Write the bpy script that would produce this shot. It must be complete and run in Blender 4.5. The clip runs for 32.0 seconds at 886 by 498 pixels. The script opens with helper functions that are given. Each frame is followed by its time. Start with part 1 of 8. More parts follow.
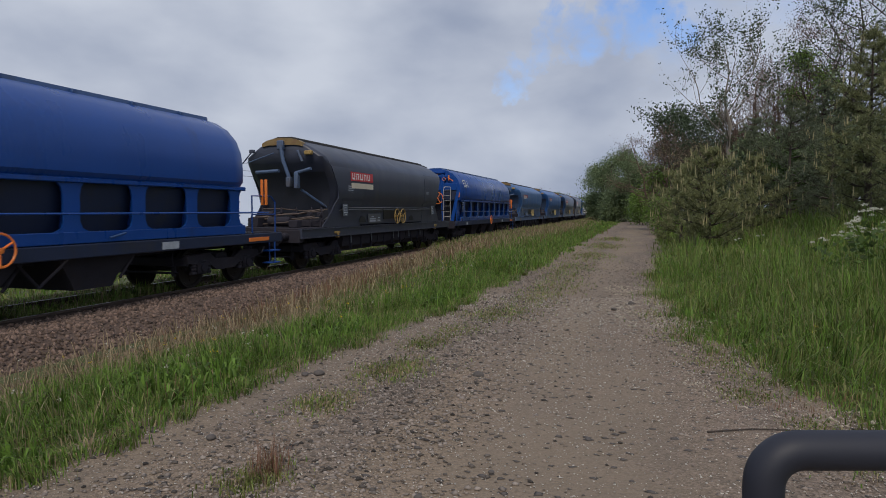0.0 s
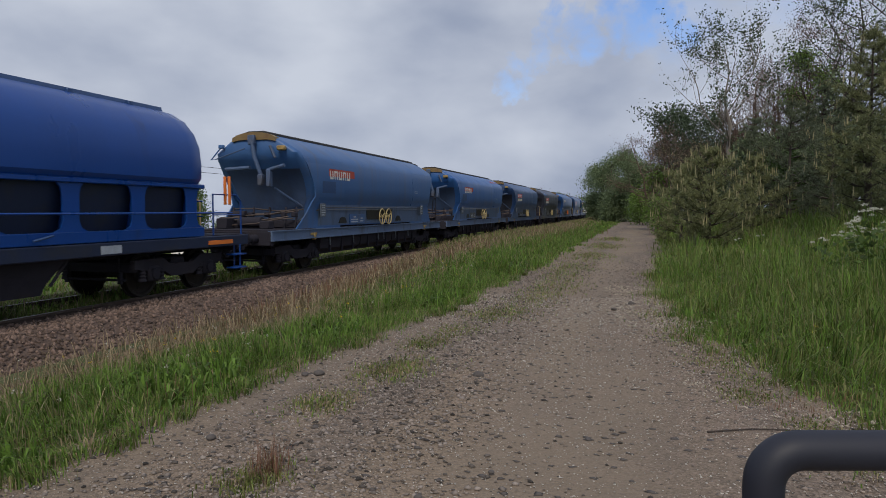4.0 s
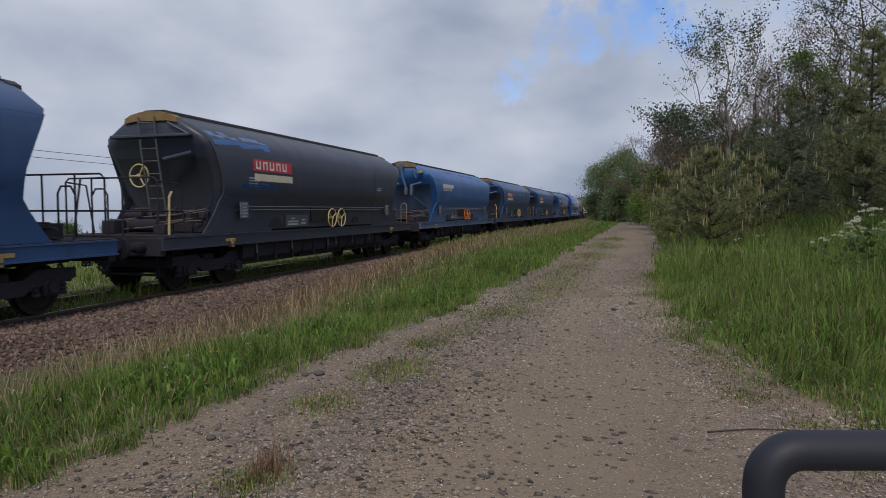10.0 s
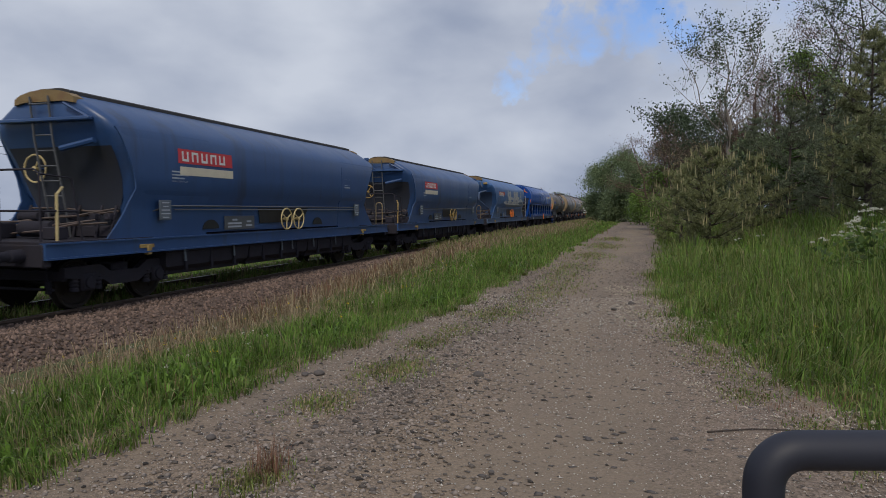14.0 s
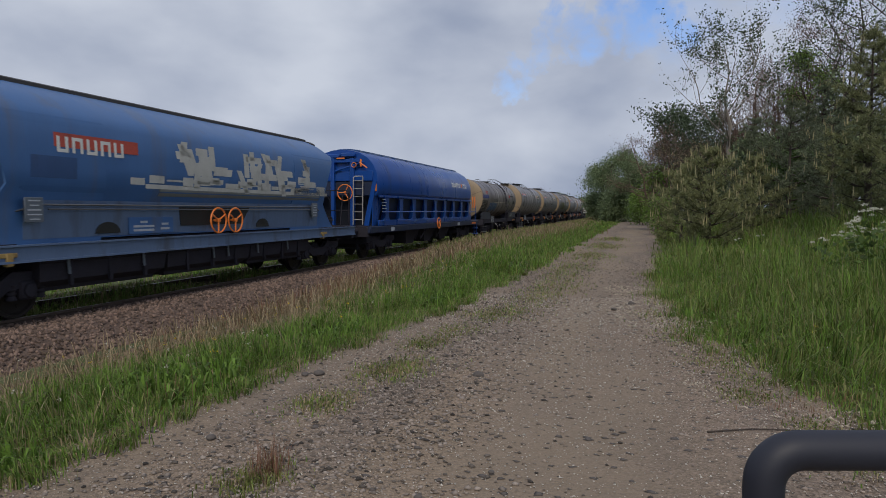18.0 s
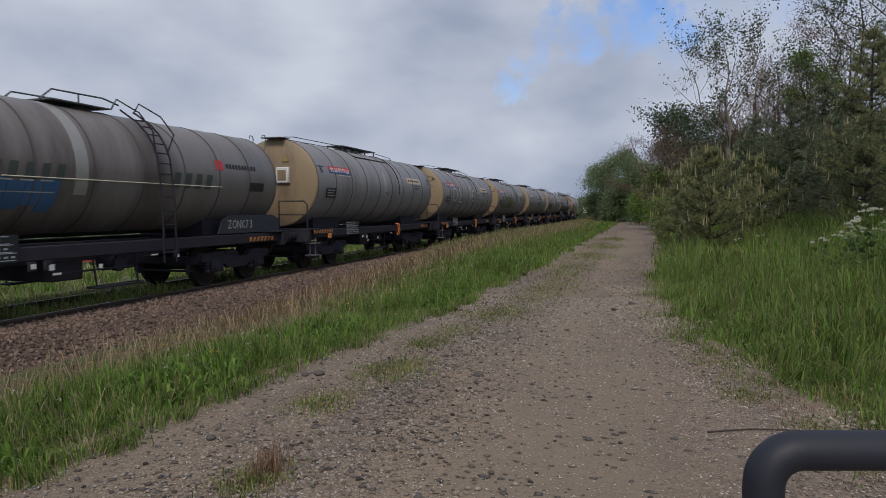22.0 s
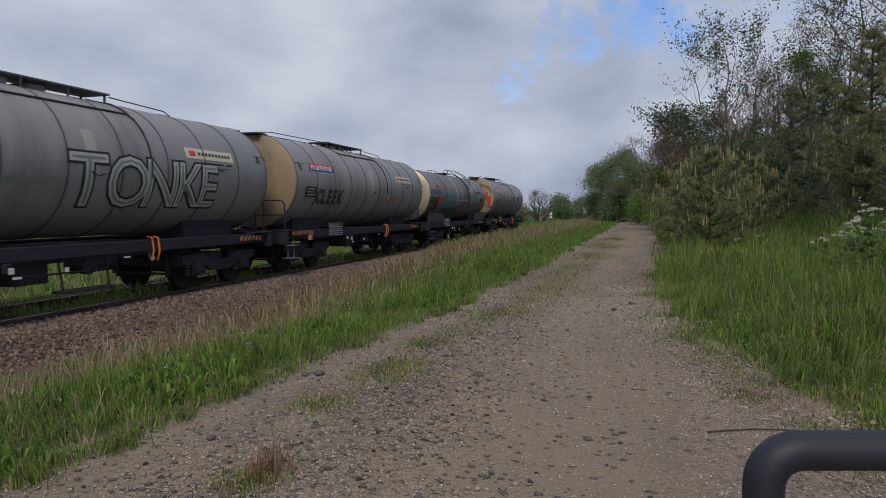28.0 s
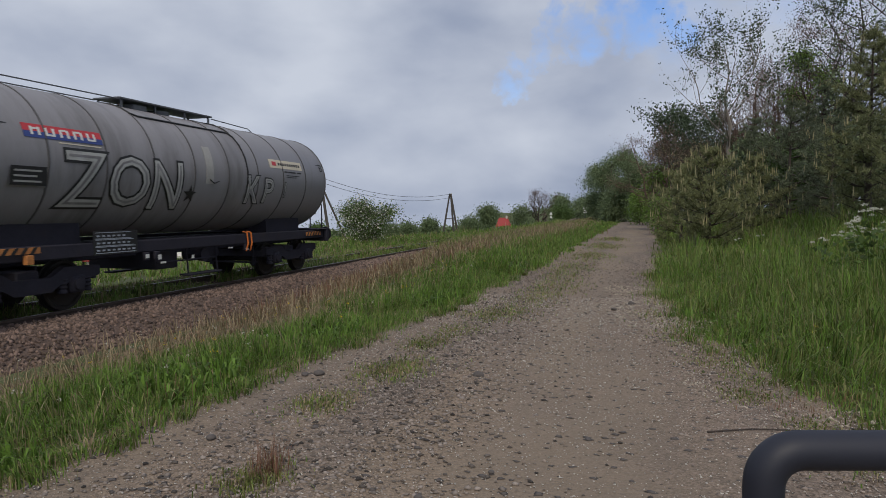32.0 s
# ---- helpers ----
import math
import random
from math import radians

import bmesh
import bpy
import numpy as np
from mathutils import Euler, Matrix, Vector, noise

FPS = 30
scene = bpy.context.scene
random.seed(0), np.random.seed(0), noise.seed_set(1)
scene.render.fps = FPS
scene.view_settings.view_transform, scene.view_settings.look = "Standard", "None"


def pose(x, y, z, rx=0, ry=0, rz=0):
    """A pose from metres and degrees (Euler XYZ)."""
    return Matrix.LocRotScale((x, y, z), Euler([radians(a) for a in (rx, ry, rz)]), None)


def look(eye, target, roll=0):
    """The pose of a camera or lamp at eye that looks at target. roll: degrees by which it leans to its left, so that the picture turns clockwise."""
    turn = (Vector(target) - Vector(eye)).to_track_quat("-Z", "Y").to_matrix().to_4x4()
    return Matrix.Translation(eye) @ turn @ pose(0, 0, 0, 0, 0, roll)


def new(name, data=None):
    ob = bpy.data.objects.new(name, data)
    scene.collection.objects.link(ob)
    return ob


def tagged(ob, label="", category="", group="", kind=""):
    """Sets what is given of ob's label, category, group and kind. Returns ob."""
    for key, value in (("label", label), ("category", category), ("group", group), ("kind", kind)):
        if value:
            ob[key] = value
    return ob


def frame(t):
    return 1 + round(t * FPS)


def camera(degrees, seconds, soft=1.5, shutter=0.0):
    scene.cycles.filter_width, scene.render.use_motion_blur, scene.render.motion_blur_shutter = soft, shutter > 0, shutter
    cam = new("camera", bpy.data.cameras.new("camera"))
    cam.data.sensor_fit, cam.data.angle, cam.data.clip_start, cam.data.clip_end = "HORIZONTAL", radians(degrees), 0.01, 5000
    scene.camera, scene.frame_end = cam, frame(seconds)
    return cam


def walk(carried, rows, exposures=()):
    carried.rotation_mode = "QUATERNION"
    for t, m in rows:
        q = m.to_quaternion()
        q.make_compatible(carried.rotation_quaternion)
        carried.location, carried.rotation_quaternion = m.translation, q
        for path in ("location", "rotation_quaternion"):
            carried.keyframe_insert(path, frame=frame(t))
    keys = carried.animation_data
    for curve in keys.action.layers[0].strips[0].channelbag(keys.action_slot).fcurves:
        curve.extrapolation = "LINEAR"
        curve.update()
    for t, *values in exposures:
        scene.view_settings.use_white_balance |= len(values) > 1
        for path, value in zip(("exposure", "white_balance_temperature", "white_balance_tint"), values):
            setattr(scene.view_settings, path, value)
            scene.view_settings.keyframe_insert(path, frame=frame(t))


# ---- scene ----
# The track runs along +y; the camera stands still beside a gravel path.
# ---- camera ----
LENS = 68.24
EYE = (0.0, 0.0, 1.4)
TURN, TILT = 16.70, 3.39
FOCAL = 784 / math.tan(radians(LENS) / 2)    # for a view 1568 wide
DEPTH_K = 1.102      # depths below, along the view, against those on the plan
cam = camera(LENS, 32.0, 0.65, 0.12)
cam_pose = pose(*EYE, 90 - TILT, 0, TURN)
walk(cam, [(0.0, cam_pose), (32.0, cam_pose)])
scene.view_settings.exposure = 0.0

# ---- sky and sun ----
SUN_ELEV, SUN_AZ = 46.0, 168.0   # azimuth clockwise from +y
wd = bpy.data.worlds.new("sky")
scene.world = wd
wd.use_nodes = True
wn, wl = wd.node_tree.nodes, wd.node_tree.links
wn.clear()


def wnode(kind, **kw):
    n = wn.new(kind)
    for k, v in kw.items():
        n.inputs[k].default_value = v
    return n


w_out = wn.new("ShaderNodeOutputWorld")
w_bg = wn.new("ShaderNodeBackground")
w_sky = wn.new("ShaderNodeTexSky")
w_sky.sky_type, w_sky.sun_disc = "NISHITA", False
w_sky.sun_elevation, w_sky.sun_rotation = radians(SUN_ELEV), radians(SUN_AZ)
w_sky.air_density, w_sky.dust_density, w_sky.ozone_density = 1.0, 0.6, 1.6
w_dim = wn.new("ShaderNodeMixRGB")
w_dim.blend_type = "MULTIPLY"
w_dim.inputs[0].default_value = 1.0
w_dim.inputs[2].default_value = (0.108, 0.120, 0.150, 1)
wl.new(w_sky.outputs[0], w_dim.inputs[1])
w_co = wn.new("ShaderNodeTexCoord")
w_map = wn.new("ShaderNodeMapping")
w_map.inputs["Scale"].default_value = (1.0, 1.0, 2.0)
w_map.inputs["Rotation"].default_value = (0.35, 0.25, 0.6)
wl.new(w_co.outputs["Generated"], w_map.inputs[0])
w_n1 = wnode("ShaderNodeTexNoise", Scale=2.3, Detail=8.0, Roughness=0.55, Distortion=0.1)
w_n2 = wnode("ShaderNodeTexNoise", Scale=4.2, Detail=5.0, Roughness=0.45, Distortion=0.1)
wl.new(w_map.outputs[0], w_n1.inputs[0])
wl.new(w_map.outputs[0], w_n2.inputs[0])
w_n3 = wnode("ShaderNodeTexNoise", Scale=11.0, Detail=6.0, Roughness=0.6)
wl.new(w_co.outputs["Generated"], w_n3.inputs[0])
w_off = wn.new("ShaderNodeVectorMath")
w_off.operation = "MULTIPLY_ADD"
w_off.inputs[1].default_value, w_off.inputs[2].default_value = (0.16, 0.16, 0.16), (-0.08, -0.08, -0.08)
wl.new(w_n3.outputs["Color"], w_off.inputs[0])
w_warp = wn.new("ShaderNodeVectorMath")
wl.new(w_co.outputs["Generated"], w_warp.inputs[0])
wl.new(w_off.outputs[0], w_warp.inputs[1])


# the thin places in the cloud cover
def gap(direction, inner, outer):
    d = wn.new("ShaderNodeVectorMath")
    d.operation = "DISTANCE"
    d.inputs[1].default_value = Vector(direction).normalized()
    wl.new(w_warp.outputs[0], d.inputs[0])
    r = wn.new("ShaderNodeMapRange")
    r.interpolation_type = "SMOOTHSTEP"
    r.inputs[1].default_value, r.inputs[2].default_value = inner, outer
    r.inputs[3].default_value, r.inputs[4].default_value = 1.0, 0.0
    wl.new(d.outputs["Value"], r.inputs[0])
    return r


def wmath(op, a, b):
    n = wn.new("ShaderNodeMath")
    n.operation = op
    for i, v in enumerate((a, b)):
        if isinstance(v, (int, float)):
            n.inputs[i].default_value = v
        else:
            wl.new(v.outputs[0], n.inputs[i])
    return n


def bearing(px, py):
    return cam_pose.to_3x3() @ Vector(((px - 784) / FOCAL, (441 - py) / FOCAL, -1))


w_gap = wmath("MULTIPLY", gap(bearing(1150, -80), 0.02, 0.20), 0.6)
for px, py, size, amount in ((950, 84, 0.05, 1.0), (985, 58, 0.06, 1.15), (1030, 40, 0.07, 1.2), (1090, 22, 0.07, 1.25), (1150, 30, 0.07, 1.25), (1190, 48, 0.05, 1.1), (928, 112, 0.05, 1.0), (912, 150, 0.06, 1.1), (1400, -250, 0.5, 0.8)):
    w_gap = wmath("MAXIMUM", w_gap, wmath("MULTIPLY", gap(bearing(px, py), 0.0, size), amount))
w_gap = wmath("MULTIPLY", w_gap, wmath("ADD", wmath("MULTIPLY", w_n2, 1.7), 0.02))
w_cov = wmath("SUBTRACT", wmath("ADD", wmath("MULTIPLY", w_n1, 1.0), 0.33), wmath("MULTIPLY", w_gap, 0.42))
w_ramp = wn.new("ShaderNodeValToRGB")
w_ramp.color_ramp.elements[0].position, w_ramp.color_ramp.elements[0].color = 0.36, (0, 0, 0, 1)
w_ramp.color_ramp.elements[1].position, w_ramp.color_ramp.elements[1].color = 0.66, (1, 1, 1, 1)
wl.new(w_cov.outputs[0], w_ramp.inputs[0])
w_col = wn.new("ShaderNodeValToRGB")
w_col.color_ramp.elements[0].position, w_col.color_ramp.elements[0].color = 0.30, (0.300, 0.350, 0.470, 1)
w_col.color_ramp.elements[1].position, w_col.color_ramp.elements[1].color = 0.70, (0.565, 0.610, 0.705, 1)
wl.new(w_n2.outputs[0], w_col.inputs[0])
w_mix = wn.new("ShaderNodeMixRGB")
wl.new(w_ramp.outputs[0], w_mix.inputs[0])
wl.new(w_dim.outputs[0], w_mix.inputs[1])
wl.new(w_col.outputs[0], w_mix.inputs[2])
wl.new(w_mix.outputs[0], w_bg.inputs[0])
w_bg.inputs[1].default_value = 1.0
wl.new(w_bg.outputs[0], w_out.inputs[0])

sun_data = bpy.data.lights.new("sun", "SUN")
sun_data.energy, sun_data.angle, sun_data.color = 1.7, radians(14), (1.0, 0.90, 0.76)
sun = new("sun", sun_data)
_az, _el = radians(SUN_AZ), radians(SUN_ELEV)
sun.matrix_basis = look((60 * math.sin(_az) * math.cos(_el), 60 * math.cos(_az) * math.cos(_el), 60 * math.sin(_el)), (0, 0, 0))

# ---- materials ----
def mat(name, color, rough=0.6, metal=0.0, var=0.18, scale=6.0, fine=60.0, bump=0.15, dirt=None, dirt_amt=0.0,
        stretch=(1, 1, 1), rnd=0.0, spec=0.5, dist=0.01, island=0.0, coat=0.0):
    """Painted, mineral or plant surface: a base colour with coarse and fine variation, optional dirt, and relief."""
    m = bpy.data.materials.new(name)
    m.use_nodes = True
    nt = m.node_tree
    n, l = nt.nodes, nt.links
    b = n["Principled BSDF"]
    co = n.new("ShaderNodeTexCoord")
    mp = n.new("ShaderNodeMapping")
    mp.inputs["Scale"].default_value = stretch
    l.new(co.outputs["Object"], mp.inputs[0])

    def noise_(s, d, r=0.55):
        t = n.new("ShaderNodeTexNoise")
        t.inputs["Scale"].default_value, t.inputs["Detail"].default_value, t.inputs["Roughness"].default_value = s, d, r
        l.new(mp.outputs[0], t.inputs[0])
        return t

    def math_(op, a, c, clamp=False):
        t = n.new("ShaderNodeMath")
        t.operation, t.use_clamp = op, clamp
        for i, v in enumerate((a, c)):
            if isinstance(v, (int, float)):
                t.inputs[i].default_value = v
            else:
                l.new(v, t.inputs[i])
        return t.outputs[0]

    a, c = noise_(scale, 4), noise_(fine, 3)
    v = math_("ADD", math_("MULTIPLY", math_("SUBTRACT", a.outputs[0], 0.5), 2.2 * var), math_("MULTIPLY", math_("SUBTRACT", c.outputs[0], 0.5), 1.3 * var))
    v = math_("ADD", v, 1.0)
    if rnd:
        oi = n.new("ShaderNodeObjectInfo")
        v = math_("ADD", v, math_("MULTIPLY", math_("SUBTRACT", oi.outputs["Random"], 0.5), 2 * rnd))
    if island:
        ge = n.new("ShaderNodeNewGeometry")
        v = math_("ADD", v, math_("MULTIPLY", math_("SUBTRACT", ge.outputs["Random Per Island"], 0.5), 2 * island))
    mul = n.new("ShaderNodeVectorMath")
    mul.operation = "SCALE"
    mul.inputs[0].default_value = color
    l.new(v, mul.inputs["Scale"])
    out = mul.outputs[0]
    if dirt:
        dn = noise_(scale * 0.6, 6, 0.65)
        r = n.new("ShaderNodeMapRange")
        r.inputs[1].default_value, r.inputs[2].default_value = 0.62 - 0.3 * dirt_amt, 0.78 - 0.2 * dirt_amt
        l.new(dn.outputs[0], r.inputs[0])
        mx = n.new("ShaderNodeMixRGB")
        mx.inputs[2].default_value = (*dirt, 1)
        l.new(math_("MULTIPLY", r.outputs[0], min(1.0, 0.35 + dirt_amt)), mx.inputs[0])
        l.new(out, mx.inputs[1])
        out = mx.outputs[0]
    l.new(out, b.inputs["Base Color"])
    rr = math_("ADD", math_("MULTIPLY", math_("SUBTRACT", a.outputs[0], 0.5), 0.25), rough, True)
    l.new(rr, b.inputs["Roughness"])
    b.inputs["Metallic"].default_value = metal
    b.inputs["Specular IOR Level"].default_value = spec
    b.inputs["Coat Weight"].default_value = coat
    if bump:
        bp = n.new("ShaderNodeBump")
        bp.inputs["Strength"].default_value, bp.inputs["Distance"].default_value = bump, dist
        l.new(math_("ADD", math_("MULTIPLY", a.outputs[0], 0.5), c.outputs[0]), bp.inputs["Height"])
        l.new(bp.outputs[0], b.inputs["Normal"])
    return m


def leaf_mat(name, color, var=0.35, trans=0.25):
    """Foliage: every leaf its own tint, some light passing through."""
    m = mat(name, color, 0.55, 0, 0.2, 0.8, 30, 0, island=var, spec=0.3)
    b = m.node_tree.nodes["Principled BSDF"]
    b.inputs["Subsurface Weight"].default_value = 0.0
    n, l = m.node_tree.nodes, m.node_tree.links
    tr = n.new("ShaderNodeBsdfTranslucent")
    src = b.inputs["Base Color"].links[0].from_socket
    l.new(src, tr.inputs[0])
    mx = n.new("ShaderNodeMixShader")
    mx.inputs[0].default_value = trans
    l.new(b.outputs[0], mx.inputs[1])
    l.new(tr.outputs[0], mx.inputs[2])
    l.new(mx.outputs[0], n["Material Output"].inputs[0])
    return m


RUST = (0.16, 0.075, 0.04)
SOOT = (0.03, 0.028, 0.027)
PAINT = {
    "blue": mat("worn_blue_paint", (0.030, 0.110, 0.325), 0.38, 0, 0.14, 1.2, 30, 0.05, SOOT, 0.16, (1, 1.8, 0.22)),
    "slate": mat("faded_blue_paint", (0.044, 0.120, 0.300), 0.42, 0, 0.14, 1.2, 30, 0.05, (0.10, 0.10, 0.11), 0.22, (1, 1.8, 0.22)),
    "navy": mat("dark_blue_paint", (0.029, 0.072, 0.190), 0.38, 0, 0.16, 1.1, 30, 0.05, SOOT, 0.22, (1, 1.8, 0.22)),
    "sooty": mat("soot_covered_paint", (0.036, 0.043, 0.070), 0.42, 0, 0.2, 1.1, 30, 0.05, (0.062, 0.058, 0.060), 0.22, (1, 1.8, 0.22)),
    "royal": mat("royal_blue_paint", (0.008, 0.056, 0.262), 0.30, 0, 0.12, 1.0, 30, 0.03, SOOT, 0.12, (1, 1.8, 0.3), spec=0.35),
    "tank": mat("weathered_grey_tank_paint", (0.235, 0.226, 0.236), 0.46, 0, 0.16, 1.0, 24, 0.05, (0.085, 0.076, 0.070), 0.28, (0.4, 1.7, 0.3)),
    "tank_warm": mat("brown_stained_tank_paint", (0.180, 0.160, 0.152), 0.42, 0, 0.22, 1.0, 24, 0.05, (0.070, 0.054, 0.048), 0.5, (0.4, 1.7, 0.3)),
}
# grime with recess shade mixed in, for undercut and sloping wagon ends
M_GRIME_SHADE = mat("grimy_shaded_dark_paint", (0.024, 0.028, 0.043), 0.6, 0, 0.25, 1.5, 30, 0.1, (0.03, 0.028, 0.028), 0.35, (1, 1, 0.3))
M_GRIME_LIGHT = mat("dusty_blue_grey_paint", (0.068, 0.110, 0.205), 0.6, 0, 0.25, 3, 40, 0.1, (0.07, 0.065, 0.065), 0.4)
M_BAND = mat("grimy_band_steel", (0.085, 0.080, 0.080), 0.6, 0, 0.25, 4, 40, 0.05)
M_CAP = mat("worn_ochre_cap_paint", (0.20, 0.135, 0.055), 0.6, 0, 0.3, 5, 40, 0.1, RUST, 0.4)
M_SKIRT = mat("dusty_blue_skirt_paint", (0.095, 0.145, 0.250), 0.6, 0, 0.2, 1.6, 30, 0.05, (0.05, 0.05, 0.055), 0.3, (1, 2, 0.4))
M_SPECK = mat("pale_grit", (0.46, 0.43, 0.39), 0.85, 0, 0.1, 20, 60, 0.1, island=0.35)
M_PATCH = mat("pale_grey_worn_paint", (0.34, 0.33, 0.31), 0.55, 0, 0.2, 4, 40, 0.03)
M_OCHRE = mat("dull_ochre_paint", (0.27, 0.20, 0.10), 0.55, 0, 0.2, 6, 40, 0.05)
M_PIPE = mat("rust_brown_pipe", (0.085, 0.062, 0.055), 0.7, 0, 0.35, 4, 40, 0.1, SOOT, 0.3, rnd=0.3)
M_BOARD = mat("dull_grey_board", (0.10, 0.12, 0.15), 0.6, 0, 0.2, 5, 40, 0.05)
M_STENCIL = mat("worn_white_stencil", (0.36, 0.39, 0.44), 0.6, 0, 0.3, 9, 50, 0.03)
# sooty blue steel, darkened by shade behind ribs and in recesses put in
M_DARKBLUE = mat("grimy_and_shaded_blue_steel", (0.007, 0.016, 0.050), 0.6, 0, 0.25, 2, 30, 0.1, SOOT, 0.3)
# the same mix of grime and undercut shade for the blue hoppers
M_GRIME_SHADE_BLUE = mat("grimy_shaded_blue_paint", (0.042, 0.072, 0.145), 0.6, 0, 0.28, 1.5, 30, 0.1, (0.036, 0.038, 0.046), 0.42, (1, 1, 0.3))
M_WEED = leaf_mat("reddish_dry_stems", (0.20, 0.105, 0.070), 0.4, 0.1)
M_TAN = mat("tan_stained_tank_end", (0.275, 0.205, 0.13), 0.5, 0, 0.2, 1.4, 26, 0.05, (0.10, 0.07, 0.05), 0.36, (1, 1, 0.4))
M_STEEL_END = mat("bare_metal_tank_end", (0.46, 0.40, 0.30), 0.42, 0.35, 0.12, 1.6, 30, 0.04, (0.25, 0.19, 0.13), 0.2)
M_FRAME = mat("black_underframe", (0.030, 0.0285, 0.0390), 0.85, 0, 0.35, 3, 40, 0.2, (0.042, 0.032, 0.028), 0.25, spec=0.2)
M_WHEEL = mat("rusty_wheel_steel", (0.018, 0.015, 0.014), 0.6, 0.3, 0.3, 5, 50, 0.2)
M_TREAD = mat("polished_rail_steel", (0.16, 0.15, 0.145), 0.45, 0.8, 0.15, 6, 60, 0.05)
M_ROOF = mat("black_roof_cover", (0.030, 0.028, 0.028), 0.7, 0, 0.3, 2, 30, 0.2, (0.10, 0.06, 0.04), 0.1)
M_YELLOW = mat("chipped_yellow_paint", (0.33, 0.225, 0.075), 0.55, 0, 0.25, 5, 40, 0.1, RUST, 0.3)
M_LOGORED = mat("faded_red_logo_paint", (0.40, 0.058, 0.035), 0.6, 0, 0.3, 5, 40, 0.03, SOOT, 0.25)
M_HAZARD = mat("dirty_orange_paint", (0.48, 0.19, 0.055), 0.6, 0, 0.3, 6, 40, 0.05, SOOT, 0.5)
M_ORANGE = mat("orange_paint", (0.75, 0.20, 0.035), 0.5, 0, 0.12, 6, 40, 0.05)
M_TANRAIL = mat("pale_yellow_paint", (0.50, 0.40, 0.20), 0.5, 0, 0.15, 6, 40, 0.05)
M_WHITE = mat("white_marking_paint", (0.62, 0.62, 0.60), 0.6, 0, 0.15, 4, 40, 0.03)
M_RED = mat("red_marking_paint", (0.50, 0.035, 0.045), 0.55, 0, 0.12, 4, 40, 0.03)
M_NAVYMARK = mat("navy_marking_paint", (0.03, 0.055, 0.22), 0.55, 0, 0.12, 4, 40, 0.03)
M_BLACK = mat("black_marking_and_shade", (0.012, 0.012, 0.013), 0.55, 0, 0.15, 4, 40, 0.03)
M_CREAM = mat("cream_marking_paint", (0.60, 0.54, 0.42), 0.6, 0, 0.15, 4, 40, 0.03)
M_GREYRAIL = mat("grey_painted_tube", (0.10, 0.105, 0.115), 0.5, 0.2, 0.15, 6, 40, 0.05)
M_PALE = mat("galvanised_tube", (0.36, 0.35, 0.33), 0.5, 0.5, 0.15, 6, 40, 0.05)
M_RAILSIDE = mat("rusty_rail", (0.070, 0.050, 0.041), 0.75, 0.2, 0.3, 8, 60, 0.2)
M_SLEEPER = mat("concrete_sleeper", (0.20, 0.185, 0.165), 0.85, 0, 0.2, 5, 60, 0.3, SOOT, 0.3, rnd=0.15)
M_BALLAST = mat("brown_ballast", (0.130, 0.090, 0.072), 0.9, 0, 0.5, 4.0, 30, 0.9, (0.10, 0.07, 0.06), 0.3, dist=0.05)
M_STONE = mat("ballast_stones", (0.150, 0.104, 0.084), 0.88, 0, 0.2, 8, 50, 0.4, island=0.7)
M_PATH = mat("gravel_path", (0.180, 0.137, 0.107), 0.92, 0, 0.30, 1.3, 55, 0.8, (0.125, 0.100, 0.084), 0.36, dist=0.02)


def speckle(m, amount=0.75, scale=70.0):
    """Tiny stones of different tone bedded in the surface."""
    n, l = m.node_tree.nodes, m.node_tree.links
    b = n["Principled BSDF"]
    co = n.new("ShaderNodeTexCoord")
    src = b.inputs["Base Color"].links[0].from_socket
    for sc, am in ((scale * 1.5, amount * 0.9), (scale * 0.4, amount * 0.25)):
        v = n.new("ShaderNodeTexVoronoi")
        v.inputs["Scale"].default_value = sc
        l.new(co.outputs["Object"], v.inputs["Vector"])
        sep = n.new("ShaderNodeSeparateColor")
        l.new(v.outputs["Color"], sep.inputs[0])
        r = n.new("ShaderNodeMapRange")
        r.inputs[3].default_value, r.inputs[4].default_value = 1 - am, 1 + am
        l.new(sep.outputs[0], r.inputs[0])
        k = n.new("ShaderNodeVectorMath")
        k.operation = "SCALE"
        l.new(src, k.inputs[0])
        l.new(r.outputs[0], k.inputs["Scale"])
        src = k.outputs[0]
    l.new(src, b.inputs["Base Color"])


def streaks(m, tone, stretch, low, high, share):
    """Long worn strips of another tone, laid by feet and wheels."""
    n, l = m.node_tree.nodes, m.node_tree.links
    b = n["Principled BSDF"]
    src = b.inputs["Base Color"].links[0].from_socket
    co, mp, t = n.new("ShaderNodeTexCoord"), n.new("ShaderNodeMapping"), n.new("ShaderNodeTexNoise")
    mp.inputs["Scale"].default_value = stretch
    t.inputs["Scale"].default_value, t.inputs["Detail"].default_value, t.inputs["Roughness"].default_value = 1.0, 5, 0.6
    l.new(co.outputs["Object"], mp.inputs[0])
    l.new(mp.outputs[0], t.inputs[0])
    r = n.new("ShaderNodeMapRange")
    r.inputs[1].default_value, r.inputs[2].default_value, r.inputs[4].default_value = low, high, share
    l.new(t.outputs[0], r.inputs[0])
    mx = n.new("ShaderNodeMixRGB")
    mx.inputs[2].default_value = (*tone, 1)
    l.new(r.outputs[0], mx.inputs[0])
    l.new(src, mx.inputs[1])
    l.new(mx.outputs[0], b.inputs["Base Color"])


streaks(M_PATH, (0.30, 0.225, 0.150), (0.75, 0.16, 1.0), 0.46, 0.66, 0.50)
streaks(M_PATH, (0.115, 0.092, 0.080), (1.3, 0.35, 1.0), 0.52, 0.70, 0.75)
speckle(M_PATH, 0.5, 62.0)


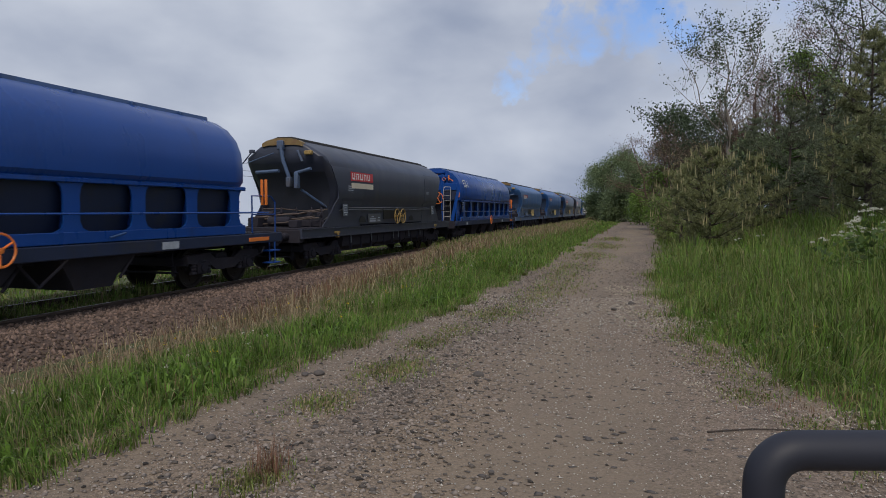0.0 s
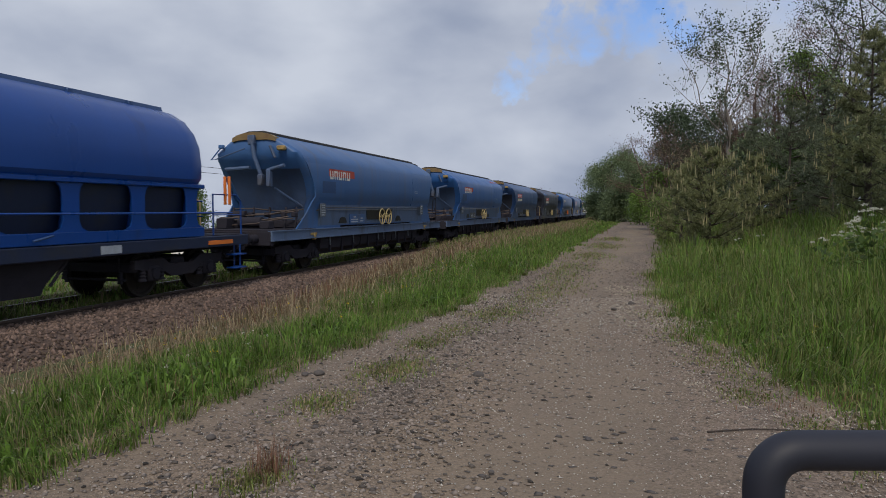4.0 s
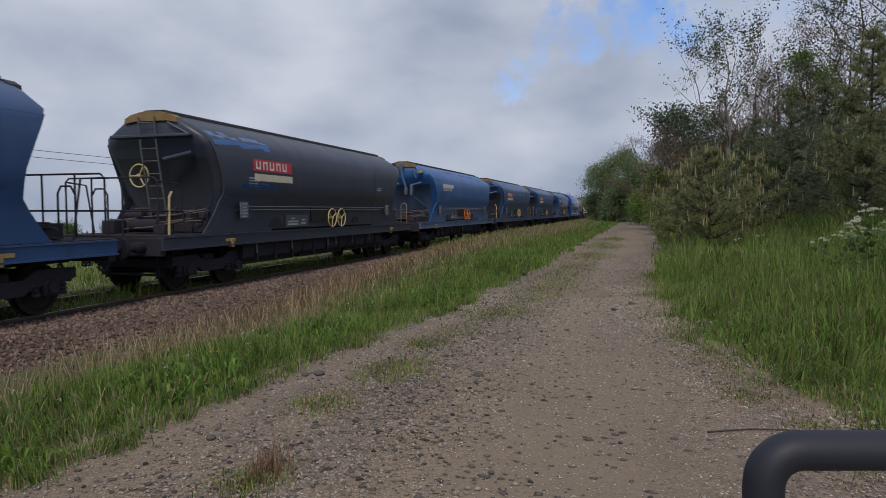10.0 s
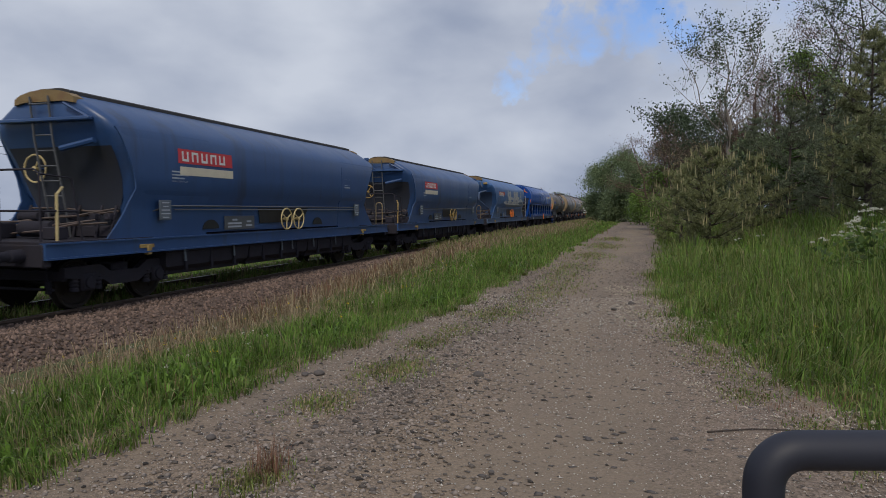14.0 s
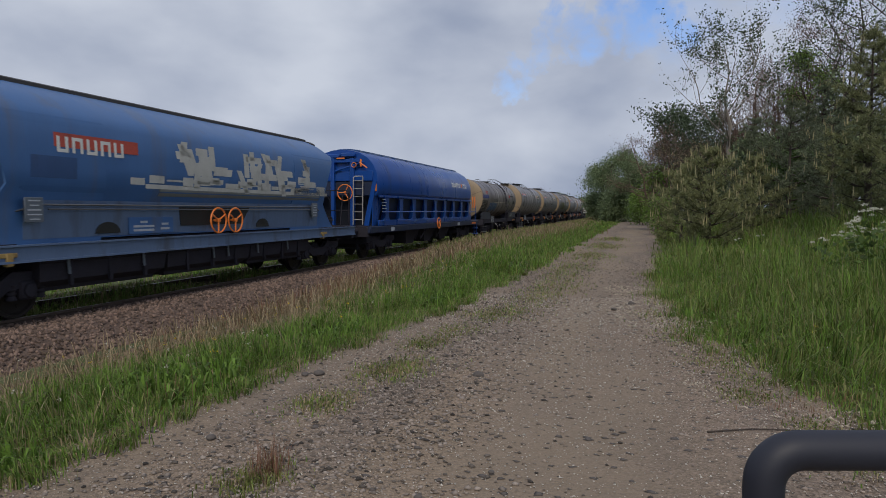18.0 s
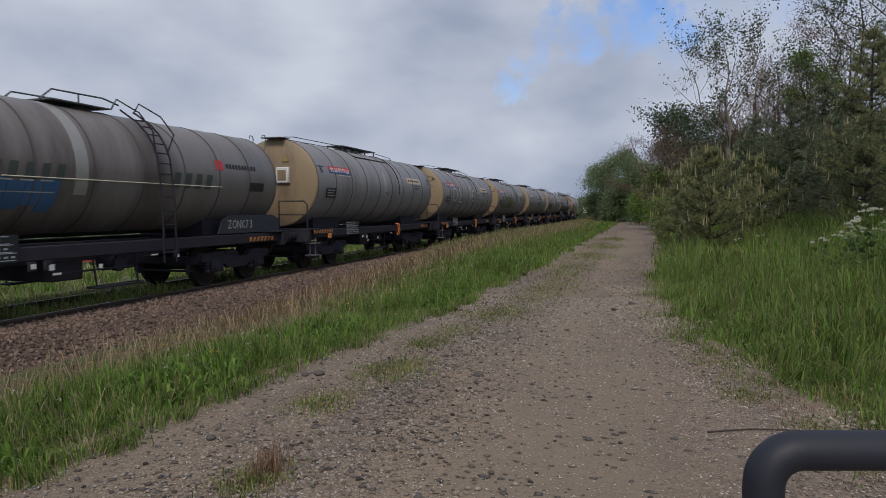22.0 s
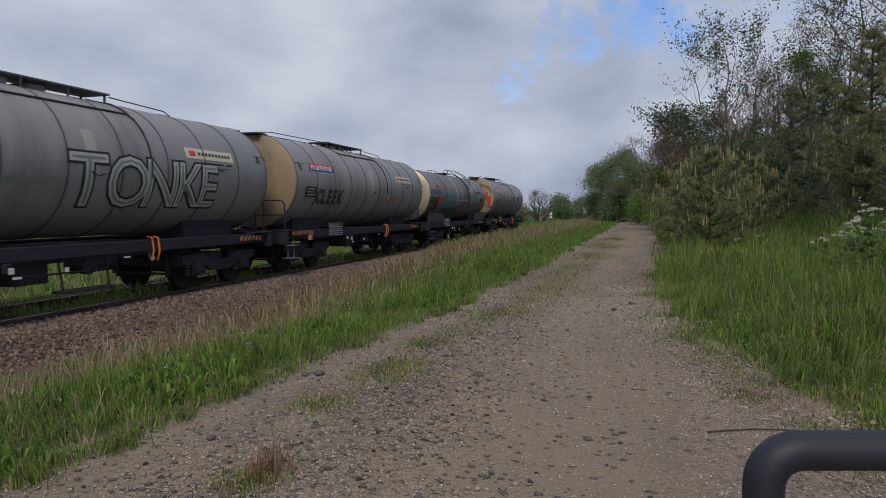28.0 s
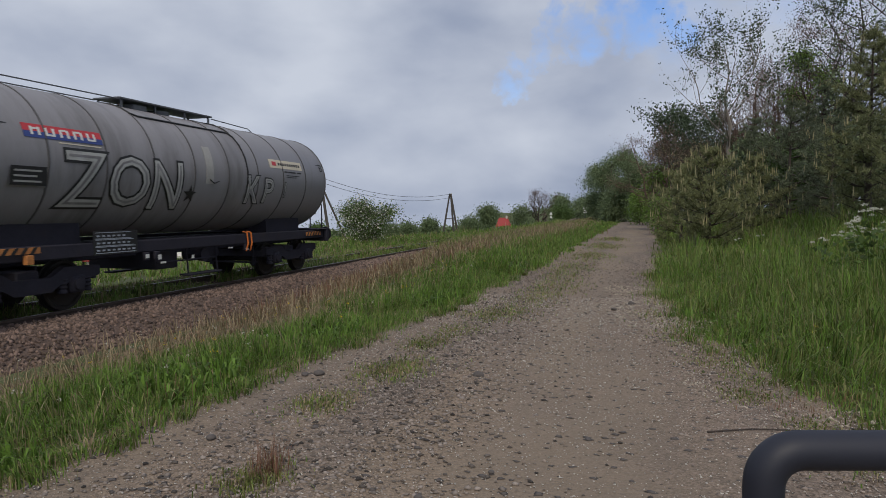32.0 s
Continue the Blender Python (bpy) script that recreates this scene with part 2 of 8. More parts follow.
def worn_sand(m, tone):
    """Fine trodden sand where the path carries the attribute wear."""
    n, l = m.node_tree.nodes, m.node_tree.links
    b = n["Principled BSDF"]
    src = b.inputs["Base Color"].links[0].from_socket
    at, t, mx, k = n.new("ShaderNodeAttribute"), n.new("ShaderNodeTexNoise"), n.new("ShaderNodeMixRGB"), n.new("ShaderNodeMath")
    at.attribute_name = "wear"
    co = n.new("ShaderNodeTexCoord")
    l.new(co.outputs["Object"], t.inputs[0])
    t.inputs["Scale"].default_value, t.inputs["Detail"].default_value, t.inputs["Roughness"].default_value = 130.0, 4, 0.7
    tint = n.new("ShaderNodeMixRGB")
    tint.inputs[1].default_value = tuple(0.72 * c for c in tone) + (1,)
    tint.inputs[2].default_value = tuple(1.28 * c for c in tone) + (1,)
    l.new(t.outputs[0], tint.inputs[0])
    k.operation, k.inputs[1].default_value = "MULTIPLY", 0.72
    l.new(at.outputs["Fac"], k.inputs[0])
    l.new(k.outputs[0], mx.inputs[0])
    l.new(src, mx.inputs[1])
    l.new(tint.outputs[0], mx.inputs[2])
    l.new(mx.outputs[0], b.inputs["Base Color"])


worn_sand(M_PATH, (0.238, 0.186, 0.134))
M_PEBBLE = mat("path_gravel", (0.225, 0.186, 0.158), 0.88, 0, 0.15, 12, 60, 0.3, island=0.6)
M_PALEGRAVEL = mat("pale_edge_gravel", (0.36, 0.315, 0.25), 0.88, 0, 0.15, 12, 60, 0.3, island=0.4)
M_CHIP = mat("mixed_stone_chips", (0.190, 0.162, 0.142), 0.85, 0, 0.15, 12, 60, 0.3, island=0.85)
M_ROCK = mat("grey_fieldstone", (0.10, 0.088, 0.082), 0.85, 0, 0.25, 12, 60, 0.4)
M_GROUND = mat("meadow_soil", (0.078, 0.098, 0.034), 0.95, 0, 0.5, 0.25, 9, 0.5, (0.085, 0.060, 0.042), 0.40, dist=0.05)
M_GRASS = leaf_mat("fresh_green_grass", (0.128, 0.218, 0.038), 0.55, 0.35)
M_GRASS2 = leaf_mat("yellow_green_grass", (0.190, 0.215, 0.068), 0.5, 0.35)
M_DRY = leaf_mat("dry_straw_grass", (0.30, 0.235, 0.145), 0.45, 0.25)
M_LEAF = leaf_mat("green_leaves", (0.095, 0.150, 0.045), 0.45, 0.3)
M_LEAFDARK = leaf_mat("dark_green_leaves", (0.125, 0.165, 0.082), 0.45, 0.25)
M_LEAFDEEP = leaf_mat("deep_green_leaves", (0.060, 0.088, 0.045), 0.4, 0.2)
M_LEAFLIGHT = leaf_mat("light_green_leaves", (0.15, 0.24, 0.05), 0.35, 0.35)
# far foliage: distance haze is put into the colour as a paler green
M_FARLEAF = leaf_mat("haze_paled_leaves", (0.150, 0.200, 0.098), 0.35, 0.25)
M_NEEDLE = leaf_mat("pine_needles", (0.140, 0.165, 0.100), 0.4, 0.15)
M_NEEDLEY = leaf_mat("olive_pine_needles", (0.205, 0.222, 0.105), 0.35, 0.2)
M_CANDLE = leaf_mat("pine_candles", (0.36, 0.325, 0.18), 0.25, 0.15)
M_BUD = leaf_mat("brown_buds", (0.150, 0.094, 0.072), 0.4, 0.1)
M_TWIG = mat("red_brown_twigs", (0.135, 0.088, 0.070), 0.9, 0, 0.3, 6, 40, 0.3)
M_PALEBARK = mat("pale_grey_bark", (0.20, 0.175, 0.150), 0.85, 0, 0.3, 6, 40, 0.4, stretch=(1, 1, 0.3))
M_BARK = mat("grey_brown_bark", (0.10, 0.083, 0.068), 0.9, 0, 0.3, 6, 40, 0.6, stretch=(1, 1, 0.3))
M_BARKDARK = mat("dark_bark", (0.055, 0.043, 0.036), 0.9, 0, 0.3, 6, 40, 0.6, stretch=(1, 1, 0.3))
M_POLE = mat("weathered_pole_wood", (0.072, 0.064, 0.058), 0.9, 0, 0.25, 6, 40, 0.4, stretch=(1, 1, 0.1))
M_BLOSSOM = leaf_mat("white_blossom", (0.55, 0.55, 0.47), 0.2, 0.2)
M_TUBE = mat("satin_black_tube", (0.017, 0.019, 0.031), 0.6, 0, 0.12, 8, 60, 0.03)
M_ROOFRED = mat("red_roof_tiles", (0.33, 0.05, 0.048), 0.8, 0, 0.2, 3, 30, 0.4)
M_WALL = mat("pale_render", (0.60, 0.57, 0.52), 0.85, 0, 0.1, 2, 30, 0.2)
M_GLASSDARK = mat("dark_window_glass", (0.02, 0.022, 0.026), 0.1, 0, 0.05, 2, 20, 0.0)

# ---- mesh helpers ----
class Geo:
    """A growing list of vertices and faces."""

    def __init__(self):
        self.v, self.f = [], []

    def add(self, verts, faces):
        o = len(self.v)
        self.v.extend(verts)
        self.f.extend([tuple(i + o for i in q) for q in faces])
        return self

    def box(self, x0, x1, y0, y1, z0, z1, c=0.012):
        """A box with chamfered edges."""
        c = min(c, (x1 - x0) * 0.3, (y1 - y0) * 0.3, (z1 - z0) * 0.3)
        vs, idx = [], {}
        for sx in (0, 1):
            for sy in (0, 1):
                for sz in (0, 1):
                    p = ((x0, x1)[sx], (y0, y1)[sy], (z0, z1)[sz])
                    d = (c if sx == 0 else -c, c if sy == 0 else -c, c if sz == 0 else -c)
                    for a in range(3):
                        q = [p[k] + (0 if k == a else d[k]) for k in range(3)]
                        idx[(sx, sy, sz, a)] = len(vs)
                        vs.append(tuple(q))
        fs = []
        for a in range(3):
            b, e = (a + 1) % 3, (a + 2) % 3
            for s in (0, 1):
                ring = []
                for sb, se in ((0, 0), (1, 0), (1, 1), (0, 1)):
                    k = [0, 0, 0]
                    k[a], k[b], k[e] = s, sb, se
                    ring.append(idx[(*k, a)])
                fs.append(tuple(ring if s else ring[::-1]))
            for sb in (0, 1):
                for se in (0, 1):
                    k0, k1 = [0, 0, 0], [0, 0, 0]
                    k0[b], k0[e], k1[b], k1[e] = sb, se, sb, se
                    k1[a] = 1
                    r = [idx[(*k0, b)], idx[(*k1, b)], idx[(*k1, e)], idx[(*k0, e)]]
                    fs.append(tuple(r if sb == se else r[::-1]))
        for sx in (0, 1):
            for sy in (0, 1):
                for sz in (0, 1):
                    r = [idx[(sx, sy, sz, a)] for a in range(3)]
                    fs.append(tuple(r if (sx + sy + sz) % 2 else r[::-1]))
        return self.add(vs, fs)

    def tube(self, pts, r, n=8, r2=None, caps=True):
        """A round bar along points; r to r2 tapers."""
        pts = [Vector(p) for p in pts]
        k = len(pts)
        rad = [r + ((r2 if r2 is not None else r) - r) * i / max(1, k - 1) for i in range(k)]
        t0 = (pts[1] - pts[0]).normalized()
        up = Vector((0, 0, 1)) if abs(t0.z) < 0.9 else Vector((1, 0, 0))
        u = t0.cross(up).normalized()
        vs = []
        for i, p in enumerate(pts):
            a = pts[max(0, i - 1)]
            c = pts[min(k - 1, i + 1)]
            t = (c - a).normalized()
            u = (u - t * u.dot(t)).normalized()
            w = t.cross(u)
            for j in range(n):
                g = 2 * math.pi * j / n
                vs.append(tuple(p + (u * math.cos(g) + w * math.sin(g)) * rad[i]))
        fs = []
        for i in range(k - 1):
            for j in range(n):
                q = (j + 1) % n
                fs.append((i * n + j, i * n + q, (i + 1) * n + q, (i + 1) * n + j))
        if caps:
            fs.append(tuple(range(n - 1, -1, -1)))
            fs.append(tuple((k - 1) * n + j for j in range(n)))
        return self.add(vs, fs)

    def loft(self, rings, closed=True, cap0=True, cap1=True):
        n = len(rings[0])
        vs = [tuple(p) for r in rings for p in r]
        fs = []
        for i in range(len(rings) - 1):
            for j in range(n if closed else n - 1):
                q = (j + 1) % n
                fs.append((i * n + j, i * n + q, (i + 1) * n + q, (i + 1) * n + j))
        if cap0:
            fs.append(tuple(range(n - 1, -1, -1)))
        if cap1:
            fs.append(tuple((len(rings) - 1) * n + j for j in range(n)))
        return self.add(vs, fs)

    def lathe(self, prof, axis="y", n=24, at=(0, 0, 0)):
        """Turn a profile of (along, radius) about an axis."""
        rings = []
        for a, r in prof:
            ring = []
            for j in range(n):
                g = 2 * math.pi * j / n
                c, s = r * math.cos(g), r * math.sin(g)
                ring.append({"x": (a, c, s), "y": (s, a, c), "z": (c, s, a)}[axis])
            rings.append([tuple(p[i] + at[i] for i in range(3)) for p in ring])
        return self.loft(rings)

    def ring(self, at, R, r, axis="x", n=20, m=6):
        """A torus."""
        vs, fs = [], []
        for i in range(n):
            g = 2 * math.pi * i / n
            for j in range(m):
                h = 2 * math.pi * j / m
                q, b = R + r * math.cos(h), r * math.sin(h)
                c, s = q * math.cos(g), q * math.sin(g)
                p = {"x": (b, c, s), "y": (s, b, c), "z": (c, s, b)}[axis]
                vs.append(tuple(p[k] + at[k] for k in range(3)))
        for i in range(n):
            for j in range(m):
                fs.append((i * m + j, ((i + 1) % n) * m + j, ((i + 1) % n) * m + (j + 1) % m, i * m + (j + 1) % m))
        return self.add(vs, fs)

    def plate(self, pts, normal, th):
        """A flat polygon with thickness th along normal."""
        nrm = Vector(normal)
        a = [tuple(Vector(p)) for p in pts]
        b = [tuple(Vector(p) + nrm * th) for p in pts]
        n = len(a)
        fs = [tuple(range(n - 1, -1, -1)), tuple(range(n, 2 * n))]
        for j in range(n):
            q = (j + 1) % n
            fs.append((j, q, q + n, j + n))
        return self.add(a + b, fs)


def mesh_of(name, g, material, smooth=None):
    me = bpy.data.meshes.new(name)
    me.from_pydata(g.v, [], g.f)
    if material:
        me.materials.append(material)
    bm = bmesh.new()
    bm.from_mesh(me)
    bmesh.ops.recalc_face_normals(bm, faces=bm.faces)
    if smooth:
        lim = radians(smooth)
        for fc in bm.faces:
            fc.smooth = True
        for e in bm.edges:
            e.smooth = len(e.link_faces) == 2 and e.calc_face_angle(0) < lim
    bm.to_mesh(me)
    bm.free()
    return me


LOW_K = 0.957        # heights above the solebars against the drawn ones
RUNNING_GEAR = ("bogie", "wheelset", "axlebox", "brake", "buffer", "hook", "hose", "side_wheel", "end_wheel", "rnd_wheel", "rnd_end_wheel")


def on_wagon(ob):
    return ob is not None and str(ob.get("category", "")).endswith("wagon")


def lowered(z):
    return z if z < 1.0 else 1.0 + (z - 1.0) * LOW_K


def part(name, g, material, parent=None, label="", smooth=40):
    """One mesh object under a thing or a part."""
    if on_wagon(parent):
        g.v = [(x, y, lowered(z)) for x, y, z in g.v]
    ob = new(name, mesh_of(name, g, material, smooth))
    if parent:
        ob.parent = parent
    if label:
        ob["label"] = label
    return ob


STORE = {}


def stock(key, build, material, parent, name, label="", at=None, smooth=40):
    """A part whose mesh is built once for each key and material, then shared."""
    k = (key, material.name)
    if k not in STORE:
        base = STORE.get(key)
        if base is None:
            g = Geo()
            build(g)
            if on_wagon(parent) and key not in RUNNING_GEAR:
                g.v = [(x, y, lowered(z)) for x, y, z in g.v]
            base = mesh_of(name, g, material, smooth)
            STORE[key] = base
            STORE[k] = base
        else:
            me = base.copy()
            me.materials.clear()
            me.materials.append(material)
            STORE[k] = me
    ob = new(name, STORE[k])
    ob.parent = parent
    if at is not None:
        at = at.copy()
        if on_wagon(parent) and key not in ("buffer", "hook", "hose", "bogie"):
            at.translation.z = lowered(at.translation.z)
        ob.matrix_basis = at
    if label:
        ob["label"] = label
    if name in ("stencil_block", "valve_tag", "number_marking", "hazard_marking", "logo_lettering", "logo_mark", "lettering_mark", "load_table", "faint_tag"):
        ob["kind"] = "stuff"
    return ob


def raw_mesh(name, verts, faces, material):
    """A big mesh from numpy arrays of one face size."""
    me = bpy.data.meshes.new(name)
    nf, k = faces.shape
    me.vertices.add(len(verts))
    me.vertices.foreach_set("co", verts.astype(np.float32).ravel())
    me.loops.add(nf * k)
    me.loops.foreach_set("vertex_index", faces.astype(np.int32).ravel())
    me.polygons.add(nf)
    me.polygons.foreach_set("loop_start", np.arange(nf, dtype=np.int32) * k)
    me.update(calc_edges=True)
    me.materials.append(material)
    return me


def thing(name, label, category, group="", at=None, kind=""):
    ob = new(name)
    ob.empty_display_size = 0.3
    if at is not None:
        ob.matrix_basis = at
    return tagged(ob, label, category, group, kind)

# ---- plan of the ground ----
TRACK_X, RAIL_Z = -10.8, -0.425
CURVE_Y, CURVE_R = 90.0, 975.0


def track(s, off=0.0):
    """Place and heading (radians, to the left) on the track axis at s; straight, then bending to the left."""
    if s <= CURVE_Y:
        return TRACK_X + off, s, 0.0
    a = (s - CURVE_Y) / CURVE_R
    r = CURVE_R + off
    return TRACK_X - CURVE_R + r * math.cos(a), CURVE_Y + r * math.sin(a), a


def lerp(x, pts):
    return float(np.interp(x, [p[0] for p in pts], [p[1] for p in pts]))


PATH_L = [(-8, -3.1), (2.88, -3.16), (5.16, -3.03), (6.89, -2.75), (9.92, -2.63), (17.47, -2.46), (42.01, -2.44), (77.1, -2.25), (104.7, -3.5), (143.3, -10.8)]
PATH_R = [(-8, 2.2), (2.67, 1.73), (4.86, 1.3), (6.51, 0.92), (7.61, 0.63), (8.7, 0.39), (11.42, 0.22), (17.35, 0.35), (29.14, 0.75), (45.05, 1.0), (68.3, 0.96), (88.2, 0.52), (104.7, -0.9), (143.3, -7.8)]


def track_dx(x, y):
    """Sideways distance from the track axis (positive towards the path)."""
    if y <= CURVE_Y:
        return x - TRACK_X
    ex, ey = x - (TRACK_X - CURVE_R), y - CURVE_Y
    d = math.hypot(ex, ey) - CURVE_R
    a = math.atan2(ey, ex)
    if a > 0.45:
        # past the far end of the line the land keeps falling away to the left
        t = min(1.0, (a - 0.45) / 0.3)
        end = track(CURVE_Y + 0.45 * CURVE_R)
        d = d * (1 - t) - t * max(30.0, math.hypot(x - end[0], y - end[1]), -d)
    return d


def height(x, y):
    d = track_dx(x, y)
    wob = 0.05 * noise.noise((x * 0.35, y * 0.35, 2.0)) + 0.02 * noise.noise((x * 1.3, y * 1.3, 5.0))
    if abs(d) < 2.9:
        return -0.95
    if d <= -2.9:
        base = lerp(-d, [(2.9, -0.93), (4, -0.86), (10, -1.05), (30, -1.75), (60, -2.7), (110, -4.4), (220, -8.4), (420, -16.0), (2500, -95.0)])
        # the meadow falls away along the line as well
        base -= 0.03 * min(max(0.0, y - 45.0), 400.0) * min(1.0, max(0.0, (-d - 4.0) / 8.0))
        return base + wob * 2
    yy = min(max(y, -8), 130)
    xl, xr = lerp(yy, PATH_L), lerp(yy, PATH_R)
    if x < xl:
        foot = TRACK_X + 2.9 if y < 88 else TRACK_X + 2.9 - (y - 88) * 0.02
        k = min(1.0, max(0.0, (xl - x) / max(0.5, xl - foot)))
        near = -0.78 * k * k * (3 - 2 * k)
        bank = lerp(k, [(0, 0), (0.25, -0.04), (0.52, -0.09), (0.64, -0.14), (0.74, -0.30), (0.86, -0.58), (1.0, -0.88)])
        old = lerp(k, [(0, 0), (0.25, -0.04), (0.6, -0.09), (0.85, -0.12), (0.94, -0.24), (1.0, -0.80)])
        bank += (old - bank) * min(1.0, max(0.0, (y - 14.3) / 11.0))
        f = min(1.0, max(0.0, (y - 7.2) / 11.0))
        f = f * f * (3 - 2 * f)
        return -0.02 + near * (1 - f) + bank * f + wob * min(1, (xl - x) * 2)
    if x > xr:
        e = x - xr
        rise = lerp(e, [(0, 0.0), (1.0, 0.05), (2.7, 0.14), (4, 0.45), (5.4, 0.86), (8, 1.15), (14, 1.4), (40, 1.6), (400, 1.0)])
        rise *= lerp(y, [(-30, 0.5), (3, 0.7), (12, 1.0), (30, 1.15), (80, 0.9), (200, 0.3)])
        return -0.02 + rise + wob * min(1, e)
    return -0.035


def build_ground():
    xs = np.unique(np.concatenate([np.linspace(-2500, -140, 12), np.linspace(-140, -24, 24), np.linspace(-24, -13.9, 14), np.linspace(-13.7, -7.9, 6),
                                   np.linspace(-7.6, 6, 62), np.linspace(6.4, 20, 24), np.linspace(22, 120, 20), np.linspace(140, 2500, 10)]))
    ys = np.unique(np.concatenate([np.linspace(-2500, -60, 8), np.linspace(-50, -2, 20), np.linspace(-1, 20, 60), np.linspace(20.6, 60, 50), np.linspace(61, 200, 70),
                                   np.linspace(210, 600, 24), np.linspace(650, 3000, 12)]))
    g = Geo()
    nx = len(xs)
    for y in ys:
        for x in xs:
            g.v.append((float(x), float(y), height(float(x), float(y))))
    for j in range(len(ys) - 1):
        for i in range(nx - 1):
            a = j * nx + i
            g.f.append((a, a + 1, a + 1 + nx, a + nx))
    me = bpy.data.meshes.new("ground")
    me.from_pydata(g.v, [], g.f)
    me.polygons.foreach_set("use_smooth", [True] * len(me.polygons))
    me.materials.append(M_GROUND)
    tagged(new("ground", me), "grassy meadow ground beside the railway line", "ground", kind="structure")


def crown_z(x, y):
    """The grown-over crown between the two wheel tracks of the path."""
    xl, xr = np.interp(y, [p[0] for p in PATH_L], [p[1] for p in PATH_L]), np.interp(y, [p[0] for p in PATH_R], [p[1] for p in PATH_R])
    u = (x - xl) / (xr - xl)
    return 0.025 * np.exp(-((u - 0.34) / 0.09) ** 2) - 0.012 * np.exp(-((u - 0.62) / 0.12) ** 2)


def build_path():
    """The gravel path, a slightly crowned and rutted strip with ragged edges."""
    ys = np.concatenate([np.arange(-7, 26, 0.16), np.arange(26, 128, 0.9)])
    n = 34
    g, wear = Geo(), []
    for y in ys:
        y = float(y)
        xl = lerp(y, PATH_L) - 0.18 + 0.22 * noise.noise((y * 0.9, 1.5, 0)) + 0.10 * noise.noise((y * 3.1, 7.0, 0))
        xr = lerp(y, PATH_R) + 0.22 + 0.26 * noise.noise((y * 0.8, 4.5, 0)) + 0.12 * noise.noise((y * 2.7, 9.0, 0))
        for i in range(n):
            u = i / (n - 1)
            x = xl + (xr - xl) * u
            worn = math.exp(-((u - 0.60) / 0.17) ** 2) + 0.35 * math.exp(-((u - 0.13) / 0.08) ** 2) + 0.55 * noise.noise((x * 1.6, y * 0.5, 8.0)) + 0.25 * noise.noise((x * 6, y * 3, 4.0))
            wear.append(min(1.0, max(0.0, worn)))
            edge = min(u, 1 - u)
            z = 0.004 + 0.006 * noise.noise((x * 1.1, y * 0.5, 3.0)) + 0.003 * noise.noise((x * 5, y * 5, 1.0))
            z += crown_z(x, y)
            z -= 0.07 * max(0.0, 1 - edge * 26)
            g.v.append((x, y, z))
    for j in range(len(ys) - 1):
        for i in range(n - 1):
            a = j * n + i
            g.f.append((a, a + 1, a + 1 + n, a + n))
    me = bpy.data.meshes.new("path")
    me.from_pydata(g.v, [], g.f)
    me.polygons.foreach_set("use_smooth", [True] * len(me.polygons))
    me.attributes.new("wear", "FLOAT", "POINT").data.foreach_set("value", wear)
    me.materials.append(M_PATH)
    tagged(new("path", me), "worn grey-brown gravel path with grass tufts", "path", kind="structure")


def build_track():
    """Ballast bed, two rails, sleepers."""
    ss = list(np.arange(-45, 122, 2.0)) + list(np.arange(122, 420, 6.0))
    prof = [(2.95, -0.54), (2.5, -0.36), (1.95, -0.10), (1.4, -0.065), (0.88, -0.085), (0.6, -0.17), (-0.6, -0.17), (-0.88, -0.10), (-1.4, -0.09), (-1.95, -0.13), (-2.5, -0.42), (-2.95, -0.52)]
    rings = []
    for s in ss:
        ring = []
        for o, z in prof:
            x, y, _ = track(s, o)
            ring.append((x, y, RAIL_Z + z + 0.02 * noise.noise((x * 2, y * 2, 0))))
        rings.append(ring)
    g = Geo().loft(rings, closed=False, cap0=False, cap1=False)
    tagged(part("ballast_bed", g, M_BALLAST, None, "", 60), "brown crushed-stone ballast bed under the rails", "ballast", kind="structure")
    for side in (1, -1):
        prof = [(-0.036, 0), (0.036, 0), (0.036, -0.04), (0.010, -0.055), (0.010, -0.13), (0.07, -0.155), (0.07, -0.17), (-0.07, -0.17), (-0.07, -0.155), (-0.010, -0.13), (-0.010, -0.055), (-0.036, -0.04)]
        rings = [[(*track(s, side * 0.753 + o)[:2], RAIL_Z + z) for o, z in prof] for s in ss]
        rail = part("rail", Geo().loft(rings), M_RAILSIDE, None, "", 30)
        tagged(rail, "rust-brown steel rail with a worn bright head", "rail", "rails of the track", "structure")
        head = Geo().loft([[(*track(s, side * 0.753 + o)[:2], RAIL_Z + z) for o, z in ((-0.03, 0.0035), (0.03, 0.0035), (0.03, 0.0005), (-0.03, 0.0005))] for s in ss])
        part("running_surface", head, M_TREAD, rail, "polished running surface")
    g = Geo()
    g.loft([[(-1.3, y, z) for y, z in ((-0.13, -0.17), (-0.09, 0.03), (0.09, 0.03), (0.13, -0.17))],
            [(-0.45, y, z) for y, z in ((-0.12, -0.17), (-0.085, -0.005), (0.085, -0.005), (0.12, -0.17))],
            [(0.45, y, z) for y, z in ((-0.12, -0.17), (-0.085, -0.005), (0.085, -0.005), (0.12, -0.17))],
            [(1.3, y, z) for y, z in ((-0.13, -0.17), (-0.09, 0.03), (0.09, 0.03), (0.13, -0.17))]])
    me = mesh_of("sleeper", g, M_SLEEPER)
    for k in range(150):
        s = 3.0 + 0.62 * k
        x, y, a = track(s)
        ob = new("sleeper", me)
        ob.matrix_basis = Matrix.LocRotScale((x, y, RAIL_Z - 0.185), Euler((0, 0, a)), None)
        tagged(ob, "grey concrete railway sleeper half buried in ballast", "sleeper", "sleepers of the track")


build_ground()
build_path()
build_track()

# ---- railway wagons: x across (towards the path), y along the track, z above the rail ----
SPEED = 9.0
WAGONS = []      # (thing, front at the start, length)
WHEELSETS = [[], []]


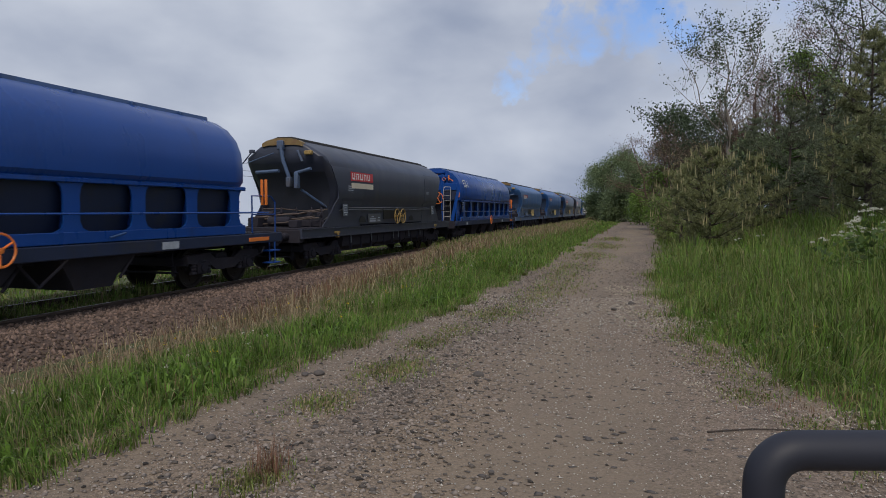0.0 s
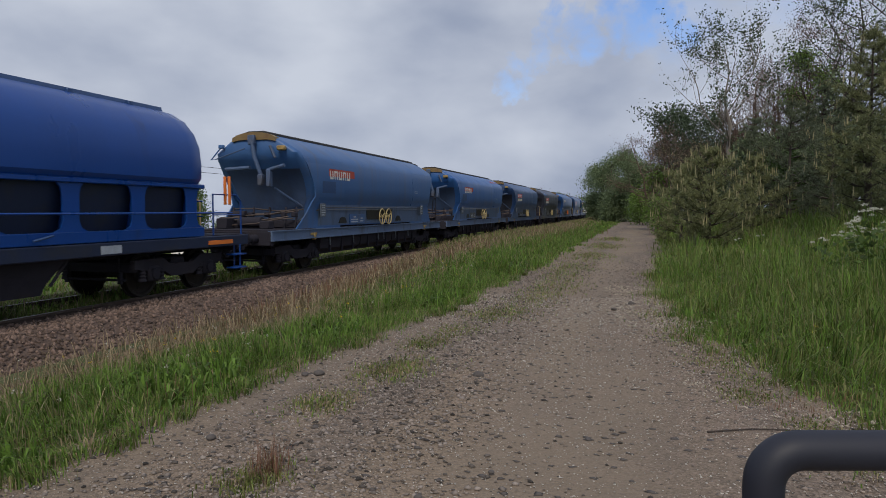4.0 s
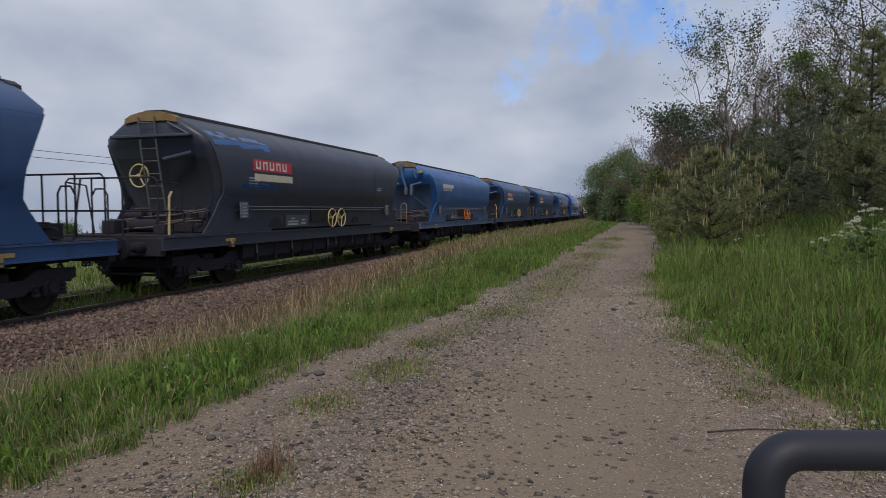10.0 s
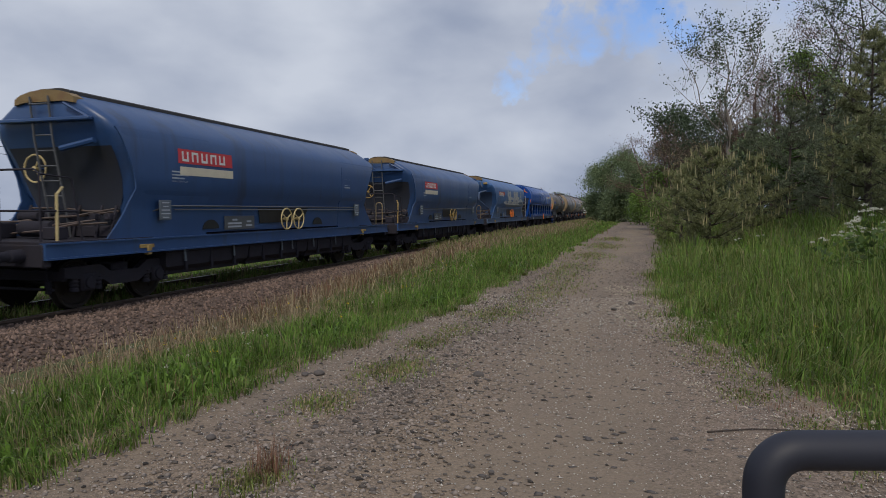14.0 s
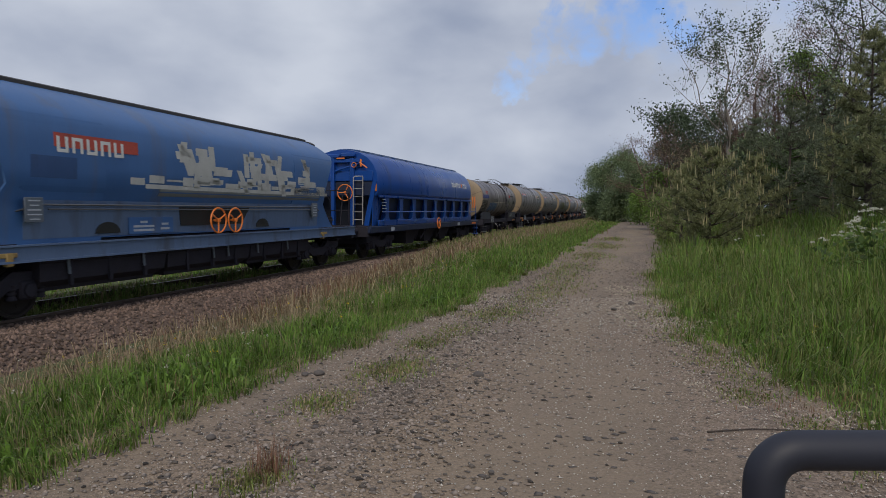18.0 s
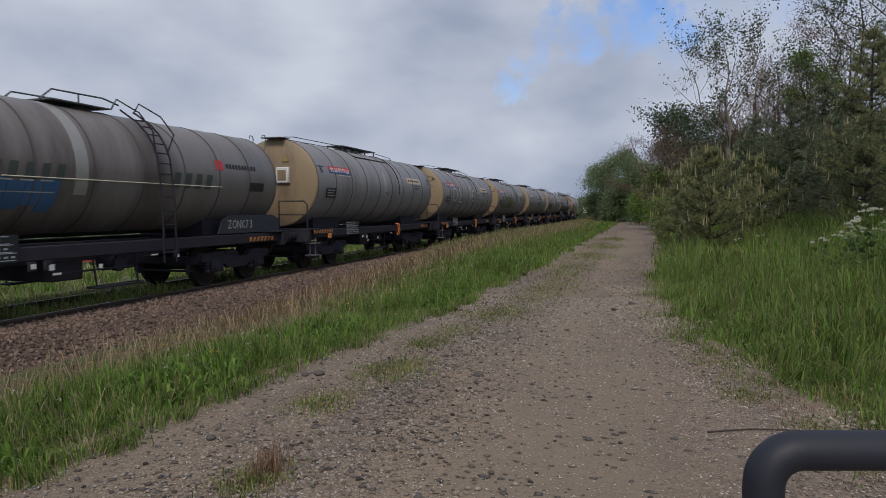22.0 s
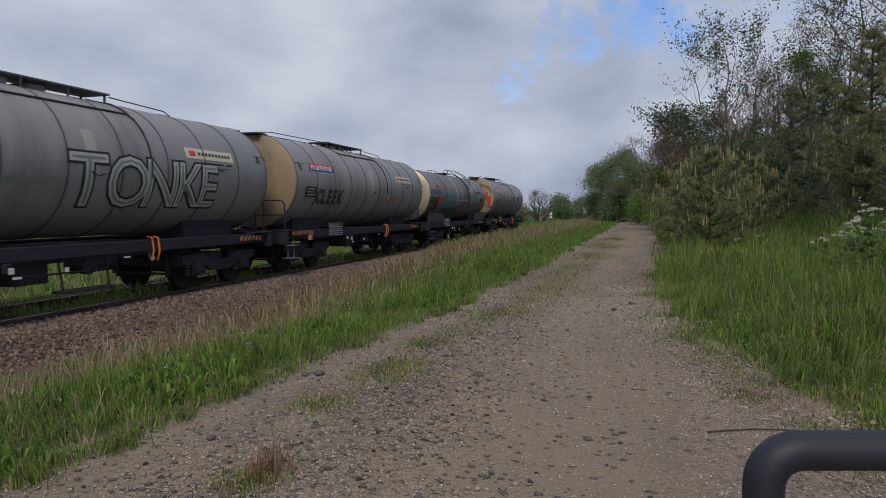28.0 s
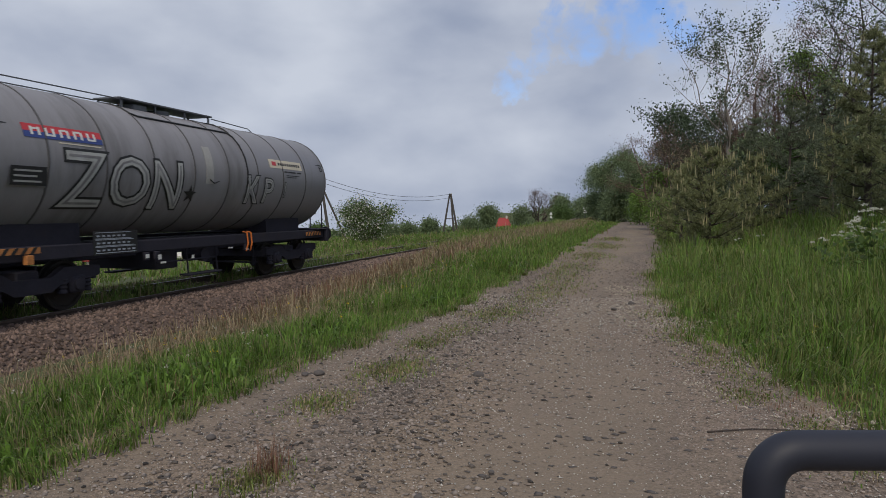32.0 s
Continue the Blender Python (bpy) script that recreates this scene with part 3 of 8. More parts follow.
def build_wheelset(g):
    for s in (1, -1):
        x = 0.68 * s
        g.lathe([(x - 0.068 * s, 0.10), (x - 0.068 * s, 0.485), (x - 0.04 * s, 0.485), (x - 0.035 * s, 0.462), (x + 0.067 * s, 0.455), (x + 0.067 * s, 0.40),
                 (x + 0.03 * s, 0.37), (x + 0.025 * s, 0.17), (x + 0.09 * s, 0.14), (x + 0.09 * s, 0.09)], "x", 28)
        # bolt marks that make the turning visible
        for k in range(4):
            a = math.pi / 2 * k
            g.box(x + 0.026 * s - 0.01, x + 0.026 * s + 0.012, 0.27 * math.cos(a) - 0.03, 0.27 * math.cos(a) + 0.03, 0.27 * math.sin(a) - 0.03, 0.27 * math.sin(a) + 0.03, 0.004)
    g.lathe([(-0.98, 0.06), (-0.98, 0.075), (0.98, 0.075), (0.98, 0.06)], "x", 12)


def build_bogie_frame(g):
    for s in (1, -1):
        x0, x1 = (0.93, 1.06) if s > 0 else (-1.06, -0.93)
        prof = [(-1.42, 0.62), (-1.42, 0.80), (-0.62, 0.82), (-0.36, 0.66), (0.36, 0.66), (0.62, 0.82), (1.42, 0.80), (1.42, 0.62), (1.15, 0.58), (0.55, 0.52), (0.36, 0.40), (-0.36, 0.40), (-0.55, 0.52), (-1.15, 0.58)]
        g.plate([(x0, y, z) for y, z in prof], (1, 0, 0), x1 - x0)
    g.box(-0.95, 0.95, -0.22, 0.22, 0.42, 0.80, 0.03)
    g.box(-1.0, 1.0, -1.40, -1.30, 0.55, 0.74)
    g.box(-1.0, 1.0, 1.30, 1.40, 0.55, 0.74)
    g.box(-0.25, 0.25, -0.3, 0.3, 0.8, 0.98, 0.02)


def build_axlebox(g):
    g.box(-0.10, 0.10, -0.17, 0.17, -0.16, 0.17, 0.04)
    g.lathe([(0.10, 0.02), (0.10, 0.12), (0.14, 0.11), (0.15, 0.03)], "x", 14)
    for y in (-0.27, 0.27):
        g.lathe([(-0.02, 0.03), (-0.02, 0.085), (0.02, 0.085)] + [(0.05 + 0.035 * k, 0.085 if k % 2 else 0.065) for k in range(6)] + [(0.27, 0.03)], "z", 10, (0, y, -0.13))


def build_brake(g):
    for s in (1, -1):
        g.box(s * 0.68 - 0.05, s * 0.68 + 0.05, -0.035, 0.035, 0.32, 0.56, 0.01)
        g.tube([(s * 0.66, 0, 0.5), (s * 0.66, 0, 0.85)], 0.02, 6)
    g.tube([(-0.8, 0, 0.40), (0.8, 0, 0.40)], 0.03, 6)


def add_bogie(car, y):
    b = stock("bogie", build_bogie_frame, M_FRAME, car, "bogie", "black cast-steel bogie frame", pose(0, y, 0))
    for i, yy in enumerate((-0.9, 0.9)):
        w = stock("wheelset", build_wheelset, M_WHEEL, b, "wheelset", "", pose(0, yy, 0.46))
        WHEELSETS[i].append(w)
        for s in (0, 180):
            stock("axlebox", build_axlebox, M_FRAME, b, "axle_box", "", pose(0.995 if s == 0 else -0.995, yy, 0.50, 0, 0, s))
    for y in (-1.43, -0.40, 0.40, 1.43):
        stock("brake", build_brake, M_FRAME, b, "brake_beam", "", pose(0, y, 0))


def build_buffer(g):
    g.lathe([(0.62, 0.02), (0.62, 0.11), (0.36, 0.11), (0.34, 0.085), (0.05, 0.085), (0.045, 0.22), (0.012, 0.225), (0.0, 0.20), (-0.004, 0.02)], "y", 20)


def add_coupling(car, L):
    """Buffers, draw hook, screw link and brake hose at both ends."""
    for end in (0, 180):
        m = pose(0, 0, 0, 0, 0, end) @ pose(0, -L / 2, 0)
        for s in (1, -1):
            stock("buffer", build_buffer, M_FRAME, car, "buffer", "", m @ pose(0.875 * s, 0, 1.06))

        def hook(g):
            g.tube([(0, 0.6, 1.04), (0, 0.3, 1.04), (0, 0.12, 1.0), (0, 0.03, 1.05), (0, 0.06, 1.13), (0, 0.13, 1.12)], 0.04, 8)
            g.tube([(0.06, 0.14, 1.07), (0.07, -0.02, 0.80), (0.05, -0.04, 0.70), (-0.05, -0.04, 0.70), (-0.07, -0.02, 0.80), (-0.06, 0.14, 1.07)], 0.022, 6)

        def hose(g):
            pts = [(0.3, 0.55, 0.95)]
            for k in range(9):
                a = k / 8
                pts.append((0.3 - 0.05 * a, 0.42 - 0.36 * a, 0.93 - 0.36 * math.sin(math.pi * a * 0.75)))
            g.tube(pts, 0.026, 7)
        stock("hook", hook, M_FRAME, car, "draw_hook", "", m)
        stock("hose", hose, M_FRAME, car, "brake_hose", "", m)


def rail_run(pts, r=0.018):
    return lambda g: g.tube(pts, r, 7)


HOP_Z = [1.34, 1.70, 2.10, 2.24, 2.65, 2.95, 3.40, 3.62, 3.95, 4.10, 4.17]
HOP_W = [1.32, 1.34, 1.36, 1.465, 1.49, 1.49, 1.47, 1.38, 0.90, 0.60, 0.42]
HOP_EW = [3.10, 3.05, 2.98, 2.93, 2.76, 2.54, 2.16, 2.02, 1.98, 2.00, 2.05]
HOP_R = [0.30, 0.30, 0.28, 0.26, 0.24, 0.22, 0.20, 0.18, 0.16, 0.12, 0.10]


def hop_w(z):
    return float(np.interp(z, HOP_Z, HOP_W))


def rear_e(e, rear=(0.66, 0.0)):
    """The rear end is less undercut than the front one."""
    return 1.98 + (e - 1.98) * rear[0] + rear[1]


def hop_patch(g, y0, y1, z0, z1, off=0.008, th=0.006, side=1, lean=0.0):
    """A thin marking on the bent side wall."""
    n = 3
    top, bot = [], []
    for k in range(n + 1):
        z = z0 + (z1 - z0) * k / n
        w = hop_w(z) + off
        dy = lean * (z - z0)
        bot.append((side * w, y0 + dy, z))
        top.append((side * w, y1 + dy, z))
    inner = [[(p[0] - side * th, p[1], p[2]) for p in r] for r in (bot, top)]
    g.loft([[bot[k], top[k], inner[1][k], inner[0][k]] for k in range(n + 1)])


def hopper_wagon(front, paint, label, reverse=False, wheel=M_TANRAIL, logo="banner", mark=None, L=16.6, rear=(0.66, 0.0)):
    car = thing("hopper_wagon", label, "hopper wagon", "wagons of the train")
    h = L / 2
    P = PAINT[paint]

    def body(g):
        rings = []
        for z, w, ew, r in zip(HOP_Z, HOP_W, HOP_EW, HOP_R):
            a, c = h - ew, h - (rear_e(ew, rear) if not reverse else ew)
            a = h - rear_e(ew, rear) if reverse else a
            right = [(w - r * 1.1, -a), (w - r * 0.42, -a + r * 0.22), (w - r * 0.1, -a + r * 0.62), (w, -a + r * 1.25), (w, -a * 0.5), (w, 0), (w, c * 0.5), (w, c - r * 1.25), (w - r * 0.1, c - r * 0.62), (w - r * 0.42, c - r * 0.22), (w - r * 1.1, c)]
            rings.append([(x, y, z) for x, y in right] + [(-x, y, z) for x, y in reversed(right)])
        g.loft(rings)
    stock(("hop_body", reverse, rear), body, P, car, "body", "", smooth=44)

    def ridge(g):
        g.loft([[(x, y, z) for x, z in ((-0.47, 4.11), (-0.46, 4.22), (-0.25, 4.285), (0.25, 4.285), (0.46, 4.22), (0.47, 4.11))] for y in (-h + 2.1, h - 2.1 - rear[1])])
    stock(("hop_ridge", rear), ridge, M_ROOF, car, "roof_cover", "black flat roof cover along the ridge")

    for end in (0, 180):
        m = pose(0, 0, 0, 0, 0, end)
        plain = (end == 0) != reverse

        def cap(g):
            g.loft([[(x, -h + e, z) for x, z in ((-0.72, 3.95), (-0.70, 4.07), (-0.56, 4.15), (-0.3, 4.215), (0, 4.24), (0.3, 4.215), (0.56, 4.15), (0.70, 4.07), (0.72, 3.95), (0.45, 4.0), (-0.45, 4.0))] for e in (1.93, 2.16)])
        stock("hop_cap", cap, M_CAP if plain or reverse else M_ROOF, car, "end_cap", "chipped yellow roof end cap" if plain or reverse else "", m if plain else m @ pose(0, rear[1], 0))

        for s in (1, -1):
            def gusset(g, s=s):
                rows_ = []
                for z, e in ((1.27, 1.95), (1.36, 2.08), (1.5, 2.26), (1.66, 2.45), (1.85, 2.66), (2.05, 2.83), (2.3, 2.93), (2.55, 2.87), (2.8, 2.73), (3.05, 2.57), (3.3, 2.40), (3.5, 2.24)):
                    w = hop_w(z)
                    e = e if plain else rear_e(e, rear)
                    rows_.append([(s * (w + 0.006), -h + e, z), (s * (w + 0.006), -h + 4.9, z), (s * (w - 0.03), -h + 4.9, z), (s * (w - 0.03), -h + e, z)])
                g.loft(rows_)
            stock(("hop_gusset", s, plain, rear), gusset, P, car, "corner_gusset", "", m)

        def deck(g):
            g.box(-1.33, 1.33, -h + 0.62, -h + 3.2, 1.24, 1.31, 0.01)
            g.box(-1.33, 1.33, -h + 0.60, -h + 0.78, 0.86, 1.26, 0.02)
        stock("hop_deck", deck, M_FRAME, car, "end_deck", "", m)

        # lower end skin: its colour holds grime and the undercut's shade
        def grime_and_shade(g):
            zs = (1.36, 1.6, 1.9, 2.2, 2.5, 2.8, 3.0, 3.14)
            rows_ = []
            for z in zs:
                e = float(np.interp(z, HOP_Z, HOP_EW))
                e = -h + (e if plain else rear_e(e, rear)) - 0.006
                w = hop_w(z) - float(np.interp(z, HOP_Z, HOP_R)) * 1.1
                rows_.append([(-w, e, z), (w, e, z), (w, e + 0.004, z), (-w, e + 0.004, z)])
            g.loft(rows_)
        stock(("hop_grime_shade", plain, rear), grime_and_shade, M_GRIME_SHADE_BLUE if paint in ("blue", "slate") else M_GRIME_SHADE, car, "end_wall", "grimy end wall with undercut shade in its colour", m)

        def pipes(g):
            g.lathe([(-0.45, 0.03), (-0.43, 0.16), (0.3, 0.16), (0.33, 0.03)], "x", 14, (0.1, -h + 1.7, 1.50))
            g.box(-0.9, -0.55, -h + 1.35, -h + 1.75, 1.31, 1.62, 0.02)
            g.box(-1.2, 1.2, -h + 2.35, -h + 2.75, 1.31, 1.55, 0.03)
            g.box(0.55, 0.85, -h + 1.3, -h + 1.6, 1.31, 1.55, 0.02)
            g.lathe([(-0.25, 0.03), (-0.23, 0.11), (0.23, 0.11), (0.25, 0.03)], "x", 12, (-0.7, -h + 2.2, 1.74))
            for x in (-1.05, -0.35, 0.2, 0.75, 1.1):
                g.tube([(x, -h + 2.3, 1.3), (x + 0.06, -h + 2.35, 1.72), (x - 0.1, -h + 2.6, 1.95)], 0.03, 6)
                g.box(x - 0.07, x + 0.07, -h + 2.22, -h + 2.36, 1.66, 1.8, 0.02)
        stock("hop_pipes", pipes, M_FRAME, car, "air_reservoir", "", m)
        for k in range(6):
            def pipe_run(g):
                g.tube([(-1.1, 0, 0), (-0.5, 0.15, 0.05), (0.4, 0.0, 0.04), (1.1, 0.3, 0.14)], 0.022, 6)
            stock("hop_pipe_run", pipe_run, M_PIPE, car, "brake_pipe", "", m @ pose(0, -h + 1.45 + 0.22 * k, 1.40 + 0.075 * k + 0.05 * (k % 2), 0, 4 * (k % 3) - 4, 5 * (k % 4) - 6))

        for s in (1, -1):
            def bracket(g, s=s):
                g.box(s * 1.36 - 0.04, s * 1.36 + 0.04, -h + 2.75, -h + 3.15, 1.08, 1.16, 0.01)
                g.box(s * 1.36 - 0.05, s * 1.36 + 0.05, -h + 2.95, -h + 3.07, 0.94, 1.16, 0.01)
            stock(("hop_bracket", s), bracket, M_YELLOW, car, "lifting_bracket", "yellow and black lifting bracket", m)
        if plain:
            def straps(g):
                e = -h + 1.9
                g.box(-0.12, 0.10, e - 0.10, e + 0.02, 3.85, 4.14, 0.02)
                g.tube([(0.0, e - 0.05, 4.0), (0.08, e - 0.06, 3.5), (0.24, e + 0.05, 2.9)], 0.06, 8)
                g.box(0.16, 0.32, e - 0.06, e + 0.12, 2.62, 2.95, 0.02)
                g.box(0.42, 0.56, e - 0.02, e + 0.14, 2.58, 3.10, 0.02)
                g.tube([(-0.95, e + 0.05, 3.12), (-0.1, e + 0.0, 3.16)], 0.06, 8)
                g.tube([(0.45, e + 0.05, 3.08), (1.0, e + 0.05, 3.22)], 0.055, 8)
                g.tube([(0.55, e + 0.02, 3.82), (0.7, e + 0.05, 3.45)], 0.04, 6)
                g.tube([(-1.25, e + 0.05, 3.45), (-0.25, e - 0.03, 3.74)], 0.02, 6)
                g.tube([(0.45, e + 0.4, 2.55), (1.0, e + 1.15, 1.95)], 0.04, 6)
            stock("hop_straps", straps, M_GRIME_LIGHT, car, "lever_linkage", "", m)

            def loops(g):
                for x in (-1.2,):
                    pts = [(x, -h + 0.7, 1.28), (x, -h + 0.7, 2.05)] + [(x + 0.13 - 0.13 * math.cos(a), -h + 0.7, 2.05 + 0.13 * math.sin(a)) for a in np.linspace(0.3, math.pi - 0.3, 6)] + [(x + 0.26, -h + 0.7, 2.05), (x + 0.26, -h + 0.7, 1.28)]
                    g.tube(pts, 0.02, 7)
            stock("hop_loops", loops, M_OCHRE, car, "grab_loop", "", m)

            def mirror(g):
                g.tube([(-1.08, -h + 1.95, 3.82), (-1.40, -h + 1.88, 3.42), (-1.20, -h + 2.0, 3.46)], 0.022, 6)
                g.box(-1.18, -1.0, -h + 1.90, -h + 2.0, 3.76, 3.88, 0.02)
            stock("hop_lug", mirror, P, car, "hinge_lug", "", m)
            stock("hop_tab", lambda g: g.box(0.80, 1.06, -h + 1.84, -h + 2.0, 3.66, 3.80, 0.03), M_YELLOW, car, "yellow_stop", "", m)
        else:
            mr = m @ pose(0, rear[1], 0)

            def ladder(g):
                for x in (-0.28, 0.16):
                    g.tube([(x, -h + 1.88, 4.1), (x, -h + 1.95, 3.3), (x, -h + 2.3, 1.3)], 0.022, 7)
                for k in range(9):
                    z = 1.55 + 0.3 * k
                    g.tube([(-0.28, -h + 2.3 - 0.165 * (z - 1.3), z), (0.16, -h + 2.3 - 0.165 * (z - 1.3), z)], 0.016, 6)
            stock("hop_ladder", ladder, M_GREYRAIL, car, "ladder", "", mr)

            def rails(g):
                for pts in ([(1.2, -h + 0.7, 1.3), (1.2, -h + 0.7, 2.5), (1.1, -h + 0.7, 2.58), (-1.1, -h + 0.7, 2.58), (-1.2, -h + 0.7, 2.5), (-1.2, -h + 0.7, 1.3)], [(1.2, -h + 0.7, 1.85), (-1.2, -h + 0.7, 1.85)],
                            [(1.2, -h + 0.7, 2.5), (1.25, -h + 1.3, 2.45), (1.25, -h + 1.5, 1.3)], [(-1.2, -h + 0.7, 2.5), (-1.25, -h + 1.3, 2.45), (-1.25, -h + 1.5, 1.3)], [(1.22, -h + 0.72, 1.85), (1.25, -h + 1.4, 1.85)],
                            [(0.3, -h + 0.7, 1.3), (0.3, -h + 0.7, 2.58)], [(-0.5, -h + 0.7, 1.3), (-0.5, -h + 0.7, 2.58)], [(-0.5, -h + 0.72, 2.2), (-0.42, -h + 0.72, 2.34), (-0.18, -h + 0.72, 2.34), (-0.1, -h + 0.72, 2.2), (-0.1, -h + 0.72, 1.3)]):
                    g.tube(pts, 0.02, 7)
            stock("hop_rails", rails, M_FRAME, car, "platform_railing", "", m)
            stock("hop_grab", rail_run([(1.22, -h + 1.0, 1.3), (1.24, -h + 1.0, 2.15), (1.1, -h + 1.25, 2.28)], 0.026), wheel, car, "grab_rail", "", m)
            hw = stock("end_wheel", lambda g: hand_wheel(g, 0.27, "y"), wheel, car, "hand_wheel", "", mr @ pose(-0.62, -h + 2.25, 2.72))

            def panel(g):
                g.box(-1.1, 1.1, -h + 1.86, -h + 2.0, 3.60, 3.68, 0.02)
                g.tube([(0.3, -h + 2.0, 3.08), (1.0, -h + 2.1, 3.24)], 0.06, 8)
                g.tube([(0.5, -h + 1.9, 3.95), (1.02, -h + 1.95, 3.66)], 0.03, 6)
                g.tube([(-0.62, -h + 2.3, 2.72), (-0.62, -h + 3.0, 2.72)], 0.03, 6)
            stock("hop_panel", panel, P, car, "end_brace", "", mr)

    for s in (1, -1):
        def solebar(g):
            g.plate([(x, -h + 0.62, z) for x, z in ((-0.085, 1.285), (-0.085, 1.255), (-0.05, 1.255), (-0.05, 1.02), (-0.085, 1.02), (-0.085, 0.985), (0.085, 0.985), (0.085, 1.02), (0.05, 1.02), (0.05, 1.255), (0.085, 1.255), (0.085, 1.285))], (0, 1, 0), L - 1.24)
        stock("hop_solebar", solebar, M_SKIRT if paint in ("blue", "slate") else P, car, "solebar", "", pose(s * 1.33, 0, 0))

    def under(g):
        g.box(-0.45, 0.45, -h + 0.8, h - 0.8, 0.84, 1.22, 0.02)
        g.box(-1.26, 1.26, -h + 3.7, h - 3.7, 0.92, 1.32, 0.02)
    stock("hop_under", under, M_FRAME, car, "centre_sill")
    for y in (-3.1, 0.0, 3.1):
        def chute(g):
            g.loft([[(-1.25, -1.54, 1.0), (1.25, -1.54, 1.0), (1.25, 1.54, 1.0), (-1.25, 1.54, 1.0)], [(-1.20, -1.50, 0.62), (1.20, -1.50, 0.62), (1.20, 1.50, 0.62), (-1.20, 1.50, 0.62)],
                    [(-1.02, -1.42, 0.50), (1.02, -1.42, 0.50), (1.02, 1.42, 0.50), (-1.02, 1.42, 0.50)], [(-1.0, -1.36, 0.43), (1.0, -1.36, 0.43), (1.0, 1.36, 0.43), (-1.0, 1.36, 0.43)]])
            for s in (1, -1):
                for yy in (-0.9, 0.0, 0.9):
                    g.box(s * 1.23 - 0.03, s * 1.23 + 0.03, yy - 0.04, yy + 0.04, 0.50, 1.0, 0.01)
        stock("hop_chute", chute, M_FRAME, car, "discharge_chute", "", pose(0, y, 0))
    for s in (1, -1):
        for y in (-4.0, -2.2, 0.05, 0.62, 1.9, 3.4):
            stock("hop_strut", lambda g: g.box(-0.012, 0.012, -0.03, 0.03, 0.72, 0.99, 0.005), M_BOARD, car, "strut", "", pose(s * 1.29, y, 0, 0, 0, 0) @ pose(0, 0, 0, 6, 0, 0))

    def pipe(g):
        for s in (1, -1):
            g.tube([(s * 1.20, -h + 2.4, 1.55), (s * 1.30, -h + 3.0, 1.80), (s * 1.44, -h + 3.6, 1.96), (s * 1.44, h - 3.6, 1.96), (s * 1.30, h - 3.0, 1.80), (s * 1.2, h - 2.4, 1.55)], 0.018, 6)
            g.tube([(s * 1.44, -h + 3.7, 1.88), (s * 1.44, h - 3.7, 1.88)], 0.014, 6)
    stock("hop_pipe", pipe, M_GREYRAIL, car, "side_pipe")

    # flat black plates stand for the shade in the side recess and arches
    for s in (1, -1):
        stock(("hop_recess_shade", s), lambda g, s=s: g.plate([(s * 1.352, y, z) for y, z in ((-1.3, 1.93), (1.35, 1.93), (1.0, 1.52), (-1.25, 1.52))], (s, 0, 0), 0.012), M_BLACK, car, "dark_recess")
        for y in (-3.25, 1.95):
            stock(("hop_arch_shade", s, y), lambda g, s=s, y=y: g.plate([(s * 1.345, y + 0.30 * math.cos(a), 1.42 + 0.22 * math.sin(a)) for a in np.linspace(0, math.pi, 9)], (s, 0, 0), 0.012), M_BLACK, car, "dark_arch")
    for s in (1, -1):
        for y in (-0.12, 0.54):
            stock("side_wheel", lambda g: hand_wheel(g, 0.285, "x"), wheel, car, "hand_wheel", "", pose(s * 1.50, y, 1.62))
        for y in (-4.9, 4.6):
            stock("hop_board", lambda g: g.box(-0.012, 0.012, -0.17, 0.17, 1.66, 2.08, 0.006), M_BOARD, car, "number_board", "", pose(s * 1.47, y, 0))

        def bars(g, s=s):
            for y in (-4.9, 4.6):
                for k in range(5):
                    w = (0.09, 0.13, 0.12, 0.08, 0.11)[k]
                    g.box(s * 1.484 - 0.003, s * 1.484 + 0.003, y - w, y + w, 1.70 + 0.078 * k, 1.722 + 0.078 * k, 0.001)
            for y, w, z in ((-2.35, 0.10, 1.60), (-2.35, 0.28, 1.51), (-2.35, 0.28, 1.43), (-1.75, 0.10, 1.55), (-1.75, 0.13, 1.45)):
                g.box(s * 1.372 - 0.002, s * 1.372 + 0.002, y - w, y + w, z, z + 0.045, 0.001)
            for k in range(4):
                hop_patch(g, -4.7, -4.2 - 0.1 * (k % 2), 2.48 + 0.07 * k, 2.512 + 0.07 * k, 0.006, 0.004, s)
            for k in range(4):
                hop_patch(g, 3.6, 4.0, 2.62 + 0.085 * k, 2.66 + 0.085 * k, 0.004, 0.004, s)
        stock(("hop_bars", s), bars, M_STENCIL, car, "stencil_block", "small white stencil lines")
        if paint in ("blue", "slate"):
            stock(("hop_skirt", s), lambda g, s=s: hop_patch(g, -h + 3.3, h - 3.3, 1.37, 2.04, 0.009, 0.003, s), M_SKIRT, car, "lower_skirt", "dusty grey-blue lower skirt")
        stock(("hop_tare", s), lambda g, s=s: g.box(s * 1.36 - 0.01, s * 1.36 + 0.01, -2.75, -1.5, 1.38, 1.72, 0.004), M_GREYRAIL if paint != "slate" else P, car, "data_panel")
        y0, y1 = (-4.50, -2.60)
        if logo == "banner":
            def red(g, s=s):
                hop_patch(g, y0, y1, 2.90, 3.22, 0.010, 0.003, s)
            def white(g, s=s):
                for k in range(5):
                    a = y0 + 0.12 + k * 0.32
                    hop_patch(g, a, a + 0.05, 2.95, 3.17, 0.014, 0.003, s)
                    hop_patch(g, a + 0.16, a + 0.21, 2.95, 3.17, 0.014, 0.003, s)
                    hop_patch(g, a + 0.05, a + 0.16, 3.12 if k % 2 else 2.95, 3.17 if k % 2 else 3.00, 0.014, 0.003, s)
            def strip(g, s=s):
                hop_patch(g, y0 + 0.05, y1 + 0.02, 2.64, 2.83, 0.010, 0.003, s)
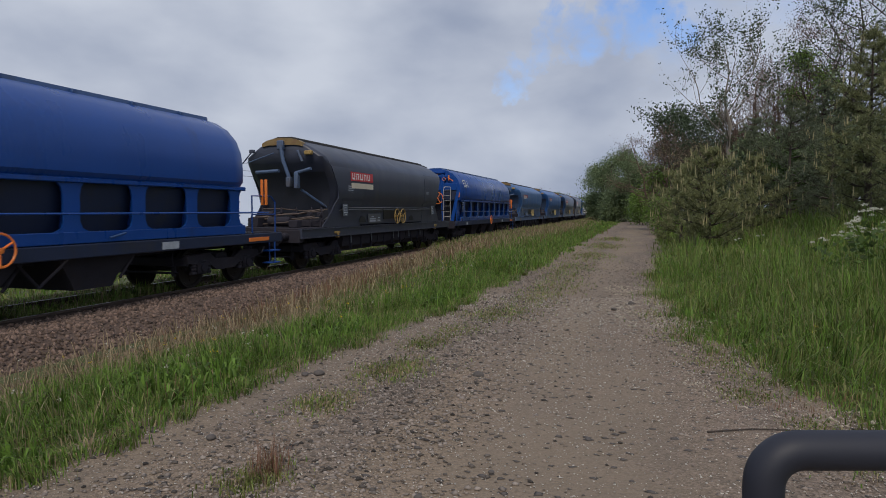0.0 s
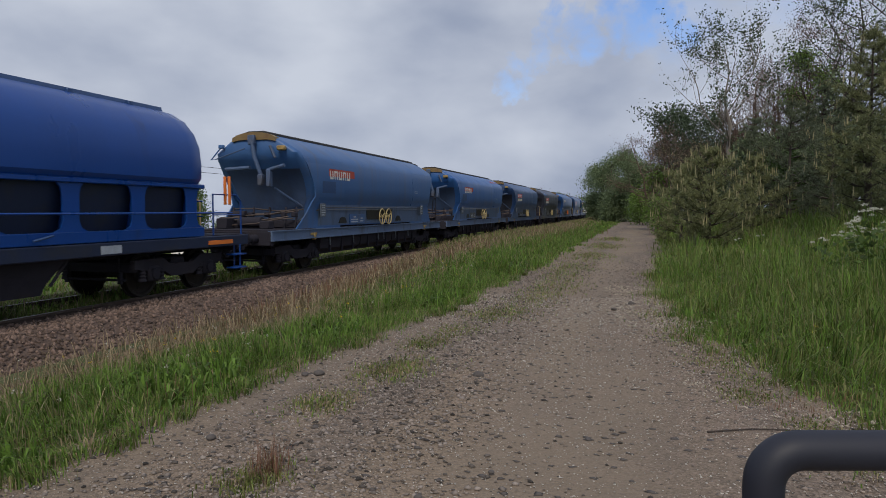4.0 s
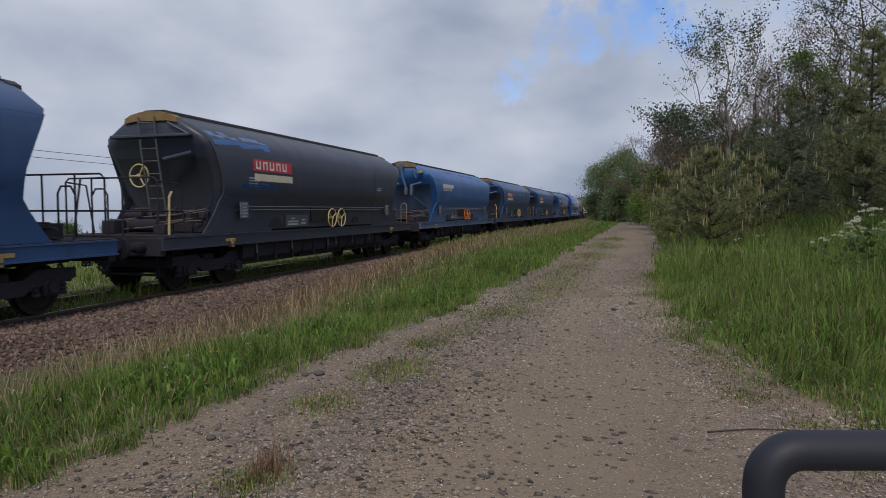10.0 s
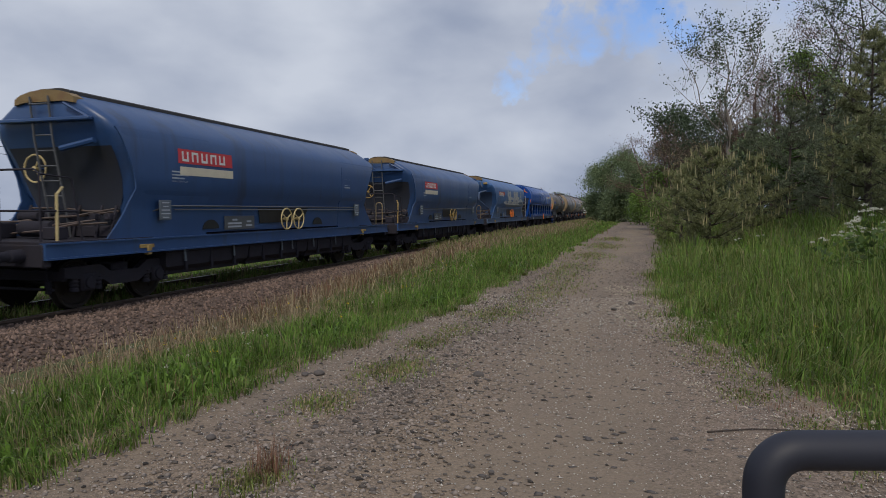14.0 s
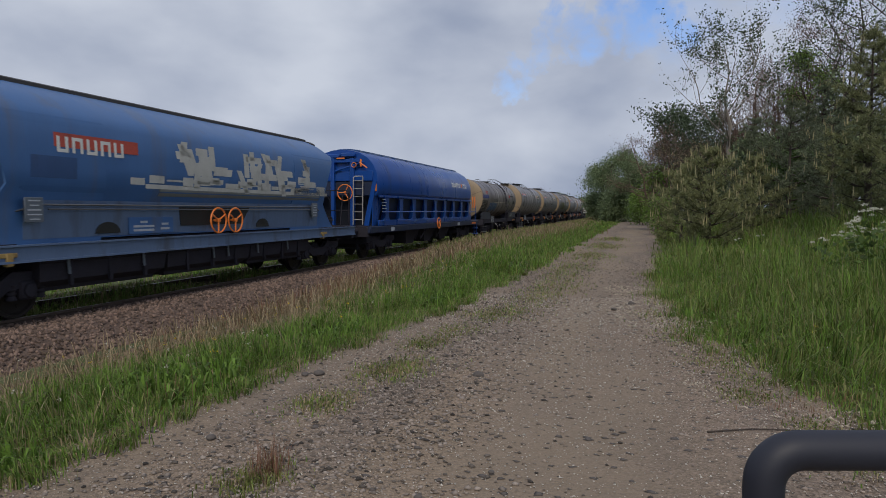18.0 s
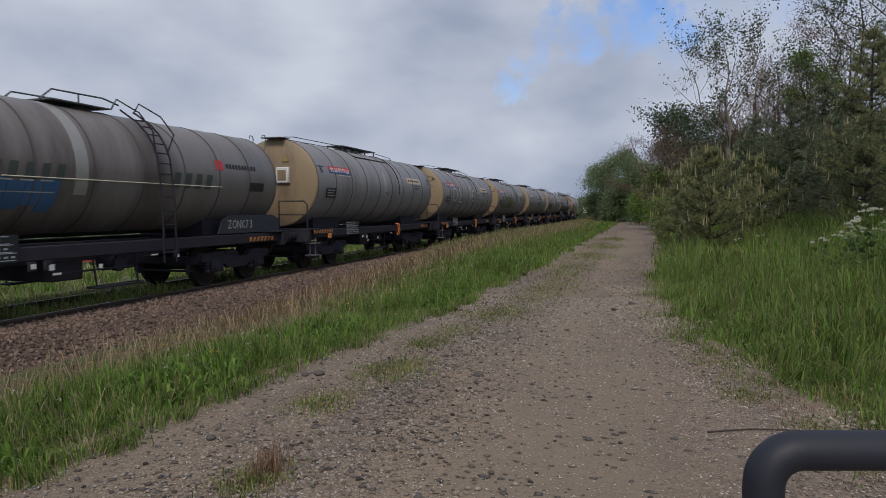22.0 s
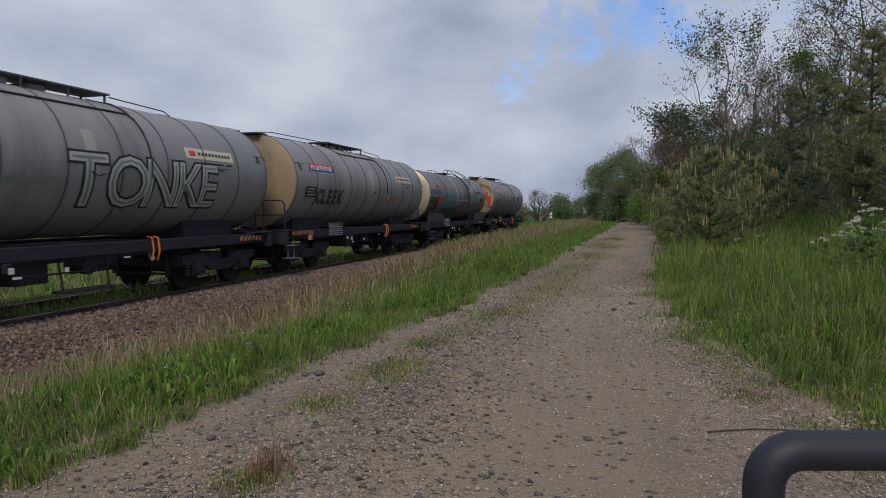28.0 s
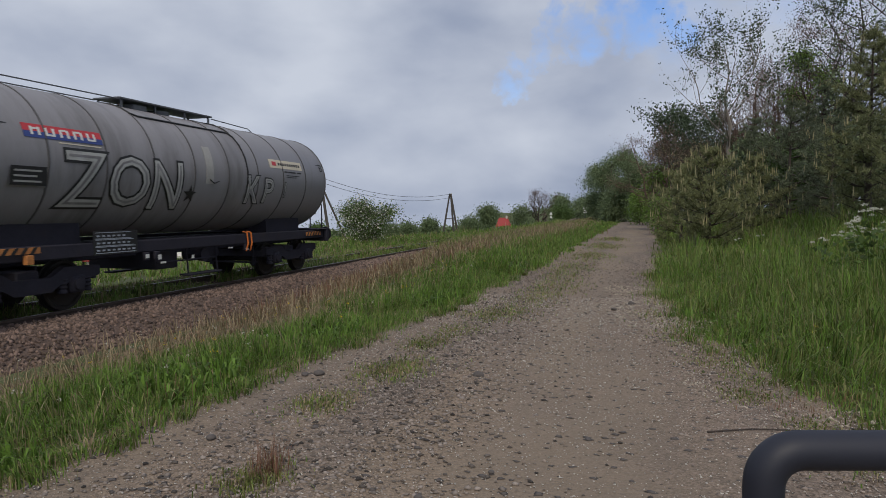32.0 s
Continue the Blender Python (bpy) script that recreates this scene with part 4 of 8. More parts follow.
            stock(("hop_red", s), red, M_RED, car, "logo_band", "red logo band")
            stock(("hop_logo", s), white, M_WHITE, car, "logo_mark", "white block logo mark")
            stock(("hop_strip", s), strip, M_CREAM, car, "logo_strip", "cream strip under the logo")
        else:
            def plain_logo(g, s=s):
                for k in range(5):
                    a = y0 + 0.05 + k * 0.31
                    hop_patch(g, a, a + 0.06, 2.88, 3.16, 0.014, 0.003, s)
                    hop_patch(g, a + 0.17, a + 0.23, 2.88, 3.16, 0.014, 0.003, s)
                    hop_patch(g, a + 0.06, a + 0.17, 3.10 if k % 2 else 2.88, 3.16 if k % 2 else 2.94, 0.014, 0.003, s)
            stock(("hop_logo2", s), plain_logo, M_CREAM if logo == "white" else M_WHITE, car, "logo_mark", "block logo mark")
            if logo == "red":
                stock(("hop_red2", s), lambda g, s=s: hop_patch(g, y0, y1, 2.97, 3.22, 0.010, 0.003, s), M_LOGORED, car, "logo_band", "faded red logo band")
            if logo == "white":
                stock(("hop_white2", s), lambda g, s=s: hop_patch(g, y0, y1, 3.04, 3.22, 0.010, 0.003, s), M_WHITE, car, "logo_band", "worn white logo band")
            stock(("hop_dark", s), lambda g, s=s: hop_patch(g, y0 - 0.45, y0 + 0.45, 2.42, 2.80, 0.009, 0.002, s), PAINT["navy"], car, "dark_patch")
    if mark:
        mark(car)
    for y in (-h + 2.7, h - 2.7):
        add_bogie(car, y)
    add_coupling(car, L)
    WAGONS.append((car, front, L, reverse))
    return car


def hand_wheel(g, R, axis):
    g.ring((0, 0, 0), R, 0.02, axis, 22, 6)
    for k in range(3):
        a = 2 * math.pi * k / 3 + 0.5
        c, s = (R - 0.01) * math.cos(a), (R - 0.01) * math.sin(a)
        g.tube([(0, 0, 0), (0, c, s) if axis == "x" else (s, 0, c)], 0.018, 6)
    g.lathe([(-0.14, 0.02), (-0.03, 0.05), (0.03, 0.05), (0.035, 0.01)] if axis == "x" else [(-0.035, 0.01), (-0.03, 0.05), (0.03, 0.05), (0.14, 0.02)], axis, 10)


ROUND = [(1.40, 2.42), (1.50, 2.56), (1.505, 2.9), (1.46, 3.3), (1.33, 3.62), (1.08, 3.92), (0.75, 4.12), (0.40, 4.22), (0.0, 4.25)]


def round_w(z):
    return float(np.interp(z, [p[1] for p in ROUND], [p[0] for p in ROUND]))


def round_hopper(front, label, mark, L=17.8):
    """Round-topped self-unloading wagon with ribbed chute sides."""
    car = thing("hopper_wagon", label, "hopper wagon", "wagons of the train")
    h = L / 2
    P = PAINT["royal"]
    e0, e1 = -h + 1.3, h - 2.3

    def body(g):
        prof = ROUND + [(-x, z) for x, z in reversed(ROUND[:-1])]
        rings = [[(x * k, y, 3.3 + (z - 3.3) * k) for x, z in prof] for y, k in ((e0, 0.985), (e0 + 0.05, 1.0), ((e0 + e1) / 2, 1.0), (e1 - 0.5, 1.0), (e1 - 0.12, 0.975), (e1, 0.92))]
        g.loft(rings)
    stock("rnd_body", body, P, car, "body", "", smooth=35)

    # same blue as the body, with the shade between the ribs coloured in
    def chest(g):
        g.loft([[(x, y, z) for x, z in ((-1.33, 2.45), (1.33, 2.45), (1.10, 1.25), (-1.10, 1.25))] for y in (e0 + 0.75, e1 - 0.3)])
    stock("rnd_chest", chest, M_DARKBLUE, car, "chute_wall", "blue sloping chute wall with rib shade in its colour")

    def lid(g):
        g.loft([[(x, y, z) for x, z in ((-0.62, 4.15), (-0.6, 4.24), (-0.2, 4.30), (0.2, 4.30), (0.6, 4.24), (0.62, 4.15))] for y in (e0 + 0.35, e1 - 0.3)])
        for k in range(9):
            y = e0 + 0.9 + k * 1.5
            g.box(0.58, 0.68, y - 0.06, y + 0.06, 4.10, 4.22, 0.01)
    stock("rnd_lid", lid, PAINT["navy"], car, "roof_flap")
    n = 9
    for k in range(n):
        y = e0 + 1.1 + k * (e1 - e0 - 1.5) / (n - 1)
        for s in (1, -1):
            def rib(g, s=s):
                g.plate([(s * x, 0.01, z) for x, z in ((1.38, 2.5), (1.37, 2.12), (1.37, 1.5), (1.38, 1.24), (0.9, 1.24), (1.16, 1.7), (1.2, 2.3), (1.2, 2.5))], (0, 1, 0), 0.08)
                g.plate([(s * 1.385, 0.05 + y, z) for y, z in ((-0.46, 2.42), (0.46, 2.42), (0.30, 2.38), (0.21, 2.28), (0.18, 2.15), (0.17, 1.66), (0.22, 1.54), (0.34, 1.48), (0.46, 1.46), (-0.46, 1.46), (-0.34, 1.48), (-0.22, 1.54), (-0.17, 1.66), (-0.18, 2.15), (-0.21, 2.28), (-0.30, 2.38))], (s, 0, 0), 0.03)
            stock(("rnd_rib", s), rib, P, car, "rib", "", pose(0, y - 0.05, 0))

    for s in (1, -1):
        stock("rnd_sill", lambda g: g.box(-0.06, 0.06, -h + 0.62, h - 0.62, 0.98, 1.24, 0.02), M_DARKBLUE, car, "solebar", "", pose(s * 1.40, 0, 0))
        stock("rnd_band", lambda g: g.box(-0.035, 0.035, e0 + 0.2, e1, 1.25, 1.47, 0.015), P, car, "lower_band", "", pose(s * 1.405, 0, 0))
        stock("rnd_rail_top", lambda g: g.box(-0.05, 0.05, e0 + 0.2, e1, 2.36, 2.46, 0.02), P, car, "top_rail", "", pose(s * 1.42, 0, 0))

    def under(g):
        g.box(-0.45, 0.45, -h + 0.7, h - 0.7, 0.84, 1.22, 0.02)
        g.box(-1.3, 1.3, -h + 0.62, -h + 1.6, 1.20, 1.26, 0.01)
        g.box(-1.3, 1.3, h - 2.6, h - 0.62, 1.20, 1.26, 0.01)
        for e in (-h + 0.62, h - 0.78):
            g.box(-1.36, 1.36, e, e + 0.16, 0.84, 1.22, 0.02)
    stock("rnd_under", under, M_FRAME, car, "centre_sill")
    for y in (-2.7, -0.2, 2.3):
        def chute(g):
            g.loft([[(-1.15, -1.0, 1.1), (1.15, -1.0, 1.1), (1.15, 1.0, 1.1), (-1.15, 1.0, 1.1)], [(-1.0, -0.55, 0.55), (1.0, -0.55, 0.55), (1.0, 0.55, 0.55), (-1.0, 0.55, 0.55)],
                    [(-0.98, -0.45, 0.36), (0.98, -0.45, 0.36), (0.98, 0.45, 0.36), (-0.98, 0.45, 0.36)]])
            for s in (1, -1):
                g.tube([(s * 1.1, 1.0, 1.05), (s * 1.0, 0.62, 0.5)], 0.03, 6)
        stock("rnd_chute", chute, M_FRAME, car, "discharge_chute", "", pose(0, y, 0))
    for y in (-1.45, 1.05):
        for s in (1, -1):
            stock(("rnd_brace", s), lambda g, s=s: [g.tube([(s * 1.2, -0.55, 1.0), (s * 1.05, 0.0, 0.50)], 0.028, 6), g.tube([(s * 1.2, 0.55, 1.0), (s * 1.05, 0.0, 0.50)], 0.028, 6)], M_FRAME, car, "brace", "", pose(0, y, 0))
    for s in (1, -1):
        stock(("rnd_pipe", s), rail_run([(s * 1.53, e0 + 0.4, 1.80), (s * 1.53, e1 + 0.9, 1.80)], 0.022), P, car, "side_rail")
        stock("rnd_wheel", lambda g: hand_wheel(g, 0.26, "x"), M_ORANGE, car, "hand_wheel", "orange hand wheel", pose(s * 1.52, 0.0, 1.22))

        for y in (-3.6, -1.8, 2.2):
            stock(("rnd_handle", s), lambda g, s=s: g.tube([(s * 1.49, 0, 1.34), (s * 1.52, 0.35, 1.42)], 0.022, 6), PAINT["navy"], car, "unloading_lever", "", pose(0, y, 0))

        def step(g, s=s):
            for x in (1.30, 1.46):
                g.tube([(s * x, h - 1.0, 1.0), (s * x, h - 1.0, 0.45)], 0.02, 6)
            g.box(min(s * 1.24, s * 1.52), max(s * 1.24, s * 1.52), h - 1.25, h - 0.8, 0.42, 0.46, 0.01)
            g.box(min(s * 1.24, s * 1.52), max(s * 1.24, s * 1.52), h - 1.25, h - 0.8, 0.74, 0.78, 0.01)
        stock(("rnd_step", s), step, P, car, "step")

        def bars(g, s=s):
            for k in range(5):
                g.box(s * 1.42 - 0.003, s * 1.45 + 0.003, e0 + 0.55, e0 + 0.85 + 0.12 * (k % 2), 1.80 + 0.12 * k, 1.83 + 0.12 * k, 0.001)
            g.box(s * 1.462 - 0.003, s * 1.462 + 0.003, e0 + 1.4, e0 + 1.75, 1.02, 1.18, 0.001)
            g.box(s * 1.462 - 0.003, s * 1.462 + 0.003, 3.6, 4.1, 1.02, 1.18, 0.001)
        stock(("rnd_bars", s), bars, M_STENCIL, car, "stencil_block", "small white stencil lines")
        stock(("rnd_haz", s), lambda g, s=s: g.box(s * 1.47 - 0.01, s * 1.47 + 0.01, h - 2.2, h - 1.3, 1.04, 1.14, 0.004), M_ORANGE, car, "hazard_strip", "orange striped strip")

    def end_wall(g):
        y = e0 - 0.02
        g.box(-1.3, 1.3, y - 0.06, y + 0.04, 3.0, 3.4, 0.02)
        for x in (-0.3, 0.5):
            g.box(x - 0.08, x + 0.08, y - 0.16, y + 0.0, 1.22, 3.9, 0.02)
        g.box(-0.75, 0.8, y - 0.12, y + 0.02, 3.72, 3.86, 0.02)
        g.box(-0.68, 0.0, y - 0.16, y + 0.05, 3.90, 4.06, 0.03)
        g.box(0.06, 0.62, y - 0.16, y + 0.05, 3.94, 4.10, 0.03)
        g.tube([(-0.3, y - 0.12, 3.35), (1.0, y - 0.12, 3.75)], 0.035, 6)
        g.tube([(-0.9, y - 0.1, 3.0), (-0.6, y - 0.1, 3.06)], 0.05, 6)
        for k in (1, -1):
            g.plate([(k * x, y - 0.05, z) for x, z in ((1.46, 3.02), (1.30, 3.02), (0.92, 1.24), (1.12, 1.24))], (0, 1, 0), 0.14)
            g.plate([(k * 1.28, y + d, z) for d, z in ((0.0, 2.75), (1.05, 2.46), (1.05, 2.40), (0.35, 1.24), (0.0, 1.24))], (-k, 0, 0), 0.03)
        g.tube([(1.25, y + 0.1, 2.45), (1.0, y + 0.25, 1.25)], 0.05, 6)
        g.tube([(-1.25, y + 0.1, 2.45), (-1.0, y + 0.25, 1.25)], 0.05, 6)
    # flat plate, coloured dark for the shade in the open lower end
    stock("rnd_recess_shade", lambda g: g.box(-1.26, 1.26, e0 - 0.03, e0 + 0.02, 2.44, 2.99, 0.01), M_DARKBLUE, car, "end_recess", "flat plate coloured as the end recess's shade")
    stock("rnd_end", end_wall, P, car, "end_frame")

    # the shade under the shoulder is put into this slope's dark colour
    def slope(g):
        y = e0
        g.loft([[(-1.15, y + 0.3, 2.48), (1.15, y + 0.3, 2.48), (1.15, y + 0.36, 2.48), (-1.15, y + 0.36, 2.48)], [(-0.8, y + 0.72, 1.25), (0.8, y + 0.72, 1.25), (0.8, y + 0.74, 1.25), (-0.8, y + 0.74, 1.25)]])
    stock("rnd_slope", slope, M_GRIME_SHADE, car, "end_slope", "sloping end wall with shoulder shade in its colour")

    def ladder(g):
        y = e0 - 0.28
        for x in (0.62, 1.0):
            g.tube([(x, y, 3.12), (x, y - 0.05, 1.3)], 0.02, 7)
        for k in range(6):
            g.tube([(0.62, y, 1.5 + 0.3 * k), (1.0, y, 1.5 + 0.3 * k)], 0.014, 6)
        g.tube([(0.62, y, 3.12), (0.66, y + 0.05, 3.18), (0.96, y + 0.05, 3.18), (1.0, y, 3.12)], 0.02, 6)
    stock("rnd_ladder", ladder, M_PALE, car, "ladder", "pale metal ladder")
    stock("rnd_end_wheel", lambda g: hand_wheel(g, 0.30, "y"), M_ORANGE, car, "hand_wheel", "orange hand wheel", pose(0.28, e0 - 0.30, 2.55))

    def tabs(g):
        y = e0 - 0.16
        g.box(-0.12, 0.22, y - 0.03, y + 0.03, 3.86, 3.91, 0.01)
        g.box(0.84, 0.90, y - 0.02, y + 0.04, 3.55, 3.85, 0.01)
        g.tube([(0.82, y, 3.72), (1.12, y, 3.5)], 0.025, 6)
        g.ring((0.6, y - 0.02, 3.62), 0.09, 0.016, "y", 14, 5)
        g.box(1.36, 1.44, e0 - 0.05, e0 + 0.0, 2.6, 2.9, 0.01)
    stock("rnd_tabs", tabs, M_ORANGE, car, "safety_handle", "orange safety handle")

    def white_lines(g):
        for k in range(4):
            g.box(-1.05, -0.55 + 0.08 * (k % 2), e0 - 0.085, e0 - 0.078, 3.16 + 0.055 * k, 3.185 + 0.055 * k, 0.001)
    stock("rnd_lines", white_lines, M_WHITE, car, "stencil_block")

    def rails(g):
        y0, y1 = e1 + 0.5, h - 0.7
        for s in (1, -1):
            g.tube([(s * 1.3, y0, 1.25), (s * 1.3, y0, 2.25), (s * 1.3, y1 - 0.2, 2.25), (s * 1.3, y1, 2.1), (s * 1.3, y1, 1.25)], 0.022, 7)
            g.tube([(s * 1.3, y0, 1.75), (s * 1.3, y1, 1.75)], 0.018, 6)
        g.tube([(-1.3, y1, 2.1), (0.2, y1, 2.1)], 0.02, 6)
        g.tube([(-1.3, y1, 1.7), (0.2, y1, 1.7)], 0.02, 6)
    stock("rnd_rails", rails, P, car, "platform_railing")
    stock("rnd_posts", lambda g: [g.box(x - 0.03, x + 0.03, h - 1.35, h - 1.29, 2.0, 2.7, 0.01) for x in (1.30, 1.42)], M_ORANGE, car, "marker_post", "orange marker post")
    mark(car, e0, e1)
    for y in (-h + 2.6, h - 2.6):
        add_bogie(car, y)
    add_coupling(car, L)
    WAGONS.append((car, front, L, False))
    return car


def round_patch(g, y0, y1, z0, z1, side=1, off=0.004, th=0.003, lean=0.0):
    n = 4
    rings = []
    for k in range(n + 1):
        z = z0 + (z1 - z0) * k / n
        w = round_w(z) + off
        d = lean * (z - z0)
        rings.append([(side * w, y0 + d, z), (side * w, y1 + d, z), (side * (w - th), y1 + d, z), (side * (w - th), y0 + d, z)])
    g.loft(rings)

TANK_R, TANK_Z = 1.425, 2.74


def tank_pt(y, a, off=0.0, R=None):
    """A point on the tank's skin; a in degrees from level on the path side, upwards."""
    r = (R or TANK_R) + off
    return (r * math.cos(radians(a)), y, TANK_Z + r * math.sin(radians(a)))


def tank_patch(g, y0, y1, a0, a1, off=0.008, th=0.006, lean=0.0):
    n = max(2, int(abs(a1 - a0) / 5))
    rings = []
    for k in range(n + 1):
        a = a0 + (a1 - a0) * k / n
        d = lean * (a - a0) / 40
        rings.append([tank_pt(y0 + d, a, off), tank_pt(y1 + d, a, off), tank_pt(y1 + d, a, off - th), tank_pt(y0 + d, a, off - th)])
    g.loft(rings)


def hazard(g0, g1, s, y0, y1, z0, z1, x):
    """Striped board: backing in g0, slanted stripes in g1."""
    g0.box(s * x - 0.012, s * x + 0.012, y0, y1, z0, z1, 0.004)
    k = y0 + 0.03
    while k < y1 - 0.16:
        p = [(s * (x + 0.0125), k, z0), (s * (x + 0.0125), k + 0.07, z0), (s * (x + 0.0125), k + 0.15, z1), (s * (x + 0.0125), k + 0.08, z1)]
        g1.plate(p, (s, 0, 0), 0.003)
        k += 0.17


def tank_wagon(front, label, kind="grey", end_mat=None, L=13.3, extra=None):
    car = thing("tank_wagon", label, "tank wagon", "wagons of the train")
    h = L / 2
    global TANK_R, TANK_Z
    slov = kind == "slov"
    TANK_R, TANK_Z = (1.31, 2.64) if slov else (1.425, 2.74)
    P = PAINT["tank_warm" if slov else "tank"]
    y0, y1 = (-h + 0.74, h - 0.5) if not slov else (-h + 0.65, h - 0.55)

    def shell(g):
        dish = [(a, r * TANK_R / 1.425) for a, r in ((0.0, 0.02), (0.02, 0.5), (0.07, 0.85), (0.15, 1.1), (0.27, 1.30), (0.40, 1.40))]
        prof = [(y0 + (0.28 if slov else 0.42), TANK_R), (y0 + 1.5, TANK_R), (0, TANK_R), (y1 - 0.45, TANK_R)] + [(y1 - a, r) for a, r in reversed(dish)]
        g.lathe(prof, "y", 56, (0, 0, TANK_Z))
    stock(("tank_shell", kind), shell, P, car, "tank", "", smooth=40)

    def near_end(g):
        g.lathe([(y0 + a + (-0.03 if slov else 0.11), r) for a, r in ((0.10, 0.02), (0.11, 0.3), (0.17, 1.0), (0.225, TANK_R - 0.065), (0.245, TANK_R - 0.02), (0.285, TANK_R + 0.002), (0.33, TANK_R + 0.002))], "y", 56, (0, 0, TANK_Z))
    stock(("tank_end", kind), near_end, end_mat or M_TAN, car, "tank_end", "stained tan shallow conical tank end", smooth=28)

    def bands(g):
        n = 9
        for k in range(n + 1):
            y = y0 + 0.42 + (y1 - y0 - 0.86) * k / n
            g.lathe([(y - 0.016, TANK_R - 0.01), (y - 0.016, TANK_R + 0.012), (y + 0.016, TANK_R + 0.012), (y + 0.016, TANK_R - 0.01)], "y", 56, (0, 0, TANK_Z))
    stock(("tank_bands", kind), bands, M_BAND, car, "cladding_band")

    for s in (1, -1):
        stock(("tank_sole", kind), lambda g: g.box(-0.06, 0.06, -h + 0.62, h - 0.62, 0.98, 1.24, 0.02), M_FRAME, car, "solebar", "", pose(s * 1.18, 0, 0))
    stock(("tank_sill", kind), lambda g: g.box(-0.4, 0.4, -h + 0.62, h - 0.62, 0.84, 1.2, 0.02), M_FRAME, car, "centre_sill")
    for e in (0, 180):
        stock(("tank_headstock", kind), lambda g: g.box(-1.36, 1.36, -h + 0.6, -h + 0.78, 0.86, 1.24, 0.02), M_FRAME, car, "headstock", "", pose(0, 0, 0, 0, 0, e))
        stock(("tank_deck", kind), lambda g: g.box(-1.36, 1.36, -h + 0.6, -h + 1.35, 1.242, 1.275, 0.01), M_FRAME, car, "end_deck", "", pose(0, 0, 0, 0, 0, e))
    for e in (-1, 1):
        def saddle(g):
            g.loft([[(x, y, z) for x, z in ((-0.9, 1.22), (0.9, 1.22), (0.88, 1.62), (0.6, 1.48), (0.3, 1.40), (-0.3, 1.40), (-0.6, 1.48), (-0.88, 1.62))] for y in (-0.9, 0.9)])
        stock("tank_saddle", saddle, M_FRAME, car, "saddle", "", pose(0, e * (h - 2.7), 0))

    stock(("tank_res", kind), lambda g: g.lathe([(-0.5, 0.02), (-0.5, 0.17), (0.5, 0.17), (0.5, 0.02)], "y", 14, (0.45, 0.9, 0.78)), M_FRAME, car, "air_reservoir")
    stock(("tank_box", kind), lambda g: g.box(-0.9, 0.9, -1.2, -0.5, 0.55, 0.95, 0.02), M_FRAME, car, "equipment_box")
    stock(("tank_rod", kind), lambda g: g.tube([(1.1, -1.4, 0.72), (1.1, 0.6, 0.72)], 0.02, 6), M_FRAME, car, "pull_rod")
    stock(("tank_valve", kind), lambda g: g.lathe([(0, 0.02), (0, 0.12), (0.35, 0.12), (0.35, 0.16), (0.5, 0.16), (0.5, 0.02)], "x", 12, (0.6, 0.2, 0.80)), M_FRAME, car, "outlet_valve")
    stock(("tank_sump", kind), lambda g: g.lathe([(0, 0.02), (0, 0.14), (0.5, 0.14), (0.5, 0.02)], "z", 12, (0.0, 0.1, 0.55)), M_FRAME, car, "sump")
    for s in (1, -1):
        for y in (-1.9, -1.6, 1.6):
            stock(("tank_lug", kind), lambda g: g.box(-0.03, 0.03, -0.07, 0.07, 0.82, 0.98, 0.01), M_FRAME, car, "bracket", "", pose(s * 1.27, y, 0))
    for s in (1, -1):
        def footboard(g, s=s):
            g.box(s * 1.05 - 0.12, s * 1.05 + 0.12, -0.5, 0.75, 0.36, 0.40, 0.01)
            for y in (-0.4, 0.65):
                g.tube([(s * 1.1, y, 0.38), (s * 1.16, y - 0.15, 1.0)], 0.02, 6)
        stock(("tank_footboard", s), footboard, M_FRAME, car, "footboard")

    def tags(g):
        for s in (1, -1):
            for y, z, a, b in ((-1.9, 0.90, 0.05, 0.04), (-1.55, 0.86, 0.05, 0.05), (-1.45, 0.74, 0.08, 0.02), (-0.5, 0.80, 0.04, 0.04), (0.9, 0.92, 0.09, 0.015), (1.6, 0.85, 0.05, 0.03)):
                g.box(s * 1.305 - 0.004, s * 1.305 + 0.004, y - a, y + a, z - b, z + b, 0.001)
    stock(("tank_tags", kind), tags, M_WHITE, car, "valve_tag", "small white valve tag")
    for s in (1, -1):
        a, b = Geo(), Geo()
        if slov:
            hazard(a, b, s, h - 2.2, h - 1.1, 1.02, 1.14, 1.26)
        else:
            hazard(a, b, s, -h + 1.0, -h + 2.25, 1.12, 1.23, 1.34)
            hazard(a, b, s, h - 1.9, h - 1.0, 1.06, 1.18, 1.26)
            a.box(s * 1.36 - 0.05, s * 1.36 + 0.05, -h + 1.95, -h + 2.08, 0.94, 1.1, 0.01)
        stock(("tank_haz", kind, s), lambda g, a=a: g.add(a.v, a.f), M_HAZARD, car, "hazard_board", "orange and black striped board")
        stock(("tank_stripes", kind, s), lambda g, b=b: g.add(b.v, b.f), M_BLACK, car, "hazard_marking")

        def table(g, s=s):
            for r in range(3):
                z0 = 1.02 + 0.14 * r
                ya, yb = -3.15, -2.15 - 0.06 * r
                for z in (z0, z0 + 0.12):
                    g.box(s * 1.247 - 0.002, s * 1.247 + 0.002, ya, yb, z, z + 0.014, 0.001)
                for k in range(8 - r):
                    yy = ya + 0.03 + k * 0.125
                    g.box(s * 1.247 - 0.002, s * 1.247 + 0.002, yy, yy + 0.07, z0 + 0.045, z0 + 0.078, 0.001)
        stock(("tank_table", kind, s), table, M_STENCIL, car, "load_table", "white load table grid")
